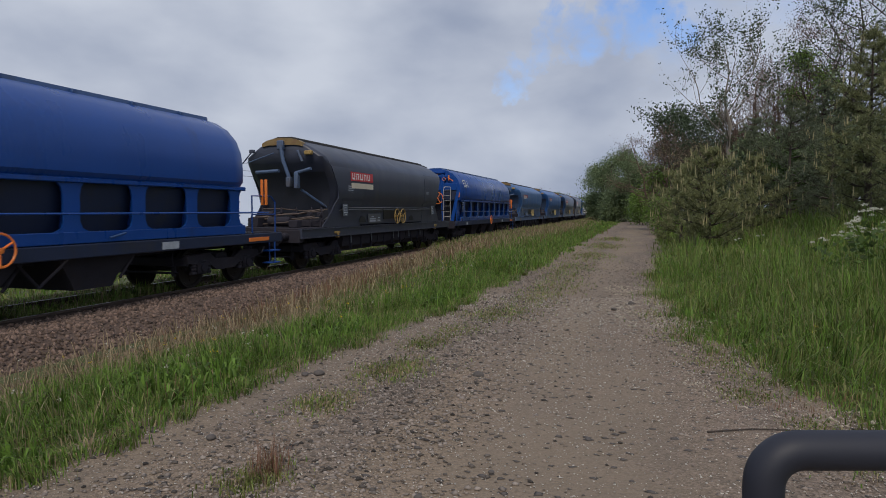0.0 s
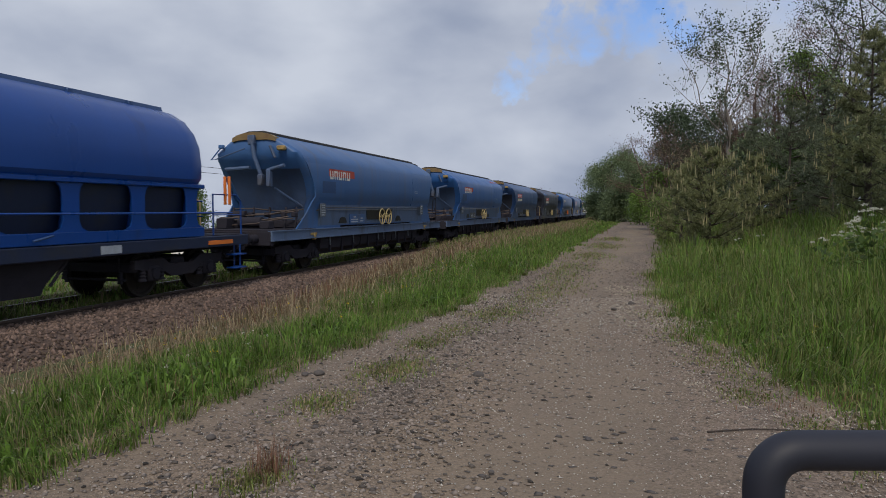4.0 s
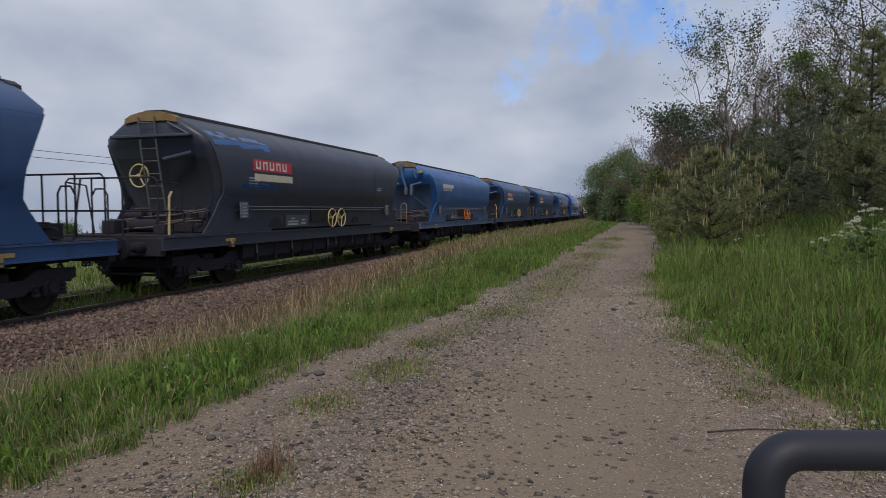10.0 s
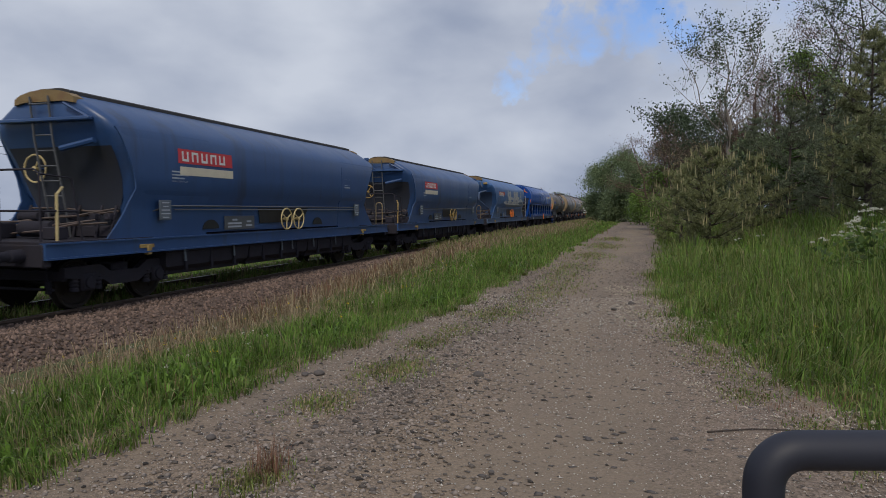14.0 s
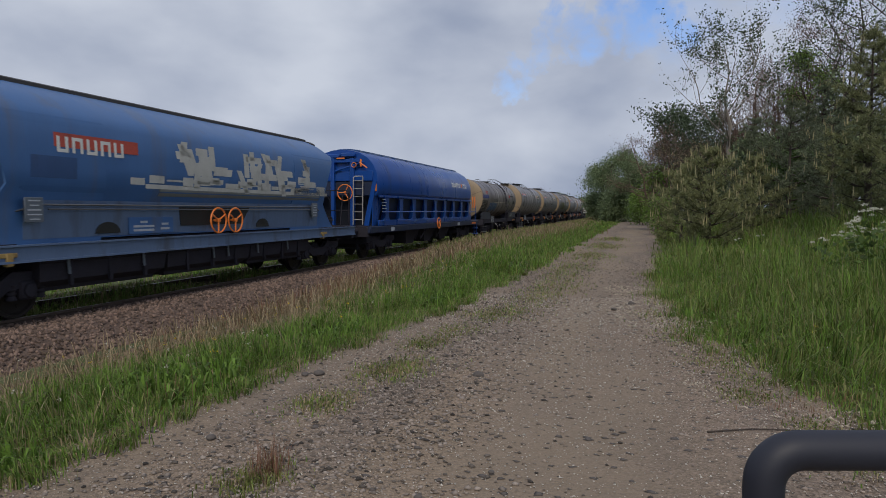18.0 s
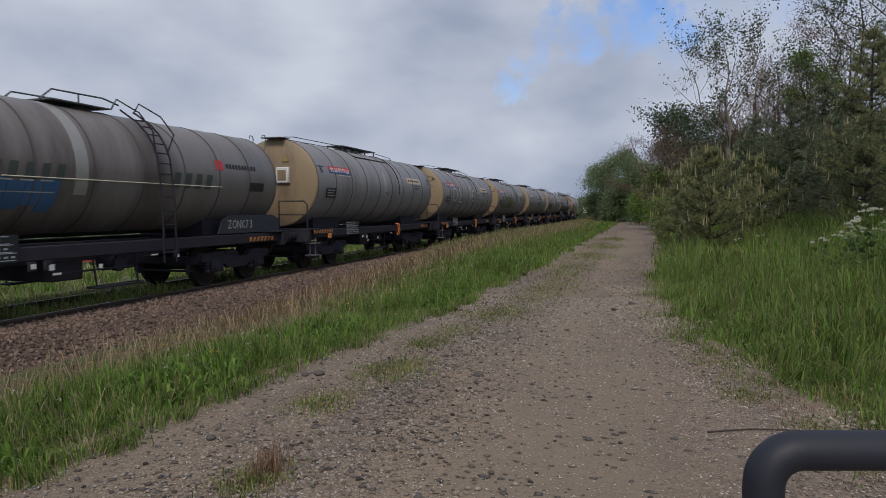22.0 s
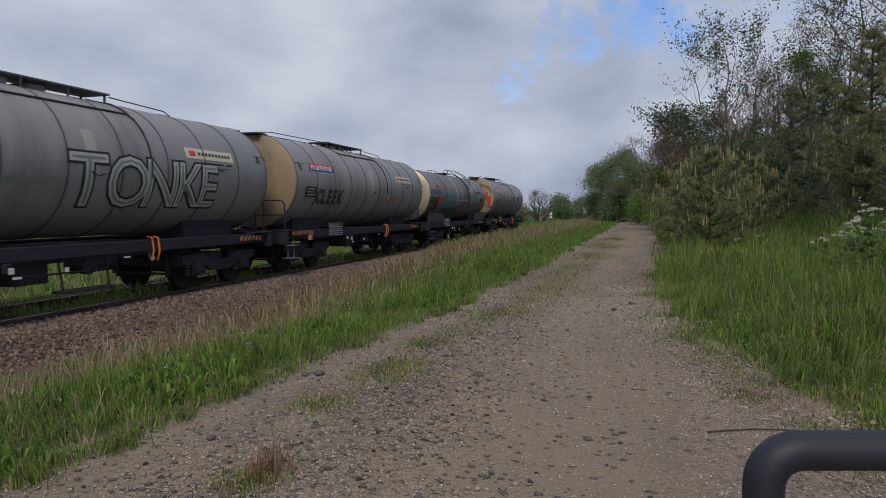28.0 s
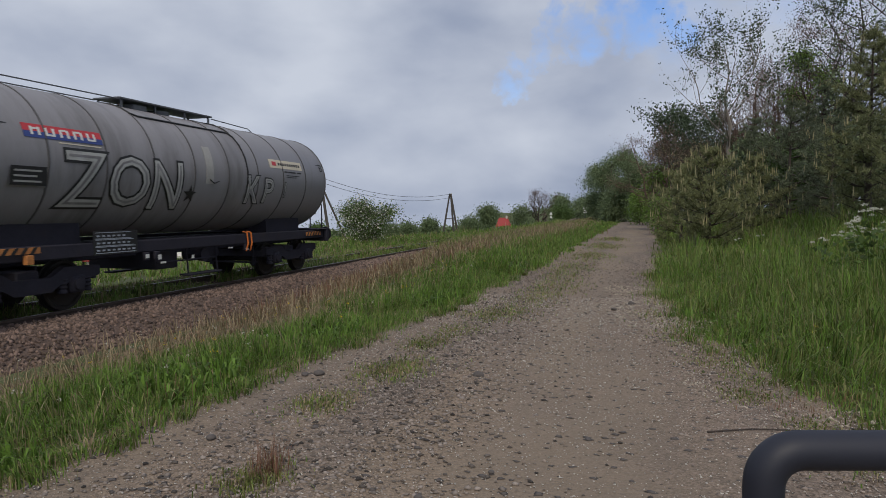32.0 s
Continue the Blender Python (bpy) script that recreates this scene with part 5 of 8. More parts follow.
        stock(("tank_table_back", kind, s), lambda g, s=s: g.box(s * 1.24 - 0.004, s * 1.24 + 0.004, -3.2, -2.1, 0.99, 1.46, 0.001), M_BLACK, car, "table_plate")

    if not slov:
        def walk_(g):
            g.box(-0.35, 0.35, -1.5, 1.6, 4.31, 4.35, 0.008)
            for y in (-1.4, -0.4, 0.6, 1.5):
                for x in (-0.3, 0.3):
                    g.box(x - 0.02, x + 0.02, y - 0.02, y + 0.02, TANK_Z + 1.38, 4.32, 0.004)
            g.lathe([(4.1, 0.02), (4.1, 0.28), (4.24, 0.28), (4.26, 0.02)], "z", 16, (0, 0.0, 0))
            g.box(-0.3, 0.3, -1.05, -0.65, 4.1, 4.26, 0.02)
        stock("tank_walk", walk_, M_GREYRAIL, car, "roof_walkway", "dark grated roof walkway")

        def rails(g):
            g.box(-0.35, 0.35, y0 + 0.08, y0 + 0.62, 4.16, 4.19, 0.006)
        stock("tank_topstep", rails, M_GREYRAIL, car, "top_step")
        for x in (-0.3, 0.32):
            stock("tank_toprail", rail_run([(0, y0 + 0.3, 4.2), (0, y0 + 0.9, 4.27), (0, -1.5, 4.30)], 0.014), M_GREYRAIL, car, "top_rail", "", pose(x, 0, 0))
            stock("tank_toprail_back", rail_run([(0, 1.6, 4.28), (0, 3.2, 4.22), (0, 3.4, 4.14)], 0.014), M_GREYRAIL, car, "top_rail", "", pose(x, 0, 0))

        def apron(g):
            for s in (1, -1):
                pts = [(s * q[0], q[1], q[2]) for q in [tank_pt(-1.75, a, 0.015) for a in (86, 76, 66, 55)] + [tank_pt(y, 52, 0.015) for y in (-1.6, -0.5, 0.6, 1.2, 1.42)] + [tank_pt(1.5, a, 0.015) for a in (46, 34, 20, 5, -8)]]
                g.tube(pts, 0.022, 6)
                g.tube([(s * q[0], q[1], q[2]) for q in [tank_pt(1.5, a, 0.015) for a in (86, 72, 60, 52)]], 0.022, 6)
        stock("tank_apron", apron, M_BLACK, car, "spill_channel", "black spill channel on the tank")

        def pale(g):
            tank_patch(g, -0.12, 0.14, -10, 26)
        stock("tank_palestrip", pale, M_PATCH, car, "pale_patch", "pale cleaned strip below the filling cap")
        stock("tank_hook", lambda g: g.tube([tank_pt(-0.02, -6, 0.03), tank_pt(0.1, -9, 0.06), tank_pt(0.28, -7, 0.05)], 0.014, 6), M_BLACK, car, "hook")

        def board(g):
            for s in (1, -1):
                z0, z1 = TANK_Z - 0.46, TANK_Z - 0.14
                g.plate([(s * 1.40, -4.95, z0), (s * 1.40, -4.3, z0), (s * 1.44, -4.3, z1), (s * 1.44, -4.95, z1)], (s, 0, 0), 0.012)
        stock("tank_board", board, M_BLACK, car, "number_board", "black number board with bars")

        def seam(g):
            tank_patch(g, y0 + 0.42, y0 + 1.0, 22.4, 23.0, 0.006, 0.004)
            tank_patch(g, y1 - 0.9, y1 - 0.45, 22.4, 23.0, 0.006, 0.004)
        stock("tank_seam", seam, M_BLACK, car, "seam_line")

        def lad(g):
            yy = y0 - 0.12
            for x in (-0.55, -0.12):
                g.tube([(x, yy, 1.25), (x, yy, 3.7), (x, yy + 0.12, 4.12), (x, yy + 0.06, 4.22), (x, yy - 0.06, 4.22), (x, yy - 0.10, 4.1)], 0.014, 6)
            for k in range(9):
                g.tube([(-0.55, yy, 1.5 + 0.28 * k), (-0.12, yy, 1.5 + 0.28 * k)], 0.010, 6)
        stock("tank_ladder", lad, M_GREYRAIL, car, "ladder", "thin metal ladder on the tank end")

        def hatch(g):
            g.box(0.12, 0.56, y0 + 0.12, y0 + 0.25, 2.72, 3.24, 0.03)
        stock("tank_hatch", hatch, M_WHITE, car, "end_sign_frame", "white square frame")
        stock("tank_hatch2", lambda g: g.box(0.20, 0.48, y0 + 0.095, y0 + 0.125, 2.82, 3.14, 0.01), M_TAN, car, "end_sign_plate")
        stock("tank_warn", lambda g: g.plate([(0.30, y0 + 0.26, 3.42), (0.50, y0 + 0.26, 3.42), (0.40, y0 + 0.26, 3.6)], (0, -1, 0), 0.03), M_YELLOW, car, "warning_triangle", "yellow warning triangle")

        def grails(g):
            yy = -h + 0.66
            for x0, x1, z in ((-1.3, -0.2, 2.2), (0.35, 1.3, 2.15)):
                g.tube([(x0, yy, 1.27), (x0, yy, z), (x1 - 0.1, yy, z), (x1, yy, z - 0.12), (x1, yy, 1.27)], 0.022, 7)
                g.tube([(x0, yy, 1.72), (x1, yy, 1.72)], 0.018, 6)
            for x in (-1.05, -0.75, -0.45):
                g.tube([(x, yy, 1.27), (x, yy, 2.2)], 0.016, 6)
        stock("tank_grails", grails, M_FRAME, car, "platform_railing")

        def back_rail(g):
            yy = h - 0.68
            for x in (-1.2, -0.8, 0.75, 1.15):
                g.tube([(x, yy, 1.27), (x, yy, 2.05)], 0.02, 6)
            g.tube([(-1.2, yy, 2.05), (-0.8, yy, 2.05)], 0.02, 6)
            g.tube([(0.75, yy, 2.05), (1.15, yy, 2.05)], 0.02, 6)
        stock("tank_backrail", back_rail, M_FRAME, car, "grab_rail")

        def hoses(g):
            for y in (1.55, 1.72):
                g.tube([(1.22, y, 1.3), (1.34, y, 1.28), (1.36, y + 0.02, 1.0), (1.3, y + 0.02, 0.8)], 0.018, 6)
        stock("tank_hoses", hoses, M_ORANGE, car, "marked_hose", "orange drain hose")

        def steps(g):
            for s in (1, -1):
                for x in (1.28, 1.46):
                    g.tube([(s * x, -h + 0.85, 1.0), (s * x, -h + 0.85, 0.45)], 0.02, 6)
                g.box(min(s * 1.2, s * 1.55), max(s * 1.2, s * 1.55), -h + 0.65, -h + 1.05, 0.46, 0.49, 0.01)
                g.box(min(s * 1.2, s * 1.55), max(s * 1.2, s * 1.55), -h + 0.65, -h + 1.05, 0.82, 0.85, 0.01)
        stock("tank_steps", steps, M_GREYRAIL, car, "step")
    else:
        def walk_(g):
            g.box(-0.45, 0.5, -0.7, 0.7, 4.19, 4.22, 0.008)
            for x in (-0.45, 0.5):
                g.tube([(x, -1.0, 4.12), (x, -0.7, 4.38), (x, 0.5, 4.40), (x, 0.9, 4.32)], 0.018, 6)
                g.tube([(x, -0.1, 4.2), (x, -0.1, 4.39)], 0.016, 6)
            g.lathe([(4.1, 0.02), (4.1, 0.3), (4.25, 0.3), (4.27, 0.02)], "z", 16, (0, 0.3, 0))
        stock("slov_walk", walk_, M_GREYRAIL, car, "roof_walkway", "dark roof walkway with rails", pose(0, 0, -0.20))

        def lad(g):
            for y in (0.95, 1.32):
                pts = [(0.5, y, 4.02)] + [tank_pt(y, a, 0.12) for a in (62, 50, 38, 26, 14, 0)] + [(1.45, y + 0.05, 1.9), (1.42, y + 0.1, 0.75)]
                g.tube(pts, 0.02, 6)
            for a in list(range(0, 62, 9)):
                g.tube([tank_pt(0.95, a, 0.12), tank_pt(1.32, a, 0.12)], 0.014, 6)
            for z in (2.45, 2.15, 1.85, 1.55, 1.25, 0.95):
                g.tube([(1.435, 0.98, z), (1.435, 1.38, z)], 0.014, 6)
            for dy in (-0.12, 0.5):
                g.tube([(0.42, 0.9 + dy, 4.0), (0.55, 0.92 + dy, 4.22), tank_pt(0.95 + dy, 50, 0.36), tank_pt(0.95 + dy, 32, 0.34), tank_pt(1.0 + dy * 0.6, 20, 0.14)], 0.016, 6)
        stock("slov_ladder", lad, M_FRAME, car, "ladder", "black side ladder with hand rails")
        stock("slov_white", lambda g: tank_patch(g, -1.0, -0.72, -22, 88), M_PALE, car, "white_band", "white band round the tank")

        def dark(g):
            tank_patch(g, -5.8, -4.4, -34, -5, 0.006)
        stock("slov_dark", dark, M_BLACK, car, "dark_panel", "dark lettered panel with faint lines")

        def lines(g):
            for k in range(6):
                tank_patch(g, -5.7, -5.2 + 0.25 * ((k * 7) % 3), -31 + 4.2 * k, -30 + 4.2 * k, 0.012, 0.004)
        stock("slov_lines", lines, M_PALE, car, "stencil_block")

        def logo(g):
            for k in range(8):
                tank_patch(g, -5.8 + 0.24 * k, -5.74 + 0.24 * k, 2, 12)
                tank_patch(g, -5.68 + 0.24 * k, -5.62 + 0.24 * k, 2, 12)
        stock("slov_logo", logo, M_NAVYMARK, car, "logo_mark", "navy block logo mark")

        def flag(g):
            for k in range(3):
                tank_patch(g, -4.75 + 0.06 * k, -4.1 + 0.06 * k, 16 + 3 * k, 18 + 3 * k)
        stock("slov_flag", flag, M_LOGORED, car, "logo_swoosh", "faded red striped mark")
        stock("slov_hatch", lambda g: g.lathe([(y0 + 0.02, 0.02), (y0 + 0.02, 0.25), (y0 + 0.10, 0.28)], "y", 20, (0, 0, TANK_Z)), M_STEEL_END, car, "end_cover", "round end cover")

        for s in (1, -1):
            for e in (-1, 1):
                stock(("slov_cheek", s, e), lambda g, s=s, e=e: g.plate([(s * 1.19, e * y, z) for y, z in ((h - 3.45, 1.27), (h - 0.75, 1.27), (h - 0.75, 1.62), (h - 1.1, 1.74), (h - 3.0, 1.74), (h - 3.3, 1.60))], (s, 0, 0), 0.045), M_GRIME_SHADE, car, "saddle_cheek", "grimy saddle side plate")
        stock("slov_roundel", lambda g: tank_patch(g, 3.02, 3.30, 9, 20), M_RED, car, "logo_roundel", "faded red logo roundel")
        stock("slov_lettering", lambda g: [tank_patch(g, 3.42 + 0.13 * k, 3.50 + 0.13 * k, 12, 17) for k in range(10)], M_BLACK, car, "logo_lettering", "dark block lettering bars")
        stock("slov_board", lambda g: tank_patch(g, 4.35, 5.0, -12, -2), M_BLACK, car, "number_board", "black number board")

        def seams(g):
            for k in range(4):
                a = radians(22 + 90 * k)
                g.tube([(r * math.cos(a), y0 + e, TANK_Z + r * math.sin(a)) for r, e in ((0.3, 0.075), (1.0, 0.135), (1.26, 0.185))], 0.009, 5)
        stock("slov_seams", seams, M_PIPE, car, "end_seam", "dark radial seam on the tank end")
        stock("slov_bar", lambda g: g.box(-0.2, 0.2, y0 - 0.01, y0 + 0.02, TANK_Z - 0.03, TANK_Z + 0.03, 0.01), M_GREYRAIL, car, "cover_bar")

        # black skin along the underside, standing in for the shade below the tank
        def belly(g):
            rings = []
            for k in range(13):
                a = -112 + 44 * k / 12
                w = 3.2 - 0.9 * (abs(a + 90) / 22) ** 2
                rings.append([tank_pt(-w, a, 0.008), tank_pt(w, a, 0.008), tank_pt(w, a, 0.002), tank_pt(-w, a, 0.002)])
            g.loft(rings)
        stock("slov_belly_shade", belly, M_BLACK, car, "black_belly", "black underside patch standing for the belly's shade")

        def rails(g):
            yy = -h + 0.66
            for x in (-0.85, -0.45):
                g.tube([(x, yy, 1.27), (x, yy, 2.1), (x + 0.3, yy, 2.1), (x + 0.3, yy, 1.27)], 0.02, 6)
        stock("slov_rails", rails, M_FRAME, car, "grab_rail")
        stock("slov_wire", lambda g: g.tube([tank_pt(-2.4, -9, 0.02), tank_pt(3.2, -9, 0.02)], 0.012, 6), M_CREAM, car, "white_line", "thin white line along the tank")
        stock("slov_steps", lambda g: [g.box(1.2, 1.5, -h + 0.75, -h + 1.1, z, z + 0.03, 0.01) for z in (0.45, 0.8)], M_GREYRAIL, car, "step")
    if extra:
        extra(car, y0, y1)
    for y in (-h + 2.45, h - 2.45):
        add_bogie(car, y)
    add_coupling(car, L)
    WAGONS.append((car, front, L, False))
    return car

# ---- markings and graffiti ----
M_DARKRED = mat("dark_red_spray_paint", (0.10, 0.025, 0.025), 0.6, 0, 0.2, 8, 40, 0.03)


def end_skin(y0, r):
    """The shallow cone of the grey tank's end."""
    return y0 + float(np.interp(r, (0.0, 0.3, 1.0, 1.36, 1.41), (0.21, 0.22, 0.28, 0.335, 0.36)))

GLYPHS = {}


def glyph(txt, grow_):
    """Outlined letters as flat triangles, cut into narrow level strips so that they bend with the skin."""
    cu = bpy.data.curves.new("letters", "FONT")
    cu.body, cu.size, cu.offset, cu.resolution_u = txt, 1.0, grow_, 3
    ob = new("letters", cu)
    dg = bpy.context.evaluated_depsgraph_get()
    me = bpy.data.meshes.new_from_object(ob.evaluated_get(dg))
    bm = bmesh.new()
    bm.from_mesh(me)
    bpy.data.objects.remove(ob)
    bpy.data.meshes.remove(me)
    bmesh.ops.triangulate(bm, faces=bm.faces)
    lo, hi = min(v.co.y for v in bm.verts), max(v.co.y for v in bm.verts)
    k = lo + 0.07
    while k < hi:
        bmesh.ops.bisect_plane(bm, geom=bm.verts[:] + bm.edges[:] + bm.faces[:], plane_co=(0, k, 0), plane_no=(0, 1, 0))
        k += 0.07
    bmesh.ops.triangulate(bm, faces=bm.faces)
    vs = [tuple(v.co) for v in bm.verts]
    bm.verts.index_update()
    fs = [tuple(v.index for v in f.verts) for f in bm.faces]
    bm.free()
    return vs, fs


for ch in "ABDEFKLMNOPSTYZ13789":
    for gr in (0.0, 0.045, 0.012, -0.028):
        GLYPHS[ch, gr] = glyph(ch, gr)


def tank_text(car, name, txt, y, a, size, material, wide=1.0, off=0.010, grow_=0.0, label=""):
    vs, fs = GLYPHS[txt, grow_]
    g = Geo()
    g.add([tank_pt(y + u * size * wide, a + math.degrees(v * size / TANK_R), off) for u, v, _ in vs], fs)
    return part(name, g, material, car, label)


def graffiti(car, txt, y, a, size, fill, line, wide=1.0, core=None):
    tank_text(car, "graffiti_outline", txt, y, a, size, line, wide, 0.012, 0.045, "black graffiti outline")
    tank_text(car, "graffiti_letters", txt, y, a, size, fill, wide, 0.016, 0.012, "painted graffiti letters")
    if core:
        tank_text(car, "graffiti_core", txt, y, a, size, core, wide, 0.020, -0.028, "inner colour of the graffiti")


def strokes(rs, y0, y1, v0, v1, n, w, draw, g):
    """Loose brush strokes inside a frame; draw(g, y0, y1, v0, v1, lean)."""
    for k in range(n):
        y, v = rs.uniform(y0, y1), rs.uniform(v0, v1)
        if rs.uniform() < 0.5:
            draw(g, y, y + rs.uniform(0.3, 0.8), v, v + w, 0.0)
        else:
            draw(g, y, y + w * 0.03 + 0.08, v, min(v1 + w, v + rs.uniform(3, 6) * w), rs.uniform(-0.6, 0.6))


def tank_marks(graf=None, end_art=None, rear="B"):
    def extra(car, y0, y1):
        stock("logo_red", lambda g: tank_patch(g, -4.65, -3.05, 19.0, 24.5), M_RED, car, "logo_band", "red logo band")
        stock("logo_navy", lambda g: tank_patch(g, -4.65, -3.05, 14.5, 19.0), M_NAVYMARK, car, "logo_band", "navy logo band")

        def blocks(g):
            for k in range(5):
                a = -4.52 + k * 0.285
                for b in (0.0, 0.14):
                    tank_patch(g, a + b, a + b + 0.05, 16.5, 22.5, 0.012)
                lo = (20.5, 16.5, 21.3, 21.3, 16.5)[k]
                tank_patch(g, a + 0.05, a + 0.14, lo, lo + 1.4, 0.012)
        stock("logo_blocks", blocks, M_WHITE, car, "logo_mark", "white block logo mark")

        def small(g):
            tank_patch(g, -4.0, -3.1, 12.2, 13.0, 0.006)
        stock("logo_small", small, M_CREAM, car, "stencil_block")
        stock("plate_pale", lambda g: tank_patch(g, 2.6, 4.3, 12.5, 22.5, 0.007), M_CREAM, car, "name_plate", "pale name plate with dark bars")

        def bars(g):
            for k in range(10):
                y = 3.02 + 0.12 * k
                tank_patch(g, y, y + 0.075, 16.0, 19.0, 0.012)
        stock("plate_bars", bars, M_BLACK, car, "plate_lines")
        stock("plate_dot", lambda g: tank_patch(g, 2.72, 2.92, 15.2, 19.8, 0.012), M_RED, car, "plate_dot", "red dot")

        def under(g):
            for y, w, a in ((3.3, 0.16, 8.2), (3.5, 0.4, 8.2), (4.0, 0.2, 8.2), (3.4, 0.7, 4.6), (3.4, 0.5, 2.6)):
                tank_patch(g, y, y + w, a, a + 1.6 if a > 8 else a + 0.7, 0.008)
        stock("plate_under", under, M_BLACK, car, "stencil_block")

        def board_bars(g):
            for k, w in enumerate((0.5, 0.42, 0.5)):
                z = TANK_Z - 0.41 + 0.09 * k
                x = 1.40 + 0.04 * (0.05 + 0.09 * k) / 0.32 + 0.014
                g.box(x - 0.002, x + 0.002, -4.9, -4.9 + w, z, z + 0.05, 0.001)
        stock("board_bars", board_bars, M_PALE, car, "number_marking", "pale bars on the number board")
        tank_text(car, "letter_mark", "B", y0 + 0.62, 14, 0.36, M_BLACK, label="black letter B")
        tank_text(car, "letter_mark", rear, y1 - 0.86, 14, 0.36, M_BLACK, label="black letter " + rear)
        if graf:
            graf(car, y0, y1)
        if end_art:
            end_art(car, y0)
    return extra


M_GRAF_WHITE = mat("white_spray_paint", (0.42, 0.42, 0.40), 0.6, 0, 0.2, 3, 30, 0.03, (0.2, 0.19, 0.18), 0.3)
M_GRAF_GREY = mat("silver_grey_spray_paint", (0.20, 0.21, 0.21), 0.5, 0.2, 0.2, 3, 30, 0.03)
M_GRAF_GREEN = mat("olive_green_spray_paint", (0.17, 0.19, 0.06), 0.6, 0, 0.2, 3, 30, 0.03)
M_GRAF_BLUE = mat("blue_spray_paint", (0.045, 0.115, 0.24), 0.55, 0, 0.2, 3, 30, 0.03)
M_GRAF_WASH = mat("dull_teal_overspray", (0.045, 0.085, 0.092), 0.65, 0, 0.3, 2.5, 25, 0.03)
M_GRAF_TURQ = mat("turquoise_spray_paint", (0.045, 0.215, 0.235), 0.55, 0, 0.2, 3, 30, 0.03)
M_GRAF_RED = mat("red_spray_paint", (0.42, 0.045, 0.03), 0.55, 0, 0.15, 3, 30, 0.03)
M_GRAF_DARK = mat("dark_spray_paint", (0.05, 0.06, 0.055), 0.6, 0, 0.2, 3, 30, 0.03)


def g_oleek_big(car, y0, y1):
    for txt, y, a, size in (("O", -3.95, -16, 1.15), ("L", -2.6, -19, 1.25), ("E", 0.22, -14, 1.0), ("E", 1.5, -16, 0.95), ("K", 2.72, -21, 1.0)):
        graffiti(car, txt, y, a, size, M_GRAF_WHITE, M_BLACK, 1.25)


def g_loek(car, y0, y1):
    for txt, y in (("L", -3.9), ("O", -2.9), ("K", -1.75), ("M", -1.0)):
        graffiti(car, txt, y, -28, 1.2, M_GRAF_GREEN, M_BLACK, 1.1)
    graffiti(car, "B", 1.1, 14, 0.95, M_GRAF_GREY, M_GRAF_DARK, 0.8)
    graffiti(car, "A", 1.9, 10, 0.95, M_GRAF_GREY, M_GRAF_DARK, 0.8)


def g_tonke(car, y0, y1):
    for txt, y, w in (("T", -0.5, 1.0), ("O", 0.35, 0.95), ("N", 1.3, 0.95), ("K", 2.25, 0.9), ("E", 3.0, 0.9)):
        graffiti(car, txt, y, -33, 1.45, M_GRAF_WHITE, M_BLACK, w, M_GRAF_GREY)

    def faint(g):
        rs = np.random.RandomState(3)
        strokes(rs, -4.1, -0.4, -20, -12, 24, 1.2, lambda gg, a, b, c, d, l: tank_patch(gg, a, min(b, a + 0.3), c, d, 0.007, 0.004, l), g)
    stock("faint_tag", faint, M_GRAF_GREY, car, "faint_tag", "faint grey scribbled tag")


def g_small(car, y0, y1):
    for k, txt in enumerate("OLEEK"):
        graffiti(car, txt, -4.2 + 0.36 * k, -27, 0.66, M_BLACK, M_GRAF_DARK, 0.8, M_GRAF_GREY if k == 0 else None)
    stock("red_tag", lambda g: strokes(np.random.RandomState(8), 1.9, 2.7, -22, -12, 9, 1.3, lambda gg, a, b, c, d, l: tank_patch(gg, a, min(b, a + 0.25), c, d, 0.007, 0.004, l), g), M_GRAF_RED, car, "faint_tag", "small red scribbled tag")


def g_zon(car, y0, y1):
    for txt, y, a, size, w in (("Z", -3.95, -34, 1.5, 0.95), ("O", -2.95, -32, 1.4, 0.95), ("N", -1.85, -35, 1.5, 0.85), ("K", 1.45, -28, 1.05, 0.9), ("P", 2.25, -27, 0.95, 0.95), ("1", 3.2, -20, 0.6, 0.9)):
        graffiti(car, txt, y, a, size, M_GRAF_WHITE, M_BLACK, w, PAINT["tank"])
    star = [(0.22 * (1 if k % 2 == 0 else 0.4) * math.sin(math.pi * k / 5), 0.22 * (1 if k % 2 == 0 else 0.4) * math.cos(math.pi * k / 5)) for k in range(10)]
    g = Geo()
    g.add([tank_pt(-0.62 + u, -21 + math.degrees(v / TANK_R), 0.016) for u, v in star], [tuple(range(10))])
    part("graffiti_star", g, M_BLACK, car, "black graffiti star")


def end_scribble(seed, material, cx, cz, w, h, n):
    def draw(car, y0):
        rs = np.random.RandomState(seed)
        g = Geo()
        for k in range(n):
            x, z = cx + rs.uniform(-w, w), cz + rs.uniform(-h, h)
            pts = [(x, z)]
            for m in range(3):
                x, z = x + rs.normal(0, 0.09), z + rs.normal(0, 0.09)
                pts.append((x, z))
            g.tube([(px, end_skin(y0, math.hypot(px, pz - TANK_Z)) - 0.004, pz) for px, pz in pts], 0.014, 5)
        part("scribbled_tag", g, material, car, "scribbled graffiti tag on the tank end")
    return draw


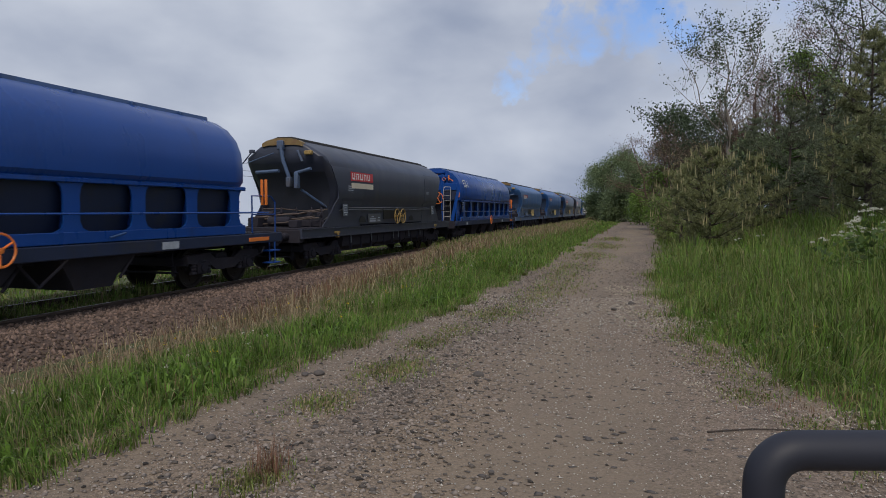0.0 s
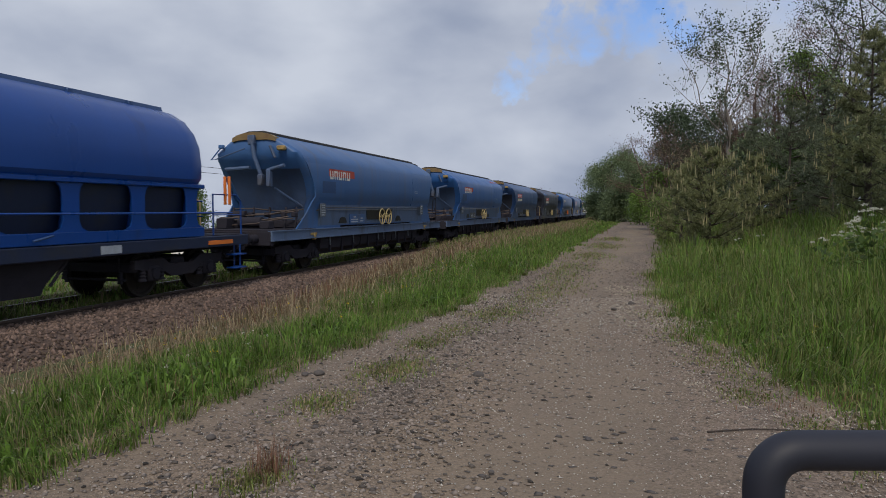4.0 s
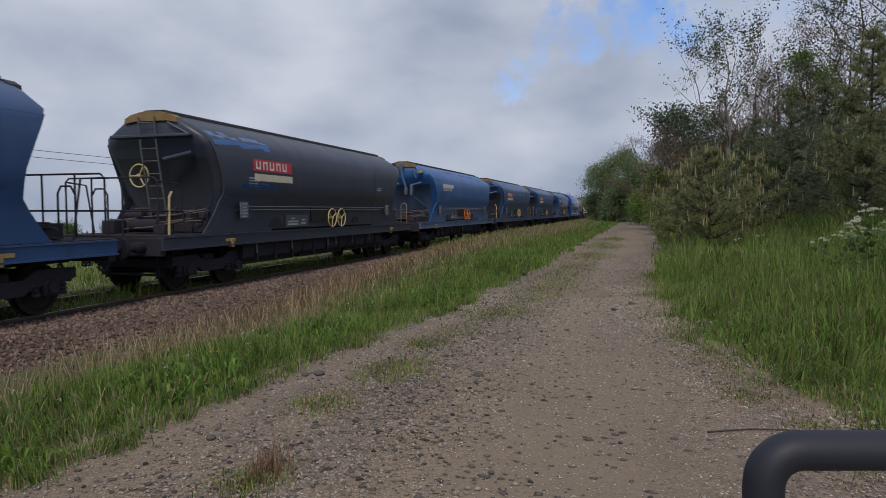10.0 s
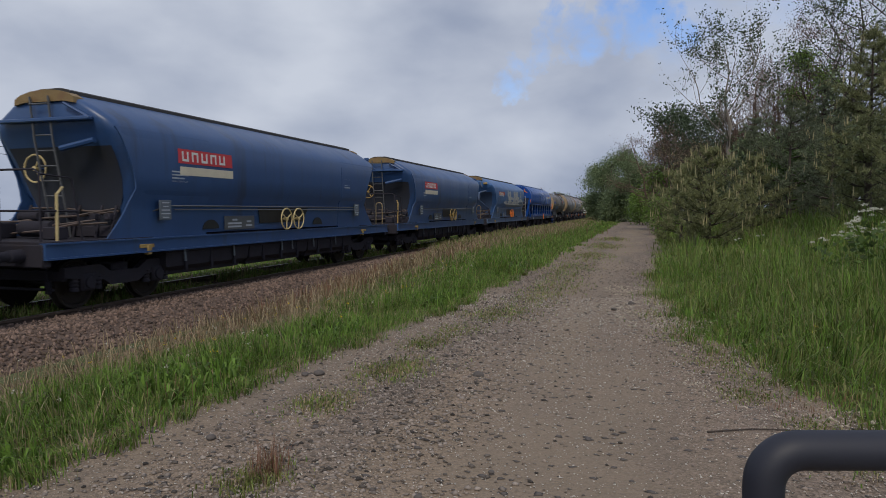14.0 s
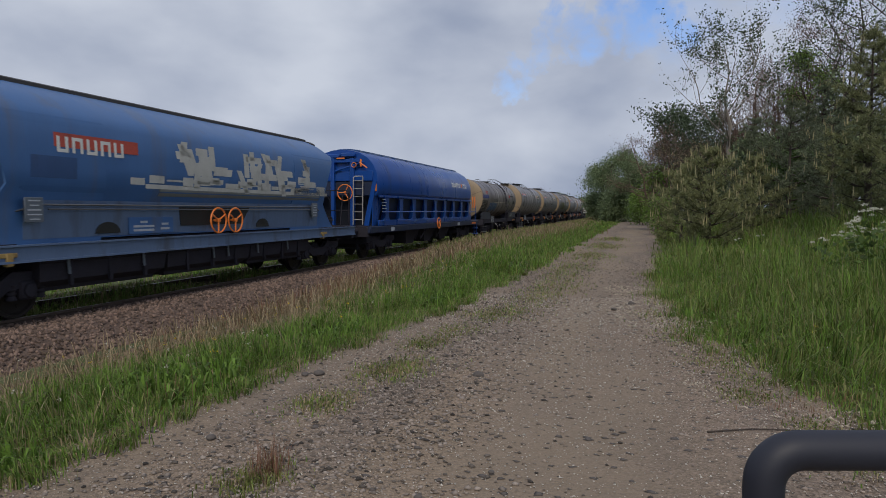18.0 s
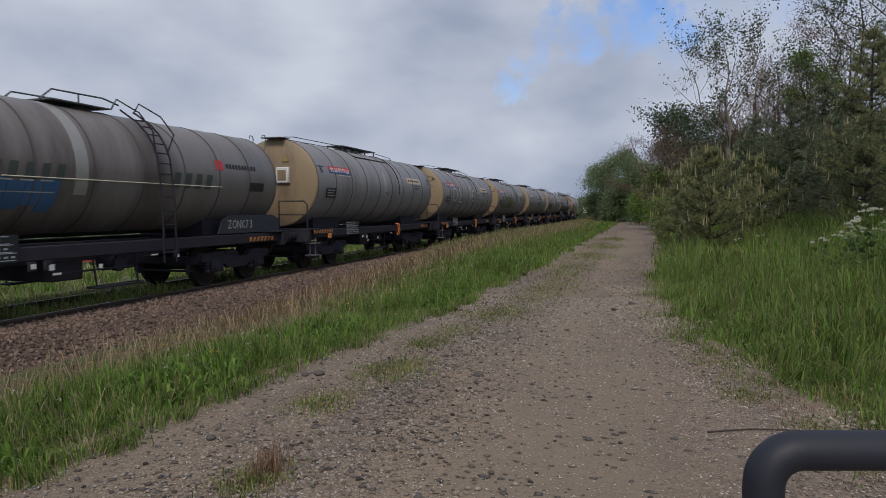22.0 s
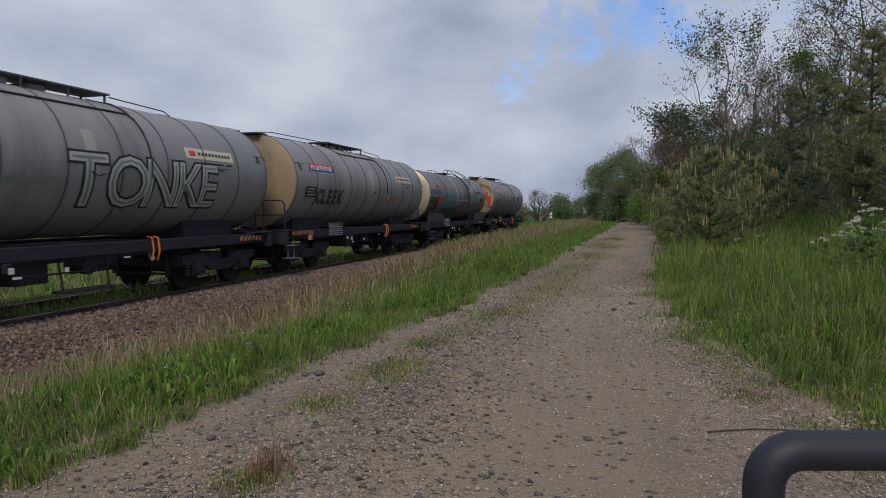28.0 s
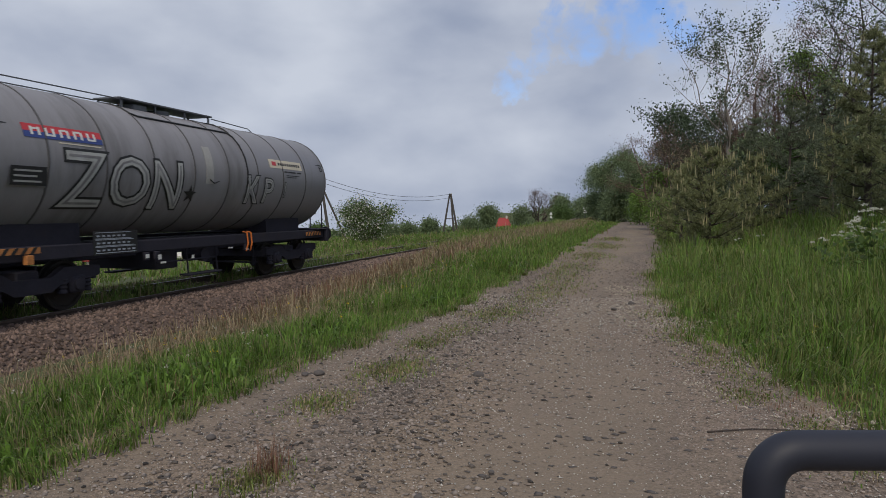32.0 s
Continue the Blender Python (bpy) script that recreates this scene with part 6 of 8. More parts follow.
def end_red(car, y0):
    """Red bubble shapes with white outlines and dark red spots on the tank end."""
    def spray(cx, cz, rx, rz, tilt, off, seed):
        g = Geo()
        n, m, rings = 24, 4, []
        for i in range(m + 1):
            ring = []
            for k in range(n):
                a = 2 * math.pi * k / n
                q = (i / m + 0.001) * (1 + 0.10 * math.sin(3 * a + seed) + 0.07 * math.sin(5 * a + 2 * seed))
                u, v = q * rx * math.cos(a), q * rz * math.sin(a)
                x, z = cx + u * math.cos(tilt) - v * math.sin(tilt), cz + u * math.sin(tilt) + v * math.cos(tilt)
                ring.append((x, end_skin(y0, math.hypot(x, z - TANK_Z)) - off, z))
            rings.append(ring)
        return g.loft(rings, cap0=False, cap1=False)
    for i, (cx, cz, rx, rz, tilt) in enumerate(((0.20, 3.12, 0.15, 0.33, 0.25), (0.36, 2.90, 0.26, 0.12, 0.0), (0.60, 3.02, 0.09, 0.20, 0.1), (0.62, 3.30, 0.09, 0.08, 0.0), (0.88, 2.86, 0.17, 0.33, -0.2), (1.10, 2.55, 0.16, 0.36, -0.1))):
        part("bubble_outline", spray(cx, cz, rx + 0.05, rz + 0.05, tilt, 0.008, i), M_GRAF_WHITE, car, "white sprayed outline")
        part("bubble", spray(cx, cz, rx, rz, tilt, 0.014, i), M_GRAF_RED, car, "red sprayed bubble shape")
    for i in range(10):
        a = radians(20 + 15 * i)
        x, z = 0.58 + 0.66 * math.cos(a), 3.02 + 0.62 * math.sin(a)
        if math.hypot(x, z - TANK_Z) < 1.3:
            part("spray_spot", spray(x, z, 0.05 + 0.02 * (i % 3), 0.05, 0.3 * i, 0.007, i), M_DARKRED, car, "dark red sprayed spot")


def flat_text(car, txt, y, z, size, x, material, label):
    for i, ch in enumerate(txt):
        vs, fs = GLYPHS[ch, 0.0]
        g = Geo()
        g.add([(x, y + i * size * 0.62 + u * size * 0.8, z + v * size) for u, v, _ in vs], fs)
        part("scrawled_letter", g, material, car, label)


def slov_blue(car, y0, y1):
    flat_text(car, "ZONK73", 3.5, 1.40, 0.30, 1.243, M_GRAF_WHITE, "white scrawled letter")
    def body(g):
        for k in range(7):
            y = -3.65 + 0.33 * k
            tank_patch(g, y, y + 0.31, -38 + (k % 3) * 3, -12 + (k * 5 % 4), 0.010, 0.005, 0.1)
    stock("slov_graf", body, M_GRAF_BLUE, car, "graffiti_letters", "blue graffiti letters")

    def top(g):
        for k in range(6):
            tank_patch(g, -3.6 + 0.38 * k, -3.35 + 0.38 * k, -12, -10.8, 0.014, 0.004)
        tank_patch(g, -3.6, -1.4, -21, -20.2, 0.014, 0.004)
    stock("slov_graf_top", top, M_GRAF_WHITE, car, "graffiti_highlight", "white graffiti edge")

    def dark(g):
        for k in range(5):
            tank_patch(g, -2.6 + 0.3 * k, -2.45 + 0.3 * k, -9, 2, 0.009, 0.004, 0.2)
        for k in range(4):
            tank_patch(g, 1.5 + 0.36 * k, 1.7 + 0.36 * k, -12, 3, 0.009, 0.004, 0.2)
    stock("slov_graf_dark", dark, M_GRAF_DARK, car, "faint_tag", "dark faded graffiti")


def slov_turq(car, y0, y1):
    for txt, y, a, wide in (("S", -3.70, -27, 1.15), ("O", -2.93, -27, 0.72), ("D", -2.27, -27, 0.78), ("S", -1.62, -27, 1.0), ("8", -0.72, -25, 1.15), ("F", 1.55, -25, 1.15), ("Y", 2.25, -25, 1.1), ("A", 3.0, -25, 1.1)):
        tank_text(car, "graffiti_letters", txt, y, a, 1.15, M_GRAF_TURQ, wide, 0.014, 0.045, "bold turquoise graffiti letters")
    def wash(g):
        tank_patch(g, -3.55, -0.25, -50, -30, 0.009, 0.004, 0.1)
    stock("slov_wash", wash, M_GRAF_WASH, car, "graffiti_overspray", "dull teal overspray below the letters")
    stock("slov_red", lambda g: strokes(np.random.RandomState(2), -4.3, -3.7, -24, -6, 9, 3.0, lambda gg, a, b, c, d, l: tank_patch(gg, a, min(b, a + 0.4), c, d, 0.007, 0.004, l), g), M_GRAF_RED, car, "faint_tag", "red faded paint")


def hop_white_graf(car):
    def draw(g):
        rs = np.random.RandomState(12)
        f = lambda gg, a, b, c, d, l: hop_patch(gg, a, b, c, d, 0.006, 0.004, 1, l)
        for cx in (-1.2, -0.7, 0.9, 1.7, 2.6, 3.7):
            for k in range(7):
                z = rs.uniform(2.45, 3.15)
                y = cx + rs.uniform(-0.3, 0.45)
                if k % 2:
                    f(g, y, y + rs.uniform(0.4, 0.85), z, z + 0.17, rs.uniform(-0.3, 0.3))
                else:
                    f(g, y, y + 0.2, z - 0.2, min(3.38, z + rs.uniform(0.25, 0.55)), rs.uniform(-0.7, 0.7))
        f(g, -2.4, 5.4, 2.31, 2.40, 0)
        for k in range(16):
            y = -2.8 + 0.5 * k
            f(g, y, y + rs.uniform(0.3, 0.6), 2.38 + 0.05 * (k % 3), 2.52 + 0.07 * (k % 2), 0)
    stock("hop_graf", draw, M_GRAF_WHITE, car, "graffiti", "white and grey sprayed graffiti")
    stock("hop_graf_low", lambda g: hop_patch(g, -2.0, 4.9, 2.16, 2.33, 0.005, 0.004, 1), M_GRAF_GREY, car, "painted_strip", "grey painted strip")


def hop_red_edge(car):
    def draw(g):
        rs = np.random.RandomState(15)
        for k in range(26):
            y, z = rs.uniform(3.3, 6.0), rs.uniform(3.74, 3.92)
            hop_patch(g, y, y + rs.uniform(0.08, 0.38), z, z + rs.uniform(0.015, 0.05), 0.006, 0.004, 1)
    stock("hop_rededge", draw, M_LOGORED, car, "red_stain", "red primer stain under the roof edge")


def hop_blue_bare(car):
    def draw(g):
        rs = np.random.RandomState(6)
        for k in range(9):
            y, z = -6.0 + 0.26 * k, 3.45 + 0.02 * (k % 4)
            hop_patch(g, y, y + 0.28, z, z + rs.uniform(0.18, 0.36), 0.006, 0.004, 1)
        for k in range(5):
            hop_patch(g, -5.0 + 0.3 * k, -4.68 + 0.3 * k, 2.42, 2.55 + 0.03 * (k % 2), 0.006, 0.004, 1)
    stock("hop_bluebare", draw, PAINT["blue"], car, "bare_blue_patch", "bright blue patch in the soot")


def hop_rust(car):
    def draw(g):
        for y, w in ((-3.0, 0.3), (-2.2, 0.7), (-0.9, 0.2), (0.1, 1.1), (1.7, 0.4), (2.6, 0.9)):
            hop_patch(g, y, y + w, 3.90 - 0.02 * w, 3.93, 0.005, 0.004, 1)
    stock("hop_rustedge", draw, M_RAILSIDE, car, "rust_stain", "rust stain under the roof edge")


def white_outline(car, e0, e1):
    """White outlined emblem drawn with strokes, no letters."""
    y = -6.75
    def draw(g):
        for a, b, c, d, l in ((0.0, 0.07, 3.22, 3.58, -0.1), (0.0, 0.55, 3.56, 3.62, 0), (0.03, 0.30, 3.20, 3.26, 0), (0.28, 0.34, 3.20, 3.45, -0.1), (0.30, 0.55, 3.42, 3.47, 0), (0.52, 0.58, 3.3, 3.60, -0.1),
                              (0.40, 0.46, 3.18, 3.34, 0.5), (0.58, 0.64, 3.18, 3.5, -0.4), (0.80, 0.86, 3.18, 3.6, 0.45)):
            round_patch(g, y + a, y + b, c, d, 1, 0.006, 0.004, l)
    stock("rnd_emblem", draw, M_WHITE, car, "emblem", "white outlined emblem")


def white_blocks(car, e0, e1):
    def draw(g):
        y = 2.45
        for k in range(6):
            yy = y + k * 0.44 + (0.44 if k > 3 else 0)
            round_patch(g, yy, yy + 0.09, 3.12, 3.36)
            round_patch(g, yy + 0.22, yy + 0.31, 3.12, 3.36)
            round_patch(g, yy + 0.09, yy + 0.22, 3.12 if k % 2 else 3.27, 3.2 if k % 2 else 3.36)
    stock("rnd_blocks", draw, M_WHITE, car, "lettering_mark", "white block lettering mark")
    stock("rnd_dot", lambda g: round_patch(g, 4.25, 4.5, 3.16, 3.34), M_ORANGE, car, "lettering_dot", "orange dot in the lettering")


def no_mark(car, e0, e1):
    pass


round_hopper(-2.65, "royal blue round-topped hopper wagon with orange levers", no_mark)
hopper_wagon(15.15, "sooty", "soot-blackened hopper wagon with a red logo band", wheel=M_YELLOW, rear=(0.85, 0.22))
round_hopper(31.75, "royal blue round-topped hopper wagon with a white outline mark", white_outline)
hopper_wagon(49.55, "slate", "faded blue-grey hopper wagon with orange block letters", logo="red")
hopper_wagon(66.15, "blue", "blue hopper wagon with a faded orange logo and red-stained roof edge", logo="red", mark=hop_red_edge)
hopper_wagon(82.75, "navy", "dark blue hopper wagon with a red and cream logo")
hopper_wagon(99.35, "sooty", "sooty grey hopper wagon with bare blue patches", reverse=True, mark=hop_blue_bare)
hopper_wagon(115.95, "blue", "bright blue hopper wagon with a worn white logo", logo="white", wheel=M_ORANGE, mark=hop_rust)
hopper_wagon(132.55, "navy", "dark blue hopper wagon with a red and cream logo", reverse=True)
hopper_wagon(149.10, "navy", "dark blue hopper wagon with tan hand wheels", reverse=True, wheel=M_YELLOW)
hopper_wagon(165.50, "slate", "faded blue hopper wagon with white graffiti", logo="red", wheel=M_ORANGE, mark=hop_white_graf, rear=(0.85, 0.25))
round_hopper(182.05, "royal blue round-topped hopper wagon with white lettering", white_blocks)
tank_wagon(200.3, "brown-grey tank wagon with blue graffiti", "slov", M_TAN, 13.2, slov_blue)
tank_wagon(213.6, "weathered grey tank wagon with a red and navy logo", extra=tank_marks())
tank_wagon(226.9, "grey tank wagon with white and black graffiti letters", extra=tank_marks(g_oleek_big, end_art=end_scribble(4, M_BLACK, 0.55, 3.42, 0.42, 0.22, 13)))
tank_wagon(240.2, "grey tank wagon with yellow-green graffiti", extra=tank_marks(g_loek, end_art=end_scribble(5, M_BLACK, 0.75, 3.1, 0.3, 0.5, 13)))
tank_wagon(253.5, "grey tank wagon with white outlined graffiti", extra=tank_marks(g_tonke, rear="A"))
tank_wagon(266.3, "grey tank wagon with small black graffiti", extra=tank_marks(g_small))
tank_wagon(279.45, "brown-grey tank wagon with turquoise graffiti and a bare metal end", "slov", M_STEEL_END, 13.1, slov_turq)
tank_wagon(292.75, "grey tank wagon with white outlined graffiti and a red painted end", L=13.5, extra=tank_marks(g_zon, end_art=end_red))

# ---- trees and shrubs ----
def place(px, depth):
    """Plan position for a bearing (as a column of a 1568-wide view) and a depth along the view."""
    b = radians(TURN)
    u = (px - 784) / FOCAL
    depth = depth * DEPTH_K
    return (-math.sin(b) + math.cos(b) * u) * depth, (math.cos(b) + math.sin(b) * u) * depth


def leaf_cloud(pts, size, rs, droop=0.3, aspect=0.55):
    """Rhombic leaves at points, each turned at random and slightly folded."""
    n = len(pts)
    a = rs.uniform(0, 2 * np.pi, n)
    tilt = rs.normal(0, 0.7, n) - droop
    d = np.stack([np.cos(a) * np.cos(tilt), np.sin(a) * np.cos(tilt), np.sin(tilt)], 1)
    r = rs.normal(0, 1, (n, 3))
    s = np.cross(d, r)
    s /= np.linalg.norm(s, axis=1, keepdims=True) + 1e-9
    L = size * rs.uniform(0.6, 1.4, (n, 1))
    v = np.stack([pts, pts + d * L * 0.5 + s * L * aspect * 0.5, pts + d * L, pts + d * L * 0.5 - s * L * aspect * 0.5], 1).reshape(-1, 3)
    f = np.arange(n * 4).reshape(n, 4)
    return v, f


def grow(g, rs, p, d, length, r, level, levels, tips, bend=0.25, split=(4, 6), rise=0.15, spread=0.75):
    """A limb that bends and forks; the ends of its twigs go into tips."""
    n = 5 if level < 2 else 3
    pts = [p.copy()]
    q, dd = p.copy(), d.copy()
    for k in range(n):
        dd = (dd + Vector(rs.normal(0, bend, 3)) * 0.5 + Vector((0, 0, rise * 0.3))).normalized()
        q = q + dd * (length / n)
        pts.append(q.copy())
    g.tube(pts, r, (7, 5, 4, 3)[min(level, 3)], r * 0.35, caps=False)
    if level >= levels:
        tips.extend(pts[1:])
        return
    if level >= 1:
        tips.append(pts[-1])
    for k in range(rs.randint(split[0], split[1] + 1)):
        t = rs.uniform(0.3, 1.0)
        i = min(n - 1, int(t * n))
        base = pts[i].lerp(pts[i + 1], t * n - i)
        axis = (pts[i + 1] - pts[i]).normalized()
        side = Vector(rs.normal(0, 1, 3))
        side = (side - axis * side.dot(axis)).normalized()
        nd = (axis * (1 - spread * 0.5) + side * spread + Vector((0, 0, rise))).normalized()
        grow(g, rs, base, nd, length * rs.uniform(0.42, 0.66), max(0.006, r * (1 - 0.55 * t) * 0.55), level + 1, levels, tips, bend, split, rise, spread)


def broadleaf(px, depth, top, label, seed, leaf, bark, n_leaves, leaf_size, name="tree", crown_from=0.3, levels=3, limbs=9, reach=0.42,
              clump=0.35, category="tree", lean=(0, 0), trunk_r=None, rise=0.2, split=(4, 6), stems=1, base=None):
    x, y = place(px, depth)
    z = height(x, y) - 0.05 if base is None else base
    H = max(0.9, 1.4 + (372.6 - top) / FOCAL * depth * DEPTH_K - z)
    rs = np.random.RandomState(seed)
    ob = thing(name, label, category, at=pose(x, y, z))
    g, tips = Geo(), []
    for st in range(stems):
        o = Vector((rs.normal(0, 0.25), rs.normal(0, 0.25), 0)) * (st > 0)
        pts = [o]
        for k in range(1, 8):
            t = k / 7
            pts.append(Vector((o.x + lean[0] * t * t + rs.normal(0, 0.03 * H * 0.4) + o.x * 3 * t, o.y + lean[1] * t * t + rs.normal(0, 0.03 * H * 0.4) + o.y * 3 * t, H * 0.86 * t)))
        r0 = trunk_r or H * 0.013
        g.tube(pts, r0, 8, r0 * 0.12)
        for k in range(limbs):
            t = crown_from + (0.98 - crown_from) * (k + rs.uniform(0, 1)) / limbs
            i = min(6, int(t * 7))
            b = pts[i].lerp(pts[i + 1], t * 7 - i)
            a = rs.uniform(0, 2 * np.pi)
            up = rs.uniform(0.15, 0.9)
            L = H * reach * (1.05 - 0.65 * abs(t - 0.45) / 0.55) * rs.uniform(0.7, 1.1)
            grow(g, rs, b, Vector((math.cos(a), math.sin(a), up)).normalized(), L, r0 * (1.05 - t) * 0.5 + 0.01, 1, levels, tips, rise=rise, split=split)
    part("trunk", g, bark, ob, "", 60)
    tp = np.array([tuple(q) for q in tips])
    pick = tp[rs.randint(0, len(tp), n_leaves)] + rs.normal(0, clump, (n_leaves, 3)) * np.array([1, 1, 0.8])
    pick[:, 2] = np.maximum(pick[:, 2], 0.05)
    v, f = leaf_cloud(pick, leaf_size, rs)
    cr = new("crown", raw_mesh("crown", v, f, leaf))
    cr.parent = ob
    return ob


def pine(px, depth, top, width, label, seed, needles, candles=True, name="pine_tree", bare=0.02, dens=1.0, base=None, shoots=0):
    """Young pine: whorls of upturned branches set with tufts of needles and upright pale shoots."""
    x, y = place(px, depth)
    z = height(x, y) - 0.04 if base is None else base
    H = max(0.9, 1.4 + (372.6 - top) / FOCAL * depth * DEPTH_K - z)
    W = width / FOCAL * depth * DEPTH_K / 2
    rs = np.random.RandomState(seed)
    ob = thing(name, label, "pine", at=pose(x, y, z))
    g = Geo()
    tr = [Vector((rs.normal(0, 0.03), rs.normal(0, 0.03), H * k / 8)) for k in range(9)]
    tr[0] = Vector((0, 0, -0.05))
    g.tube(tr, 0.022 * H, 8, 0.006)
    tufts, ends = [], []
    n_whorl = max(6, int(H / 0.34))
    for k in range(n_whorl):
        t = bare + (0.97 - bare) * k / (n_whorl - 1)
        i = min(7, int(t * 8))
        b = tr[i].lerp(tr[i + 1], t * 8 - i)
        reach = W * (1 - t) ** 0.62 * rs.uniform(0.8, 1.15) + 0.12
        if t < 0.15:
            reach *= 0.8
        for q in range(rs.randint(6, 9)):
            a = rs.uniform(0, 2 * np.pi)
            R = reach * rs.uniform(0.6, 1.15)
            pts = [b]
            for m in range(1, 5):
                u = m / 4
                pts.append(b + Vector((math.cos(a) * R * u, math.sin(a) * R * u, R * (0.10 * u + 0.35 * u * u) + rs.normal(0, 0.03))))
            g.tube(pts, 0.012 + 0.006 * R, 4, 0.004, caps=False)
            for m in range(int(7 + R * 9)):
                u = rs.uniform(0.2, 1.0) ** 0.8 * 4
                j = min(3, int(u))
                c = pts[j].lerp(pts[j + 1], u - j)
                tufts.append((c.x + rs.normal(0, 0.06 + 0.04 * R), c.y + rs.normal(0, 0.06 + 0.04 * R), c.z + rs.normal(0.04, 0.06)))
            ends.append(pts[-1])
    part("trunk", g, M_BARKDARK, ob, "", 60)
    tufts = np.array(tufts)
    per = int(22 * dens)
    c = np.repeat(tufts, per, 0)
    n = len(c)
    d = rs.normal(0, 1, (n, 3)) + np.array([0, 0, 0.8])
    d /= np.linalg.norm(d, axis=1, keepdims=True)
    s = np.cross(d, rs.normal(0, 1, (n, 3)))
    s /= np.linalg.norm(s, axis=1, keepdims=True) + 1e-9
    L = rs.uniform(0.07, 0.16, (n, 1))
    v = np.stack([c + s * 0.009, c - s * 0.009, c + d * L], 1).reshape(-1, 3)
    nd = new("needles", raw_mesh("needles", v, np.arange(n * 3).reshape(n, 3), needles))
    nd.parent = ob
    if candles:
        cg = Geo()
        for e in ends:
            for m in range(rs.randint(shoots, 2 + 2 * shoots)):
                o = e + Vector((rs.normal(0, 0.08), rs.normal(0, 0.08), rs.normal(0, 0.05)))
                cg.tube([o, o + Vector((rs.normal(0, 0.02), rs.normal(0, 0.02), rs.uniform(0.12, 0.34)))], 0.017, 4, 0.006)
        tagged(part("spring_growth", cg, M_CANDLE, ob, "pale upright spring shoots"), kind="stuff")
    return ob


pine(1255, 20, 272, 215, "young olive-green pine bush with pale upright shoots", 11, M_NEEDLEY, shoots=1, dens=1.7)
pine(1205, 25, 300, 120, "small pine bush with pale shoots", 12, M_NEEDLEY, shoots=1, dens=1.5)
pine(1330, 23, 285, 150, "young pine with pale upright shoots", 13, M_NEEDLEY, shoots=1, dens=1.5)
pine(1395, 26, 185, 210, "dark green pine at the edge of the wood", 14, M_NEEDLE, dens=1.2)
pine(1470, 21, 215, 190, "dark pine among broadleaf trees", 15, M_NEEDLE, dens=1.1)
pine(1535, 17, 62, 180, "tall dark olive pine at the edge of the wood", 16, M_NEEDLEY, dens=1.2)
pine(1625, 15, 10, 250, "tall dark olive pine at the edge of the wood", 17, M_NEEDLEY)
pine(1330, 30, 215, 150, "dark pine in the wood edge", 18, M_NEEDLE)
pine(1450, 30, 150, 200, "dark pine in the wood edge", 19, M_NEEDLE)
broadleaf(1288, 34, 38, "tall slender tree with a pale trunk and sparse dark spring leaves", 21, M_LEAFDEEP, M_PALEBARK, 3800, 0.135, crown_from=0.40, levels=3, limbs=10, reach=0.40, clump=0.15, lean=(-0.5, 0), rise=0.4)
for px, d, tp, sd, rc in ((1330, 37, 92, 81, 0.34), (1362, 40, 120, 82, 0.36), (1398, 37, 110, 83, 0.34), (1300, 36, 170, 84, 0.40), (1445, 38, 70, 85, 0.34)):
    broadleaf(px, d, tp, "bare tree with a haze of red-brown twigs and buds", sd, M_BUD, M_TWIG, 3400, 0.065, crown_from=0.18, levels=3, limbs=14, reach=rc, clump=0.20, rise=0.45, split=(5, 7))
broadleaf(1180, 41, 222, "brown leafless shrub before dark trees", 86, M_BUD, M_TWIG, 5200, 0.075, "shrub", crown_from=0.1, limbs=14, reach=0.36, clump=0.22, category="shrub", stems=3)
broadleaf(1370, 38, 75, "half-bare tree with thin twigs", 22, M_LEAFDARK, M_BARK, 900, 0.12, crown_from=0.3, limbs=11, reach=0.36, clump=0.2, rise=0.3)
broadleaf(1425, 35, 78, "light green broadleaf tree", 23, M_LEAFLIGHT, M_BARK, 5600, 0.14, crown_from=0.66, limbs=8, reach=0.24, clump=0.26)
broadleaf(1510, 26, -60, "tall half-bare tree with sparse leaves", 24, M_LEAFDEEP, M_BARKDARK, 4200, 0.11, crown_from=0.35, limbs=14, reach=0.36, clump=0.22, rise=0.3)
broadleaf(1465, 33, 5, "tall half-bare tree in the wood edge", 25, M_BUD, M_BARKDARK, 4000, 0.08, crown_from=0.35, limbs=12, reach=0.34, clump=0.2, rise=0.3)
broadleaf(1590, 24, -120, "tall tree with dark leaves", 26, M_LEAFDARK, M_BARKDARK, 3000, 0.14, crown_from=0.3, limbs=12, reach=0.36, clump=0.3)
broadleaf(1212, 48, 185, "dense dark green broadleaf tree", 27, M_LEAFDEEP, M_BARK, 15000, 0.18, crown_from=0.15, limbs=14, reach=0.40, clump=0.42)
broadleaf(1250, 44, 205, "dark green broadleaf tree", 28, M_LEAFDEEP, M_BARK, 9000, 0.17, crown_from=0.15, limbs=12, reach=0.34, clump=0.4)
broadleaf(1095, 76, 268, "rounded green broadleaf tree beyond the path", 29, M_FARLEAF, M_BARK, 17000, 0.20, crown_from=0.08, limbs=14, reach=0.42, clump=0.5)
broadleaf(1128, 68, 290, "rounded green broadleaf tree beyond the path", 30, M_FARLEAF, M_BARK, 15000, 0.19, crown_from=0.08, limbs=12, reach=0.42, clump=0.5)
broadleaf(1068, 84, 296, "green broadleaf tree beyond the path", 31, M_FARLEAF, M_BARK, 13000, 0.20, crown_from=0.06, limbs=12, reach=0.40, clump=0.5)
broadleaf(1215, 39, 250, "brownish bare shrub in the wood edge", 32, M_DRY, M_BARKDARK, 1500, 0.10, "shrub", crown_from=0.1, limbs=12, reach=0.34, clump=0.2, category="shrub", stems=3)
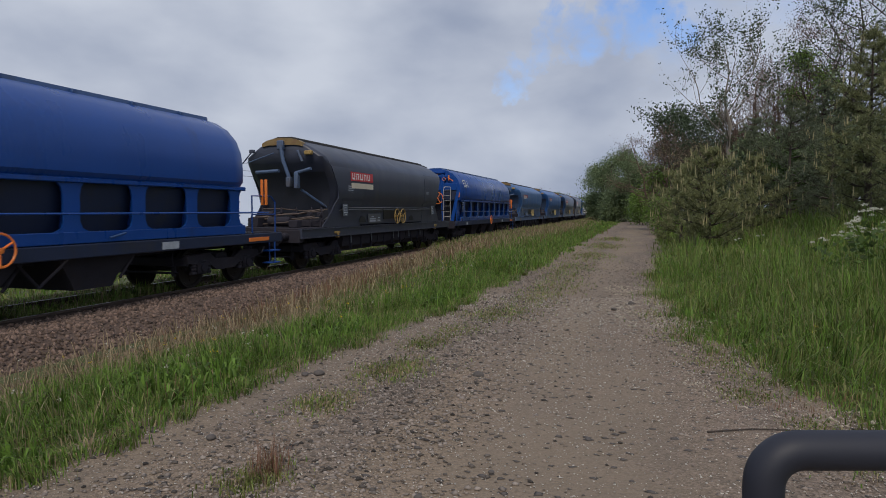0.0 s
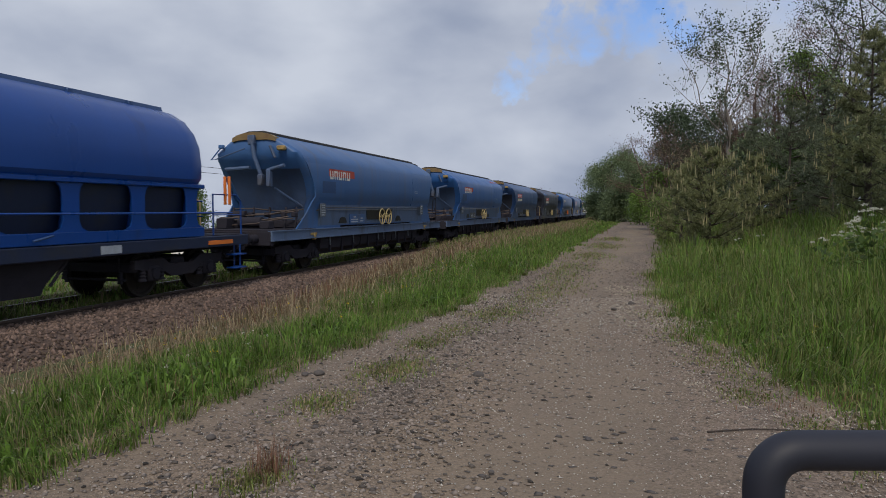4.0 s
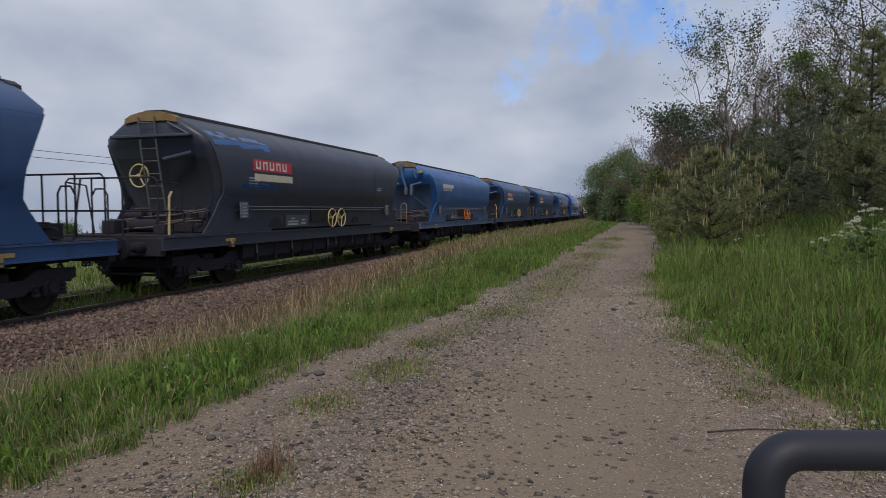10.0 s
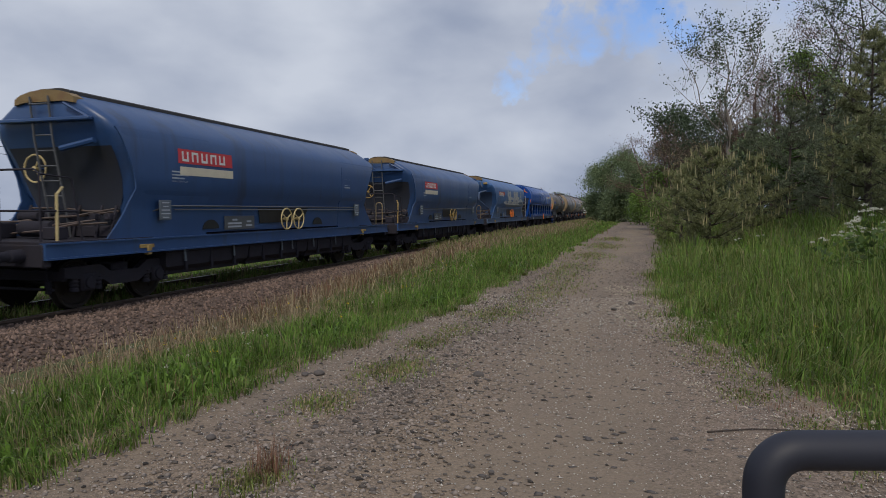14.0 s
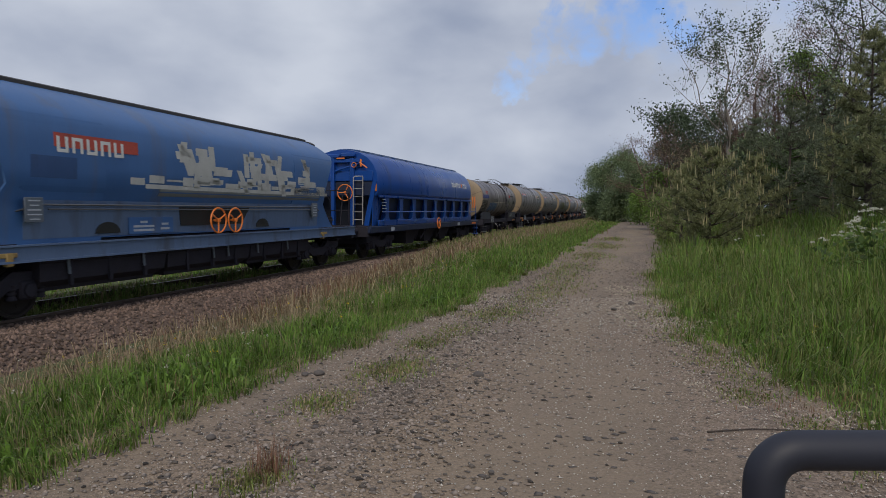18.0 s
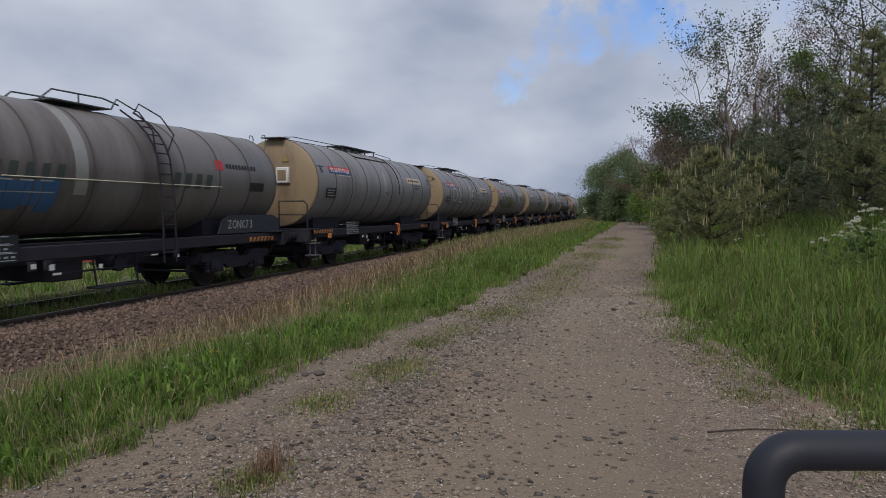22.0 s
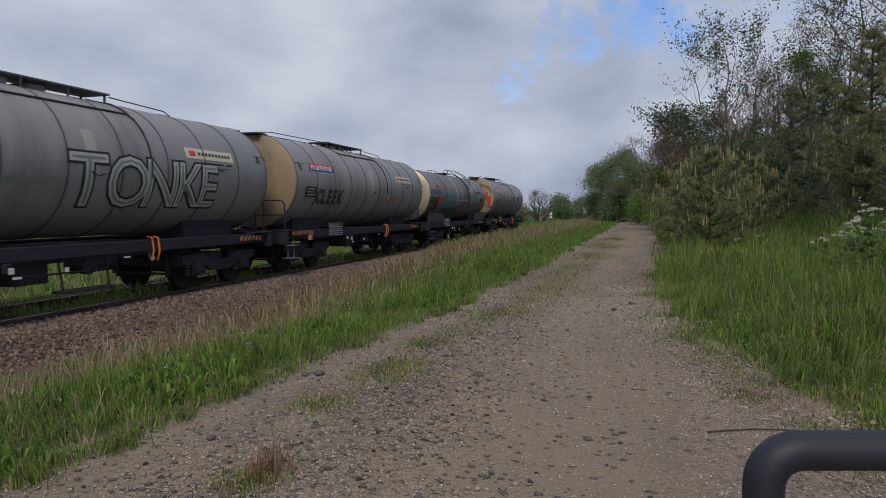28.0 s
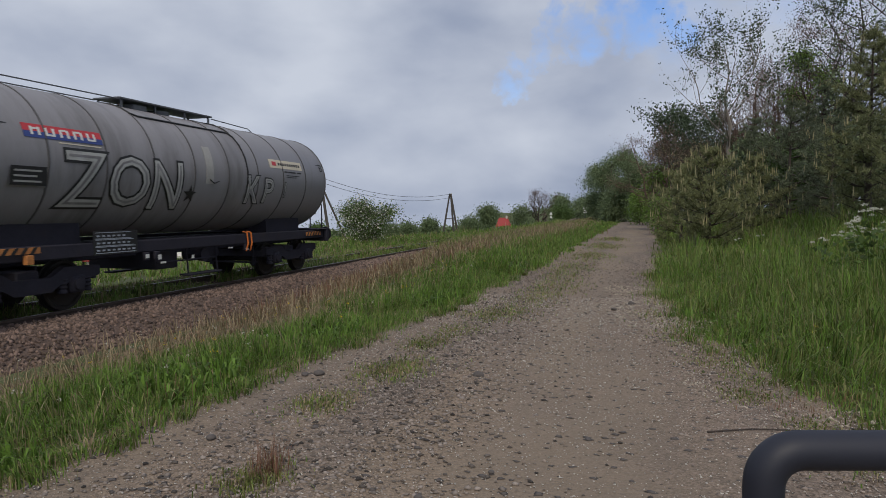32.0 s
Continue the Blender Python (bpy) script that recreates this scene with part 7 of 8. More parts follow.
broadleaf(1168, 42, 300, "light green leafy shrub beside the path", 33, M_LEAFLIGHT, M_BARK, 6000, 0.16, "shrub", crown_from=0.05, limbs=10, reach=0.40, clump=0.28, category="shrub", stems=2)
broadleaf(1132, 58, 345, "light green leafy shrub beside the path", 34, M_LEAFLIGHT, M_BARK, 5000, 0.18, "shrub", crown_from=0.05, limbs=10, reach=0.5, clump=0.3, category="shrub", stems=2)
broadleaf(1185, 33, 352, "light green leafy shrub beside the path", 35, M_LEAFLIGHT, M_BARK, 2600, 0.12, "shrub", crown_from=0.05, limbs=9, reach=0.5, clump=0.2, category="shrub", stems=2)
broadleaf(1350, 31, 250, "dark understorey shrub in the wood edge", 36, M_LEAFDARK, M_BARKDARK, 7000, 0.16, "shrub", crown_from=0.05, limbs=12, reach=0.44, clump=0.35, category="shrub", stems=3)
broadleaf(1440, 27, 265, "dark understorey shrub in the wood edge", 37, M_LEAF, M_BARKDARK, 7000, 0.15, "shrub", crown_from=0.05, limbs=12, reach=0.44, clump=0.35, category="shrub", stems=3)
broadleaf(1540, 22, 230, "dark understorey shrub in the wood edge", 38, M_LEAFDARK, M_BARKDARK, 8000, 0.15, "shrub", crown_from=0.05, limbs=12, reach=0.44, clump=0.35, category="shrub", stems=3)
for px, d, tp, sd in ((1290, 52, 262, 41), (1360, 50, 240, 42), (1440, 48, 215, 43), (1520, 44, 190, 44), (1600, 40, 120, 45), (1230, 62, 260, 46)):
    broadleaf(px, d, tp, "dark broadleaf tree deep in the wood", sd, M_LEAFDARK, M_BARKDARK, 9000, 0.26, crown_from=0.06, limbs=13, reach=0.42, clump=0.5)
# beyond the track
broadleaf(642, 40, 366, "hawthorn bush with white blossom beside the track", 51, M_LEAF, M_BARK, 9000, 0.12, "bush", crown_from=0.05, limbs=14, reach=0.62, clump=0.3, category="bush", stems=3)
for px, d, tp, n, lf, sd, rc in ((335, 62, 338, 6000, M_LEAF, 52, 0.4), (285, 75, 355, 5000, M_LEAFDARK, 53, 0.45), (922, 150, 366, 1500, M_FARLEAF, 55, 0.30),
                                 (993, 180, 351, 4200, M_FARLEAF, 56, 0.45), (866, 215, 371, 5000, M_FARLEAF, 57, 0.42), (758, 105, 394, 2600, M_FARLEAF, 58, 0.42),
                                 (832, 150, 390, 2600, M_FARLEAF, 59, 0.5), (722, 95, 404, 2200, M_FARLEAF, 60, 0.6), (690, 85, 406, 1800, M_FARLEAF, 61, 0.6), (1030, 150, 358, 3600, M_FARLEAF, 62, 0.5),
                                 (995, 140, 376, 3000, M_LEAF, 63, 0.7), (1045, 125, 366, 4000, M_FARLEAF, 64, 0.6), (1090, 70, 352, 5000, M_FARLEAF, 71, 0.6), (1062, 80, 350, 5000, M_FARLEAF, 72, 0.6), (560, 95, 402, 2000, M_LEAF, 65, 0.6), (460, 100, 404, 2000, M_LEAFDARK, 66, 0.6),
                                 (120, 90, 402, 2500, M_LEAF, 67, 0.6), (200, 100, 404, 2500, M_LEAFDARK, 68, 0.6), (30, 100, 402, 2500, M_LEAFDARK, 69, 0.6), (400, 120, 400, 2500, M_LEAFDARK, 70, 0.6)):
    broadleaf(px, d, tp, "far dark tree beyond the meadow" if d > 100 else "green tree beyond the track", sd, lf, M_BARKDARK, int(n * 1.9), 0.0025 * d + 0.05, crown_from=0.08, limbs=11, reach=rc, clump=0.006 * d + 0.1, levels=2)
broadleaf(953, 150, 339, "far bare tree with a fan of grey-brown twigs", 54, M_BUD, M_BARKDARK, 2600, 0.16, crown_from=0.12, limbs=22, reach=0.50, clump=0.25, trunk_r=0.28, rise=0.4, split=(5, 7))


def far_woods():
    """The dark tree line that closes the meadow."""
    rs = np.random.RandomState(5)
    pts = []
    for k in range(170):
        a = radians(-100 + 95 * k / 169.0)
        d = 330 + 60 * math.sin(k * 0.7) + rs.uniform(-30, 30)
        x, y = math.sin(a) * d, math.cos(a) * d
        z = height(x, y)
        h = rs.uniform(2, 4.2)
        q = rs.normal(0, 1, (190, 3)) * np.array([4.0, 4.0, h * 0.28]) + np.array([x, y, z + h * 0.45])
        q[:, 2] = np.maximum(q[:, 2], z)
        pts.append(q)
    p = np.concatenate(pts)
    v, f = leaf_cloud(p, 1.6, rs)
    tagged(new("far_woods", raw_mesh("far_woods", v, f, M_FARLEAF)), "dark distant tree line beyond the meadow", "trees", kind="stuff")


far_woods()

# ---- poles, signs, huts and the hoop by the path ----
def spot(px, py, depth):
    """A point for a bearing and height (column and row of a 1568 x 882 view) at a depth along the view."""
    depth = depth * DEPTH_K if depth > 2 else depth
    q = cam_pose @ Vector(((px - 784) / FOCAL * depth, (441 - py) / FOCAL * depth, -depth))
    return Vector(q)


def insulator(g, p):
    g.lathe([(-0.10, 0.015), (-0.02, 0.02), (0.0, 0.05), (0.05, 0.055), (0.09, 0.03), (0.10, 0.01)], "z", 8, tuple(p))


def single_pole():
    top = spot(567, 313, 57)
    foot = spot(584, 428, 57)
    foot.z = height(foot.x, foot.y) - 0.1
    ob = thing("utility_pole", "leaning weathered wooden utility pole beyond the track", "pole", "utility poles", at=Matrix.Translation(foot))
    d = top - foot
    part("post", Geo().tube([(0, 0, 0), d * 0.5, d], 0.16, 10, 0.11), M_POLE, ob)
    stay = Geo().tube([d * 0.86, Vector((1.6, 0.5, 0.1))], 0.10, 8)
    part("brace", stay, M_POLE, ob)
    for k in (0, 1):
        g = Geo()
        insulator(g, d + Vector((-0.12 if k else 0.14, 0, -0.05 - 0.45 * k)))
        part("insulator", g, M_WHITE, ob, "small pale insulator")
    return top


def double_pole():
    top = spot(797, 343, 76)
    ob = thing("utility_pole", "dark wooden A-frame utility pole in the meadow", "pole", "utility poles")
    f = spot(797, 425, 76)
    f.z = height(f.x, f.y) - 0.1
    ob.matrix_basis = Matrix.Translation(f)
    d = top - f
    for s in (-1.0, 0.5, 1.0):
        part("leg", Geo().tube([Vector((s, 0.3 * s, 0)), d + Vector((s * 0.08, 0, 0))], 0.15, 8, 0.10), M_POLE, ob)
    part("tie", Geo().tube([d * 0.45 + Vector((-0.5, -0.15, 0)), d * 0.45 + Vector((0.5, 0.15, 0))], 0.06, 6), M_POLE, ob)
    for k in (0, 1):
        g = Geo()
        insulator(g, d + Vector((-0.15 if k else 0.15, 0, -0.02 - 0.45 * k)))
        part("insulator", g, M_WHITE, ob, "small pale insulator")
    return top


def near_pole():
    top = spot(-330, 222, 30)
    f = Vector((top.x, top.y, height(top.x, top.y) - 0.1))
    ob = thing("utility_pole", "weathered wooden utility pole beyond the track", "pole", "utility poles", at=Matrix.Translation(f))
    part("post", Geo().tube([(0, 0, 0), top - f], 0.15, 10, 0.11), M_POLE, ob)
    return top


def cable(a, b, sag, r=0.012):
    pts = []
    for k in range(17):
        t = k / 16
        p = a.lerp(b, t)
        pts.append(p - Vector((0, 0, 4 * sag * t * (1 - t))))
    ob = part("overhead_cable", Geo().tube(pts, r, 4), M_BLACK)
    tagged(ob, "thin dark overhead cable between two utility poles", "cable", "overhead cables")


def poles():
    a, b, c = near_pole(), single_pole(), double_pole()
    for k in (0, 1):
        o = Vector((0, 0, -0.45 * k - 0.05))
        cable(b + o, c + o, 1.0, 0.02)
        cable(a + o, b + o, 0.12, 0.016)


def sign_post(px, y_top, y_foot, depth, label):
    f = spot(px, y_foot, depth)
    f.z = height(f.x, f.y)
    t = spot(px, y_top, depth)
    H = t.z - f.z
    ob = thing("railway_sign", label, "sign", "railway signs", at=Matrix.LocRotScale(f, Euler((0, 0, radians(10))), None))
    part("post", Geo().tube([(0, 0, -0.1), (0, 0, H)], 0.045, 8), M_GREYRAIL, ob)
    for k in range(2):
        z = H - 0.75 - 0.72 * k
        p = part("sign_plate", Geo().plate([(-0.36, -0.06, z), (0.36, -0.06, z), (0, -0.06, z + 0.62)], (0, -1, 0), 0.02), M_WHITE, ob, "white triangular sign plate")


def house(px, y_foot, depth, w, d, h, roof_h, label, turn=0.0, z=None, tiles=None, hip=0.0, chimney=False):
    f = spot(px, y_foot, depth)
    if z is None:
        z = height(f.x, f.y)
    ob = thing("house", label, "house", at=Matrix.LocRotScale((f.x, f.y, z), Euler((0, 0, radians(turn))), None))
    part("wall", Geo().box(-w / 2, w / 2, -d / 2, d / 2, -0.3, h, 0.03), M_WALL, ob)
    g = Geo()
    o = 0.12 * w
    g.loft([[(x, -d / 2 - o, h - 0.05), (x * (1 - hip), 0, h + roof_h), (x, d / 2 + o, h - 0.05), (x, d / 2 + o, h + 0.05), (x * (1 - hip), 0, h + roof_h + 0.12), (x, -d / 2 - o, h + 0.05)] for x in (-w / 2 - o, w / 2 + o)])
    part("roof", g, tiles or M_ROOFRED, ob)
    gg = Geo()
    for s in (-1, 1):
        x = s * w / 2
        gg.plate([(x, -d / 2, h), (x, d / 2, h), (x * (1 - 1.2 * hip), 0, h + roof_h * 0.97)], (-s, 0, 0), 0.05)
    part("gable", gg, M_WALL, ob)
    for x in (-w * 0.25, w * 0.25):
        part("window", Geo().box(x - w * 0.08, x + w * 0.08, -d / 2 - 0.04, -d / 2 + 0.02, h * 0.35, h * 0.8, 0.01), M_GLASSDARK, ob)
    if chimney:
        part("chimney", Geo().box(w * 0.18, w * 0.18 + 0.45, -0.22, 0.22, h + roof_h * 0.5, h + roof_h + 0.55, 0.02), M_WALL, ob, "white chimney")


def hoop():
    """Bent black tube close to the lens; its legs stand on the path."""
    a = spot(1352, 830, 0.56)
    ob_pts = [Vector((a.x, a.y, 0.0)), Vector((a.x, a.y, 0.5)), Vector((a.x, a.y, a.z - 0.03))]
    c = spot(1420, 796, 0.56)
    right = (spot(1568, 797, 0.56) - c).normalized()
    corner = Vector((a.x, a.y, c.z))
    r = 0.030
    for k in range(1, 8):
        t = math.pi / 2 * k / 8
        ob_pts.append(corner + Vector((0, 0, -r)) + right * r - right * (r * math.cos(t)) + Vector((0, 0, r * math.sin(t))))
    ob_pts[2] = corner + Vector((0, 0, -r))
    e = c + right * 0.42
    ob_pts += [corner + right * r, c + right * 0.1, e]
    for k in range(1, 8):
        t = math.pi / 2 * k / 8
        ob_pts.append(e + right * (r * math.sin(t)) - Vector((0, 0, r - r * math.cos(t))))
    b = e + right * r - Vector((0, 0, r))
    ob_pts += [b, Vector((b.x, b.y, 0.5)), Vector((b.x, b.y, 0.0))]
    n = len(ob_pts)
    ob = thing("tubular_hoop", "bent satin-black metal tube hoop standing on the gravel path", "barrier")
    part("bent_tube", Geo().tube(ob_pts, 0.0168, 20), M_TUBE, ob, "", 60)
    for q in (ob_pts[0], ob_pts[-1]):
        part("foot_plate", Geo().lathe([(0.0, 0.01), (0.0, 0.05), (0.006, 0.05), (0.008, 0.017)], "z", 18, (q.x, q.y, 0.0)), M_TUBE, ob)


poles()
sign_post(1035, 362, 388, 105, "railway sign post with two white triangular plates")
sign_post(975, 374, 394, 125, "railway sign post with two white triangular plates")
house(891, 407, 150, 3.1, 3.4, 3.3, 2.1, "low house with a red roof before far trees", 12, z=-6.0, hip=0.42, chimney=True)
house(334, 492, 27, 1.0, 0.8, 0.30, 0.28, "tiny pale hut with a low roof in the meadow", 15, tiles=M_WALL)
house(178, 497, 26, 0.9, 0.7, 0.34, 0.12, "small pale box with a low roof in the meadow", 25)
hoop()

# ---- grass, stones and small plants ----
GX, GY = np.arange(-46, 30.01, 0.5), np.arange(-3, 150.01, 0.5)
GZ = np.array([[height(float(x), float(y)) for x in GX] for y in GY])


def heights(x, y):
    i = np.clip((x - GX[0]) / 0.5, 0, len(GX) - 1.001)
    j = np.clip((y - GY[0]) / 0.5, 0, len(GY) - 1.001)
    a, b = i.astype(int), j.astype(int)
    u, w = i - a, j - b
    return GZ[b, a] * (1 - u) * (1 - w) + GZ[b, a + 1] * u * (1 - w) + GZ[b + 1, a] * (1 - u) * w + GZ[b + 1, a + 1] * u * w


def wave(x, y, k, seed):
    """Cheap smooth pattern between 0 and 1."""
    r = np.random.RandomState(seed)
    s = np.zeros_like(x)
    for m in range(5):
        a, p = r.uniform(0, 2 * np.pi), r.uniform(0, 6.28)
        f = k * r.uniform(0.5, 2.0)
        s = s + np.sin((x * np.cos(a) + y * np.sin(a)) * f + p)
    return 0.5 + s / 6.0


def in_view(x, y, margin=4.0):
    b = radians(TURN)
    fw = -np.sin(b) * x + np.cos(b) * y
    rt = np.cos(b) * x + np.sin(b) * y
    lim = 784 / FOCAL
    return (fw > 0.6) & (np.abs(rt) < fw * lim * 1.08 + 0.5)


def blades(name, x, y, h, w, rs, material, label, bend=0.5, z=None):
    n = len(x)
    if n == 0:
        return
    z = heights(x, y) if z is None else z
    pl, pr = path_edges(y)
    z = np.where((x > pl + 0.05) & (x < pr - 0.05) & (y < 60), 0.004 + crown_z(x, y), z)
    a = 4 * np.pi * wave(x, y, 3.0, 21) + rs.normal(0, 1.0, n)
    fa = rs.uniform(0, 2 * np.pi, n)
    lean = np.abs(rs.normal(0.72, bend, n))
    dx, dy = np.cos(a) * lean * h, np.sin(a) * lean * h
    sx, sy = np.cos(fa) * w * 0.5, np.sin(fa) * w * 0.5
    p0 = np.stack([x - sx, y - sy, z - 0.02], 1)
    p1 = np.stack([x + sx, y + sy, z - 0.02], 1)
    m = np.stack([x + dx * 0.32, y + dy * 0.32, z + h * np.clip(0.68 - 0.1 * lean, 0.3, 1)], 1)
    o = np.stack([sx, sy, np.zeros(n)], 1) * 0.75
    t = np.stack([x + dx, y + dy, z + h * np.clip(1.04 - 0.55 * lean, 0.12, 1.0)], 1)
    v = np.stack([p0, p1, m - o, m + o, t], 1).reshape(-1, 3)
    k = np.arange(n)[:, None] * 5
    f = np.stack([k + [0, 1, 3], k + [0, 3, 2], k + [2, 3, 4]], 1).reshape(-1, 3)
    tagged(new(name, raw_mesh(name, v, f, material)), label, "grass", kind="stuff")


def path_edges(y):
    yy = np.clip(y, -8, 130)
    return np.interp(yy, [p[0] for p in PATH_L], [p[1] for p in PATH_L]), np.interp(yy, [p[0] for p in PATH_R], [p[1] for p in PATH_R])


def scatter(rs, n, x0, x1, y0, y1, power=1.0):
    """Roots gathered in tussocks."""
    m = n // 14 + 1
    cy = y0 + (y1 - y0) * rs.uniform(0, 1, m) ** power
    cx = rs.uniform(x0, x1, m)
    i = rs.randint(0, m, n)
    sp = 0.045 + 0.010 * cy[i]
    return cx[i] + rs.normal(0, 1, n) * sp, cy[i] + rs.normal(0, 1, n) * sp


def edge_wave(y):
    return 0.36 * (wave(y, 0 * y, 2.1, 61) - 0.5) + 0.26 * (wave(y, 0 * y, 7.0, 62) - 0.5)


def bare_(y):
    return np.clip(1 - (y - 16) / 14, 0, 1)


def build_grass():
    rs = np.random.RandomState(7)
    sets = {"g": [[], [], [], []], "y": [[], [], [], []], "d": [[], [], [], []]}

    def put(key, x, y, h, w):
        for lst, a in zip(sets[key], (x, y, h, w)):
            lst.append(a)

    zones = [  # side, count, y range, height, blade width
        ("L", 130000, 0.6, 14, 0.230, 0.0075), ("L", 60000, 14, 45, 0.30, 0.018), ("L", 30000, 45, 130, 0.24, 0.05),
        ("R", 110000, 2.5, 16, 0.38, 0.009), ("R", 50000, 16, 45, 0.42, 0.018), ("R", 14000, 45, 110, 0.42, 0.05),
        ("F", 90000, 3, 60, 0.42, 0.03), ("F", 30000, 60, 145, 0.5, 0.07)]
    for side, n, y0, y1, hh, ww in zones:
        pw = 1.6 if y1 < 50 else 1.3
        if side == "L":
            x, y = scatter(rs, n, -8.4, -1.2, y0, y1, pw)
        elif side == "R":
            x, y = scatter(rs, n, 0.2, 9 + y1 * 0.25, y0, y1, pw)
        else:
            x, y = scatter(rs, n, -44, -13.6, y0, y1, 1.0)
        ok = in_view(x, y)
        xl, xr = path_edges(y)
        edge = edge_wave(y) + rs.normal(0, 0.05, n)
        if side == "L":
            ok &= (x < xl + 0.14 + edge) & (x > -8.35)
            e = np.clip((xl - x) / 0.5, 0, 1)
            far = np.clip((-x - 4.0 + 0.35 * np.sin(y * 0.9) + 0.25 * np.sin(y * 2.7) + 0.03 * np.clip(y - 15, 0, 30)) / 2.3, 0, 1)
        elif side == "R":
            ok &= (x > xr + 0.02 + edge)
            e = np.clip((x - xr) / 0.9, 0, 1)
            far = np.zeros(n)
        else:
            e = np.ones(n)
            far = np.full(n, 0.25)
        pat = wave(x, y, 0.9, 3)
        dry = far * (0.45 + 0.6 * pat)
        h = hh * (0.62 + 0.38 * e) * (0.35 + 1.1 * wave(x, y, 2.6, 8)) * rs.uniform(0.4, 1.45, n) * (1 - 0.55 * far * bare_(y) + 0.12 * far * (1 - bare_(y)))
        if side == "R":
            h *= 0.85 + 0.35 * np.clip((x - xr) / 3, 0, 1)
        u = rs.uniform(0, 1, n)
        w = ww * rs.uniform(0.6, 1.5, n)
        bare = np.clip(1 - (y - 18) / 10, 0, 1)
        thin = rs.uniform(0, 1, n) < np.clip(1.15 - 0.75 * far * pat * bare - 0.95 * bare * np.clip((far - 0.6) / 0.4, 0, 1), 0.05, 1)
        ok &= thin
        kd = ok & (u < dry * 0.75 + 0.03)
        ky = ok & ~kd & (u < 0.14 + 0.22 * pat + 0.4 * far + (0.18 if side == "R" else 0.0))
        kg = ok & ~kd & ~ky
        for key, m in (("d", kd), ("y", ky), ("g", kg)):
            put(key, x[m], y[m], h[m] * (1.15 if key == "d" else 1), w[m] * (0.6 if key == "d" else 1))
    # tall dry grass along the foot of the ballast farther on
    n = 30000
    x, y = rs.uniform(-8.0, -6.3, n), 17 + 95 * rs.uniform(0, 1, n) ** 1.5
    m = in_view(x, y)
    x, y = x[m], y[m]
    n = len(x)
    u, h, w = rs.uniform(0, 1, n), rs.uniform(0.25, 0.62, n) * np.clip((y - 12) / 12, 0.3, 1), 0.006 + 0.0006 * y
    for key, k in (("d", u < 0.55), ("y", (u >= 0.55) & (u < 0.9)), ("g", u >= 0.9)):
        put(key, x[k], y[k], h[k], w[k])
    # short dense undergrowth along both edges of the path
    n = 90000
    y = 1.2 + 15 * rs.uniform(0, 1, n) ** 1.8
    xl, xr = path_edges(y)
    sd = rs.uniform(0, 1, n) < 0.55
    o = rs.uniform(0, 1, n) ** 1.3 * 2.6
    ed = edge_wave(y) + np.abs(rs.normal(0, 0.10, n))
    x = np.where(sd, xl + 0.04 + ed - o, xr + 0.02 + ed + o - np.abs(rs.normal(0, 0.12, n)))
    m = in_view(x, y)
    x, y = x[m], y[m]
    n = len(x)
    h, w, u = 0.11 * rs.uniform(0.4, 1.4, n), 0.007 * rs.uniform(0.7, 1.6, n), rs.uniform(0, 1, n)
    pl, pr = path_edges(y)
    fringe = np.clip(1 - np.minimum(np.abs(x - pl), np.abs(x - pr)) / 0.25, 0, 1)
    kd = u < 0.08 + 0.5 * fringe
    ky = ~kd & (u < 0.5 + 0.3 * fringe)
    for key, m in (("d", kd), ("y", ky), ("g", ~kd & ~ky)):
        put(key, x[m], y[m], h[m] * (1 - 0.5 * fringe[m]), w[m])
    # broad leaves in patches
    n = 16000
    y = 2.2 + 15 * rs.uniform(0, 1, n) ** 1.5
    xl, xr = path_edges(y)
    x = np.where(rs.uniform(0, 1, n) < 0.75, xl - rs.uniform(0.02, 1.5, n), xr + rs.uniform(0.2, 2.5, n))
    m = in_view(x, y) & (wave(x, y, 1.9, 41) > 0.56)
    x, y = x[m], y[m]
    put("g", x, y, 0.17 * rs.uniform(0.5, 1.4, len(x)), 0.024 * rs.uniform(0.6, 1.5, len(x)))
    # tufts on the crown of the path and along its edges
    for tx, ty, r, n, hh in ((-1.89, 2.88, 0.1, 130, 0.07), (-2.17, 4.2, 0.14, 300, 0.07), (-2.03, 5.28, 0.2, 460, 0.08), (-2.12, 6.42, 0.16, 260, 0.07), (-2.0, 7.18, 0.22, 260, 0.06), (-1.78, 8.47, 0.3, 420, 0.08), (-1.63, 9.87, 0.3, 320, 0.07), (-1.44, 11.38, 0.32, 420, 0.09), (-1.52, 13.66, 0.3, 320, 0.08), (-1.57, 15.92, 0.4, 420, 0.1), (-1.44, 20.12, 0.5, 420, 0.1), (-1.31, 26.01, 0.5, 360, 0.12), (-1.19, 32.41, 0.5, 300, 0.12), (0.79, 5.32, 0.12, 160, 0.06), (0.67, 6.52, 0.2, 160, 0.05), (0.46, 7.62, 0.2, 160, 0.06), (1.25, 4.21, 0.2, 200, 0.07), (1.1, 4.65, 0.12, 120, 0.05), (0.24, 9.14, 0.2, 140, 0.06), (0.88, 5.86, 0.14, 120, 0.05)):
        x, y = tx + rs.normal(0, r * 0.75, n), ty + rs.normal(0, r * (1.1 if ty < 9 else 2.4), n)
        k = rs.uniform(0, 1, n)
        n, x, y, k = 3 * n, np.tile(x, 3) + rs.normal(0, 0.05, 3 * n), np.tile(y, 3) + rs.normal(0, 0.07 if ty < 9 else 0.25, 3 * n), rs.uniform(0, 1, 3 * n)
        hs, ws = hh * 0.5 * rs.uniform(0.4, 1.4, n), 0.006 * rs.uniform(0.7, 1.5, n) * (1 + ty * 0.05)
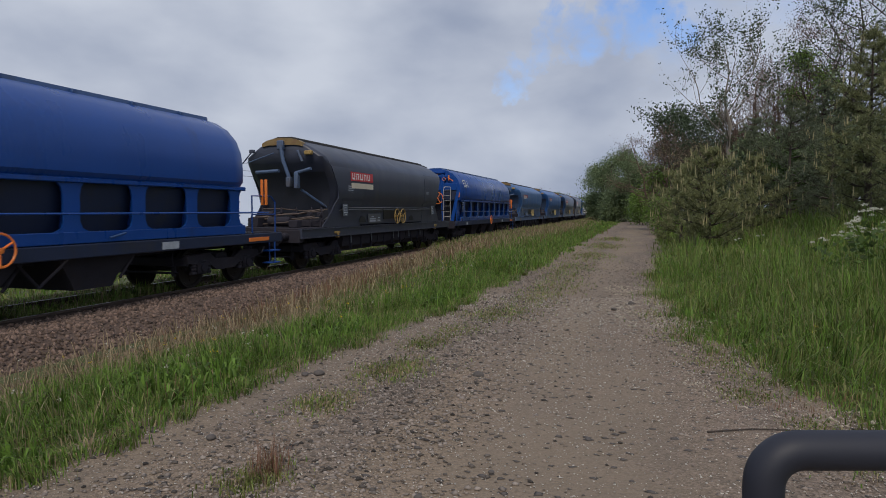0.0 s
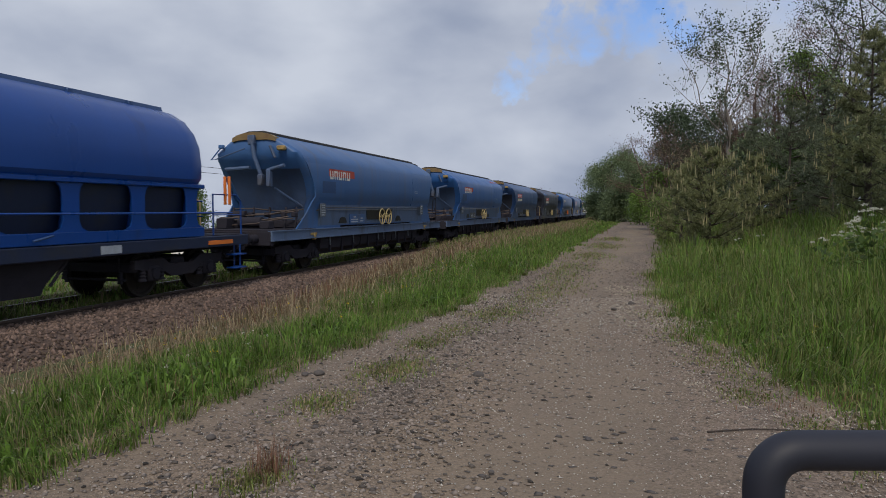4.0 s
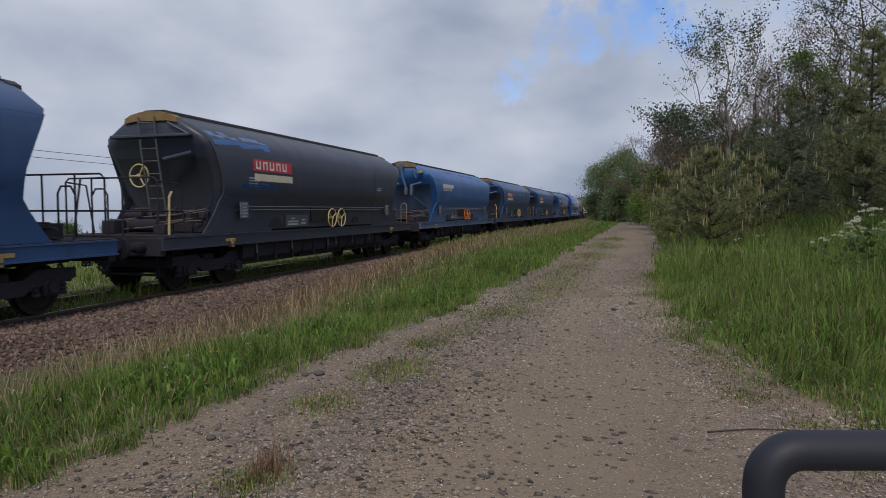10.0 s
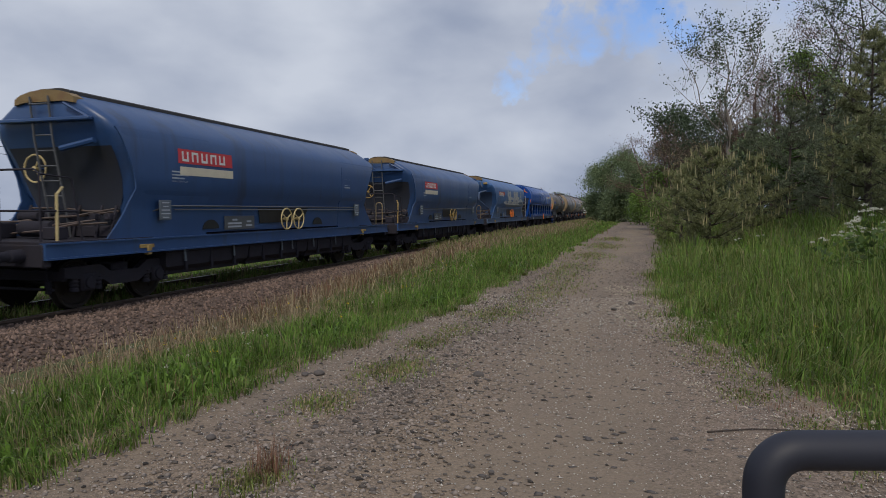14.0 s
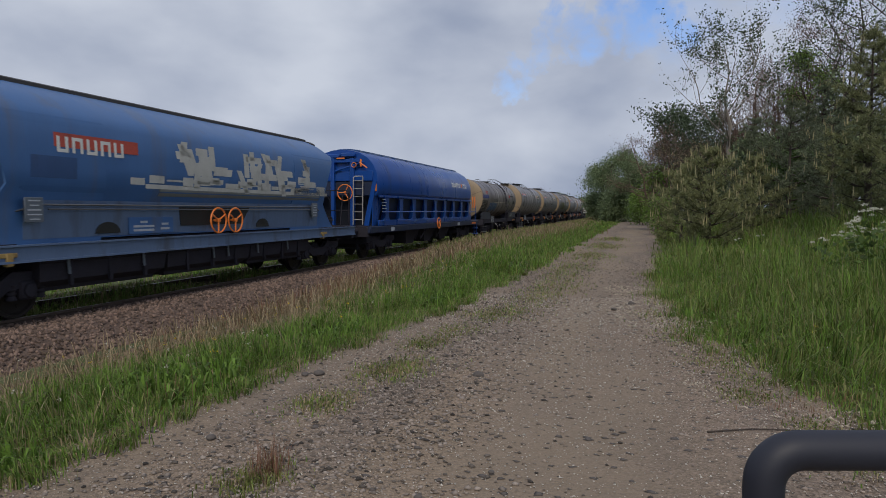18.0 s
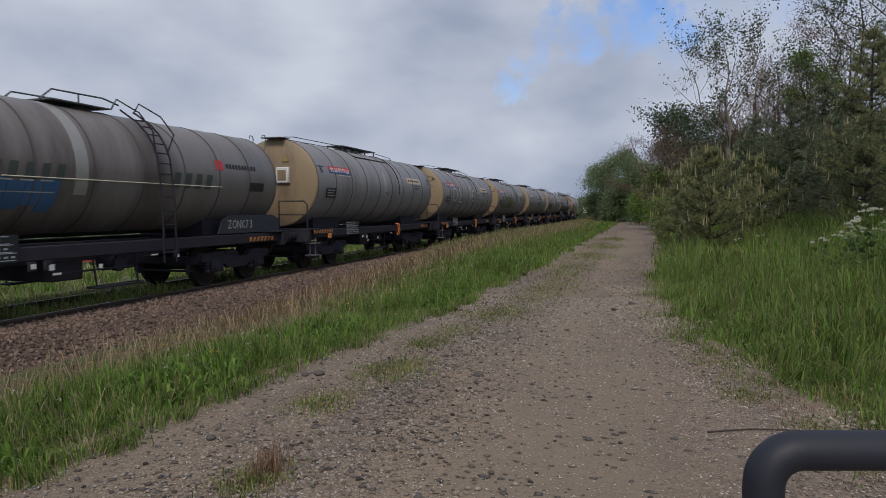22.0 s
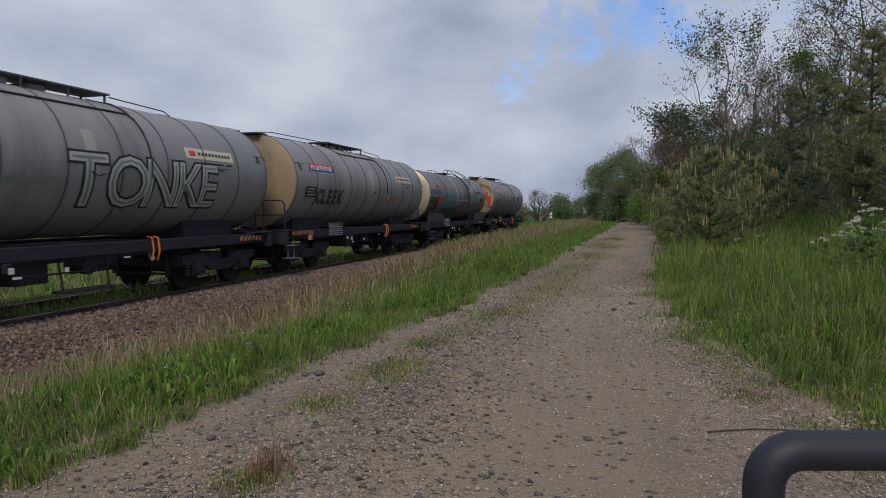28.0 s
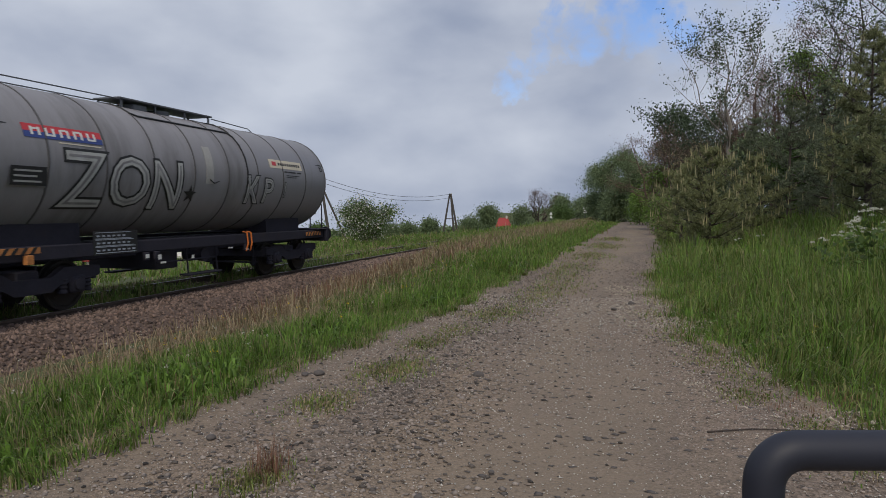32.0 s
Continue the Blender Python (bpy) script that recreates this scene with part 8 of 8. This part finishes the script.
        for key, m in (("d", k < 0.35), ("y", (k >= 0.35) & (k < 0.75)), ("g", k >= 0.75)):
            put(key, x[m], y[m], hs[m], ws[m])
    for key, name, m, lab in (("g", "green_grass", M_GRASS, "fresh green meadow grass"), ("y", "pale_grass", M_GRASS2, "yellow-green meadow grass"), ("d", "dry_grass", M_DRY, "dry straw-coloured grass")):
        x, y, h, w = (np.concatenate(a) for a in sets[key])
        blades(name, x, y, h, w, rs, m, lab, 0.55)
    # low weeds that have grown over the sleepers and the far shoulder of the track
    n = 78000
    y = 2.0 + 108 * rs.uniform(0, 1, n) ** 1.7
    d = np.where(rs.uniform(0, 1, n) < 0.45, rs.uniform(-0.66, 0.66, n), rs.uniform(-3.0, -0.84, n))
    x = TRACK_X + d
    m = in_view(x, y) & (wave(x, y, 1.3, 71) > 0.22)
    x, y, d = x[m], y[m], d[m]
    n = len(x)
    z = RAIL_Z + np.interp(d, [-3.0, -2.5, -1.95, -0.88, -0.6, 0.66], [-0.52, -0.42, -0.13, -0.10, -0.17, -0.17])
    h = np.where(d > -0.7, 0.33, 0.17) * rs.uniform(0.45, 1.2, n) * (0.6 + 0.7 * wave(x, y, 2.2, 72))
    w, u = (0.007 + 0.0007 * y) * rs.uniform(0.7, 1.5, n), rs.uniform(0, 1, n)
    for lab, mt, k in (("green weeds grown over the track", M_GRASS, u < 0.45), ("yellow-green weeds grown over the track", M_GRASS2, (u >= 0.45) & (u < 0.9)), ("dry weeds grown over the track", M_DRY, u >= 0.9)):
        blades("track_weeds", x[k], y[k], h[k], w[k], rs, mt, lab, 0.5, z[k])
    # tall thin stalks with seed heads beside the ballast
    n = 7000
    x, y = rs.normal(-6.4, 0.8, n), 1.0 + 60 * rs.uniform(0, 1, n) ** 1.2
    k = in_view(x, y)
    x, y = x[k], y[k]
    n = 2600
    xs, ys = rs.uniform(-6.4, -3.4, n), 1.5 + 16 * rs.uniform(0, 1, n) ** 1.3
    m = in_view(xs, ys)
    xs, ys = xs[m], ys[m]
    blades("pale_stalks", xs, ys, rs.uniform(0.2, 0.46, len(xs)), 0.0028 + 0.0005 * ys, rs, M_DRY, "thin pale stalks standing in the green grass", 0.4)
    blades("seed_stalks", x, y, rs.uniform(0.22, 0.58, len(x)), 0.003 + 0.0011 * y, rs, M_DRY, "tall dry seed stalks", 0.3)


def stones(name, x, y, z, size, rs, material, label, flat=0.65):
    """Small broken stones: jittered octahedra."""
    n = len(x)
    base = np.array([(1, 0, 0), (0, 1, 0), (-1, 0, 0), (0, -1, 0), (0, 0, 1), (0, 0, -1)], float)
    v = base[None] * rs.uniform(0.6, 1.3, (n, 6, 1)) + rs.normal(0, 0.16, (n, 6, 3))
    a = rs.uniform(0, 2 * np.pi, n)
    c, s = np.cos(a)[:, None], np.sin(a)[:, None]
    vx, vy = v[..., 0] * c - v[..., 1] * s, v[..., 0] * s + v[..., 1] * c
    out = np.stack([vx * size[:, None] + x[:, None], vy * size[:, None] * 0.8 + y[:, None], v[..., 2] * size[:, None] * flat + z[:, None]], 2).reshape(-1, 3)
    k = np.arange(n)[:, None] * 6
    f = np.stack([k + t for t in ([0, 1, 4], [1, 2, 4], [2, 3, 4], [3, 0, 4], [1, 0, 5], [2, 1, 5], [3, 2, 5], [0, 3, 5])], 1).reshape(-1, 3)
    tagged(new(name, raw_mesh(name, out, f, material)), label, "stones", kind="stuff")


def build_stones():
    rs = np.random.RandomState(9)
    n = 90000
    y = 1.7 + 16.0 * rs.uniform(0, 1, n) ** 1.7
    xl, xr = path_edges(y)
    u = rs.uniform(0, 1, n)
    x = xl + (xr - xl) * u
    keep = in_view(x, y) & (rs.uniform(0, 1, n) < 0.05 + 0.75 * np.exp(-((u - 0.30) / 0.13) ** 2) + 0.5 * np.exp(-((u - 0.92) / 0.1) ** 2))
    x, y = x[keep], y[keep]
    size = 0.0035 + 0.014 * rs.uniform(0, 1, len(x)) ** 3.5 + 0.0004 * y
    stones("path_gravel", x, y, crown_z(x, y) + 0.004 + size * 0.2, size, rs, M_PEBBLE, "loose grey gravel on the path")
    n = 16000
    y = 1.7 + 9.0 * rs.uniform(0, 1, n) ** 1.5
    xl, xr = path_edges(y)
    x = xl + (xr - xl) * rs.uniform(0.0, 1.05, n)
    keep = in_view(x, y)
    x, y = x[keep], y[keep]
    size = 0.0022 + 0.006 * rs.uniform(0, 1, len(x)) ** 3 + 0.0004 * y
    stones("pale_grit", x, y, crown_z(x, y) + 0.006 + size * 0.25, size, rs, M_SPECK, "pale grit scattered over the path")
    n = 9000
    y = 2.0 + 11.0 * rs.uniform(0, 1, n) ** 1.4
    xl, xr = path_edges(y)
    x = xr - 0.75 + 1.15 * rs.uniform(0, 1, n) ** 0.8 + 0.1 * np.sin(3 * y)
    keep = in_view(x, y) & (wave(x, y, 2.4, 91) > 0.42)
    x, y = x[keep], y[keep]
    size = 0.004 + 0.014 * rs.uniform(0, 1, len(x)) ** 2.5 + 0.0004 * y
    stones("pale_gravel", x, y, np.maximum(crown_z(x, y), heights(x, y) + 0.03) + size * 0.2, size, rs, M_PALEGRAVEL, "pale coarse gravel along the grass edge")
    n = 11000
    y = 1.8 + 15 * rs.uniform(0, 1, n) ** 1.6
    xl, xr = path_edges(y)
    x = xl + (xr - xl) * np.clip(rs.normal(0.30, 0.12, n), 0.02, 0.97)
    size = 0.007 + 0.019 * rs.uniform(0, 1, n) ** 2.2
    stones("stone_chips", x, y, crown_z(x, y) + 0.005 + size * 0.15, size, rs, M_CHIP, "dark and light stone chips on the worn crown", 0.5)
    n = 3600
    y = 1.8 + 20 * rs.uniform(0, 1, n) ** 1.5
    xl, xr = path_edges(y)
    x = xl + (xr - xl) * rs.uniform(0.03, 1.0, n)
    size = 0.008 + 0.026 * rs.uniform(0, 1, n) ** 2
    stones("half_buried_stones", x, y, crown_z(x, y) + 0.006, size, rs, M_ROCK, "dark flat stones half buried in the path", 0.25)
    n = 26000
    y = 3 + 42 * rs.uniform(0, 1, n) ** 1.6
    d = rs.uniform(-2.7, 2.9, n)
    d = np.where(rs.uniform(0, 1, n) < 0.65, rs.uniform(0.85, 2.95, n), d)
    prof = np.interp(np.abs(d), [0.6, 0.88, 1.4, 1.95, 2.5, 2.95], [-0.17, -0.09, -0.07, -0.11, -0.36, -0.54])
    x = TRACK_X + d
    keep = in_view(x, y) & (np.abs(np.abs(d) - 0.753) > 0.11)
    x, y, prof = x[keep], y[keep], prof[keep]
    size = rs.uniform(0.022, 0.05, len(x)) * (1 + 0.012 * y)
    n = 9000
    ys = 3 + 42 * rs.uniform(0, 1, n) ** 1.6
    xs = TRACK_X + 2.8 + 1.7 * rs.uniform(0, 1, n) ** 1.6
    m = in_view(xs, ys)
    xs, ys = xs[m], ys[m]
    stones("spilled_ballast", xs, ys, heights(xs, ys) + 0.005, rs.uniform(0.015, 0.04, len(xs)) * (1 + 0.012 * ys), rs, M_STONE, "brown ballast stones spilled down the bank", 0.8)
    stones("ballast_stones", x, y, RAIL_Z + prof + 0.008, size, rs, M_STONE, "loose brown ballast stones", 0.8)


def rock(x, y, r, label, seed):
    rs = np.random.RandomState(seed)
    bm = bmesh.new()
    bmesh.ops.create_icosphere(bm, subdivisions=2, radius=r)
    for v in bm.verts:
        v.co *= 1 + 0.28 * noise.noise(v.co / r * 1.1 + Vector((seed, 0, 0))) + rs.normal(0, 0.03)
        v.co.z = max(v.co.z * 0.62, -0.28 * r)
    for fc in bm.faces:
        fc.smooth = True
    me = bpy.data.meshes.new("stone")
    bm.to_mesh(me)
    bm.free()
    me.materials.append(M_ROCK)
    ob = new("stone", me)
    ob.matrix_basis = pose(x, y, 0.012 + 0.2 * r, 0, 0, rs.uniform(0, 360))
    tagged(ob, label, "stone", "stones on the path")


build_grass()
build_stones()
for i, (x, y, r) in enumerate(((-1.27, 5.27, 0.05), (-2.58, 4.94, 0.045), (-2.48, 3.34, 0.03), (-2.68, 4.88, 0.03), (-1.0, 2.92, 0.022), (-0.79, 2.61, 0.02), (-0.1, 10.03, 0.05), (-0.32, 9.38, 0.04), (-0.73, 3.32, 0.018), (-1.96, 3.7, 0.022), (-1.35, 3.07, 0.02))):
    rock(x, y, r, "dark grey loose stone on the gravel", 3 + i)


def weed(x, y, r, n, h, material, label, seed, name="weed", width=0.004, bend=0.25):
    """A tuft of thin stems."""
    rs = np.random.RandomState(seed)
    xs, ys = x + rs.normal(0, r, n), y + rs.normal(0, r, n)
    z = crown_z(xs, ys) if -3 < x < 1.6 else heights(xs, ys)
    hh = h * rs.uniform(0.5, 1.2, n)
    a, fa = rs.uniform(0, 6.28, n), rs.uniform(0, 6.28, n)
    lean = np.abs(rs.normal(0.1, bend, n))
    v = []
    for k in range(n):
        sx, sy = math.cos(fa[k]) * width / 2, math.sin(fa[k]) * width / 2
        dx, dy = math.cos(a[k]) * lean[k] * hh[k], math.sin(a[k]) * lean[k] * hh[k]
        mx, my, mz = xs[k] + dx * 0.4, ys[k] + dy * 0.4, z[k] + hh[k] * 0.6
        v += [(xs[k] - sx, ys[k] - sy, z[k] - 0.01), (xs[k] + sx, ys[k] + sy, z[k] - 0.01), (mx + sx * 0.8, my + sy * 0.8, mz), (mx - sx * 0.8, my - sy * 0.8, mz), (xs[k] + dx, ys[k] + dy, z[k] + hh[k])]
    ob = new(name, raw_mesh(name, np.array(v), np.concatenate([np.arange(n)[:, None] * 5 + np.array(t) for t in ([0, 1, 2], [0, 2, 3], [3, 2, 4])]), material))
    tagged(ob, label, "weed", kind="stuff")


def umbel_plant(px, py, depth, h, n, seed):
    """Tall white-flowering umbellifer: stems, feathery leaves, flat flower heads."""
    f = spot(px, py, depth)
    z = height(f.x, f.y)
    rs = np.random.RandomState(seed)
    ob = thing("flowering_plant", "white-flowering cow parsley in tall grass", "plant", "flowering plants", at=pose(f.x, f.y, z))
    g, heads, lv = Geo(), [], []
    for k in range(n):
        a, o = rs.uniform(0, 6.28), rs.uniform(0.05, 0.32)
        hh = h * rs.uniform(0.65, 1.08)
        p = [Vector((0.06 * math.cos(a), 0.06 * math.sin(a), 0)), Vector((o * 0.5 * math.cos(a), o * 0.5 * math.sin(a), hh * 0.55)), Vector((o * math.cos(a) * 1.6, o * math.sin(a) * 1.6, hh))]
        g.tube(p, 0.008, 5, 0.004)
        for m in range(14):
            t = rs.uniform(0.1, 0.9)
            q = p[0].lerp(p[2], t)
            lv.append((q.x + rs.normal(0, 0.08), q.y + rs.normal(0, 0.08), q.z))
        for m in range(rs.randint(2, 4)):
            c = p[2] + Vector((rs.normal(0, 0.07), rs.normal(0, 0.07), rs.normal(0, 0.05)))
            g.tube([p[1].lerp(p[2], 0.6), c], 0.004, 4)
            R = rs.uniform(0.035, 0.065)
            for d in range(46):
                r, b = R * math.sqrt(rs.uniform()), rs.uniform(0, 6.28)
                heads.append((c.x + r * math.cos(b), c.y + r * math.sin(b), c.z + 0.02 - 3 * r * r + rs.normal(0, 0.004)))
    part("stem", g, M_GRASS, ob)
    v, fc = leaf_cloud(np.array(lv), 0.12, rs)
    o1 = new("leaf", raw_mesh("leaf", v, fc, M_LEAF))
    o1.parent = ob
    o1["kind"] = "stuff"
    v, fc = leaf_cloud(np.array(heads), 0.02, rs, 0, 0.9)
    o2 = new("flower_head", raw_mesh("flower_head", v, fc, M_BLOSSOM))
    o2.parent = ob
    o2["kind"] = "stuff"
    o2["label"] = "flat white flower head"


def small_flowers():
    rs = np.random.RandomState(4)
    x = np.concatenate([rs.uniform(-7.5, -3.2, 90), rs.uniform(1.0, 6.0, 30)])
    y = np.concatenate([2 + 16 * rs.uniform(0, 1, 90) ** 1.3, 5 + 12 * rs.uniform(0, 1, 30)])
    z = heights(x, y) + rs.uniform(0.15, 0.42, len(x))
    c = np.repeat(np.stack([x, y, z], 1), 7, 0) + rs.normal(0, 0.010, (len(x) * 7, 3))
    v, f = leaf_cloud(c, 0.012, rs, 0, 0.9)
    tagged(new("small_flowers", raw_mesh("small_flowers", v, f, M_BLOSSOM)), "scattered small white flowers in the grass", "flowers", kind="stuff")
    x, y = np.concatenate([rs.uniform(-6.5, -3.2, 40), np.array([1.6, 1.65])]), np.concatenate([3 + 12 * rs.uniform(0, 1, 40), np.array([6.9, 7.0])])
    z = heights(x, y) + rs.uniform(0.18, 0.35, len(x))
    c = np.repeat(np.stack([x, y, z], 1), 7, 0) + rs.normal(0, 0.010, (len(x) * 7, 3))
    v, f = leaf_cloud(c, 0.013, rs, 0, 0.9)
    tagged(new("yellow_flowers", raw_mesh("yellow_flowers", v, f, M_YELLOWFLOWER)), "scattered yellow meadow flowers", "flowers", kind="stuff")


def blossom():
    """White blossom over the hawthorn."""
    host = next(o for o in bpy.data.objects if o.name.startswith("bush"))
    rs = np.random.RandomState(77)
    crown = next(o for o in host.children if o.name.startswith("crown"))
    co = np.array([v.co for v in crown.data.vertices])[::4]
    pick = co[rs.randint(0, len(co), 2600)]
    v, f = leaf_cloud(pick + rs.normal(0, 0.12, pick.shape), 0.10, rs, 0, 0.9)
    o = new("blossom", raw_mesh("blossom", v, f, M_BLOSSOM))
    o.parent = host
    tagged(o, "white blossom", kind="stuff")


M_YELLOWFLOWER = leaf_mat("yellow_petals", (0.65, 0.48, 0.03), 0.15, 0.2)
weed(-1.83, 2.93, 0.05, 90, 0.21, M_WEED, "reddish-brown dry weed stems on the path", 1, width=0.0036, bend=0.35)
weed(-1.85, 2.89, 0.07, 60, 0.15, M_DRY, "straw-coloured dry weed stems on the path", 31, width=0.0024, bend=0.5)
weed(-1.85, 2.82, 0.09, 200, 0.055, M_GRASS2, "low green weed tuft on the path", 2, width=0.008, bend=0.9)
weed(-3.22, 4.03, 0.1, 40, 0.22, M_WEED, "reddish dry stems at the grass edge", 3)
for i, (x, y, r, n, h) in enumerate(((-6.2, 6.6, 0.5, 60, 0.26), (-6.6, 8.6, 0.6, 90, 0.32), (-6.8, 10.6, 0.6, 130, 0.34), (-6.5, 13.0, 0.8, 220, 0.42), (-6.9, 15.5, 0.8, 220, 0.42), (-6.7, 18.5, 1.0, 240, 0.45), (-6.8, 23.0, 1.2, 260, 0.45), (-6.6, 29.0, 1.6, 240, 0.45), (-6.6, 38.0, 2.5, 260, 0.5))):
    weed(x, y, r, n, h, M_WEED, "reddish dry stems beside the ballast", 4 + i, width=0.004 + 0.0006 * y)
weed(0.99, 4.93, 0.12, 70, 0.06, M_WEED, "low reddish weed on the gravel", 9)
weed(1.44, 5.29, 0.2, 90, 0.10, M_WEED, "low reddish weed on the gravel", 10)
umbel_plant(1545, 505, 9.5, 1.15, 9, 1)
umbel_plant(1500, 490, 10.5, 0.85, 6, 2)
umbel_plant(1335, 450, 17, 0.55, 2, 3)
small_flowers()
blossom()


def twig():
    a, b = spot(1252, 748, 3.72), spot(1410, 748, 3.75)
    a.z, b.z = 0.012, 0.012
    m = a.lerp(b, 0.5) + Vector((0, 0.03, 0.004))
    tagged(part("twig", Geo().tube([a, m, b], 0.006, 6, 0.003), M_BARKDARK), "thin dark twig lying on the gravel", "twig")


twig()


def motions():
    """The whole train rolls by at a steady pace; the wheels turn with it."""
    times = [float(t) for t in range(0, 33)]
    for car, front, L, back in WAGONS:
        rows = []
        for t in times:
            x, y, a = track(front + 1.3 + L / 2 - SPEED * t)
            rows.append((t, Matrix.LocRotScale((x, y, RAIL_Z), Euler((0, 0, a)), None)))
        walk(car, rows)
    for i, yy in enumerate((-0.9, 0.9)):
        rows = []
        for k in range(481):
            t = k / 15.0
            rows.append((t, Matrix.LocRotScale((0, yy, 0.46), Euler((SPEED * t / 0.46, 0, 0)), None)))
        first = WHEELSETS[i][0]
        walk(first, rows)
        for w in WHEELSETS[i][1:]:
            w.rotation_mode = "QUATERNION"
            w.animation_data_create()
            w.animation_data.action = first.animation_data.action
            w.animation_data.action_slot = first.animation_data.action_slot


motions()
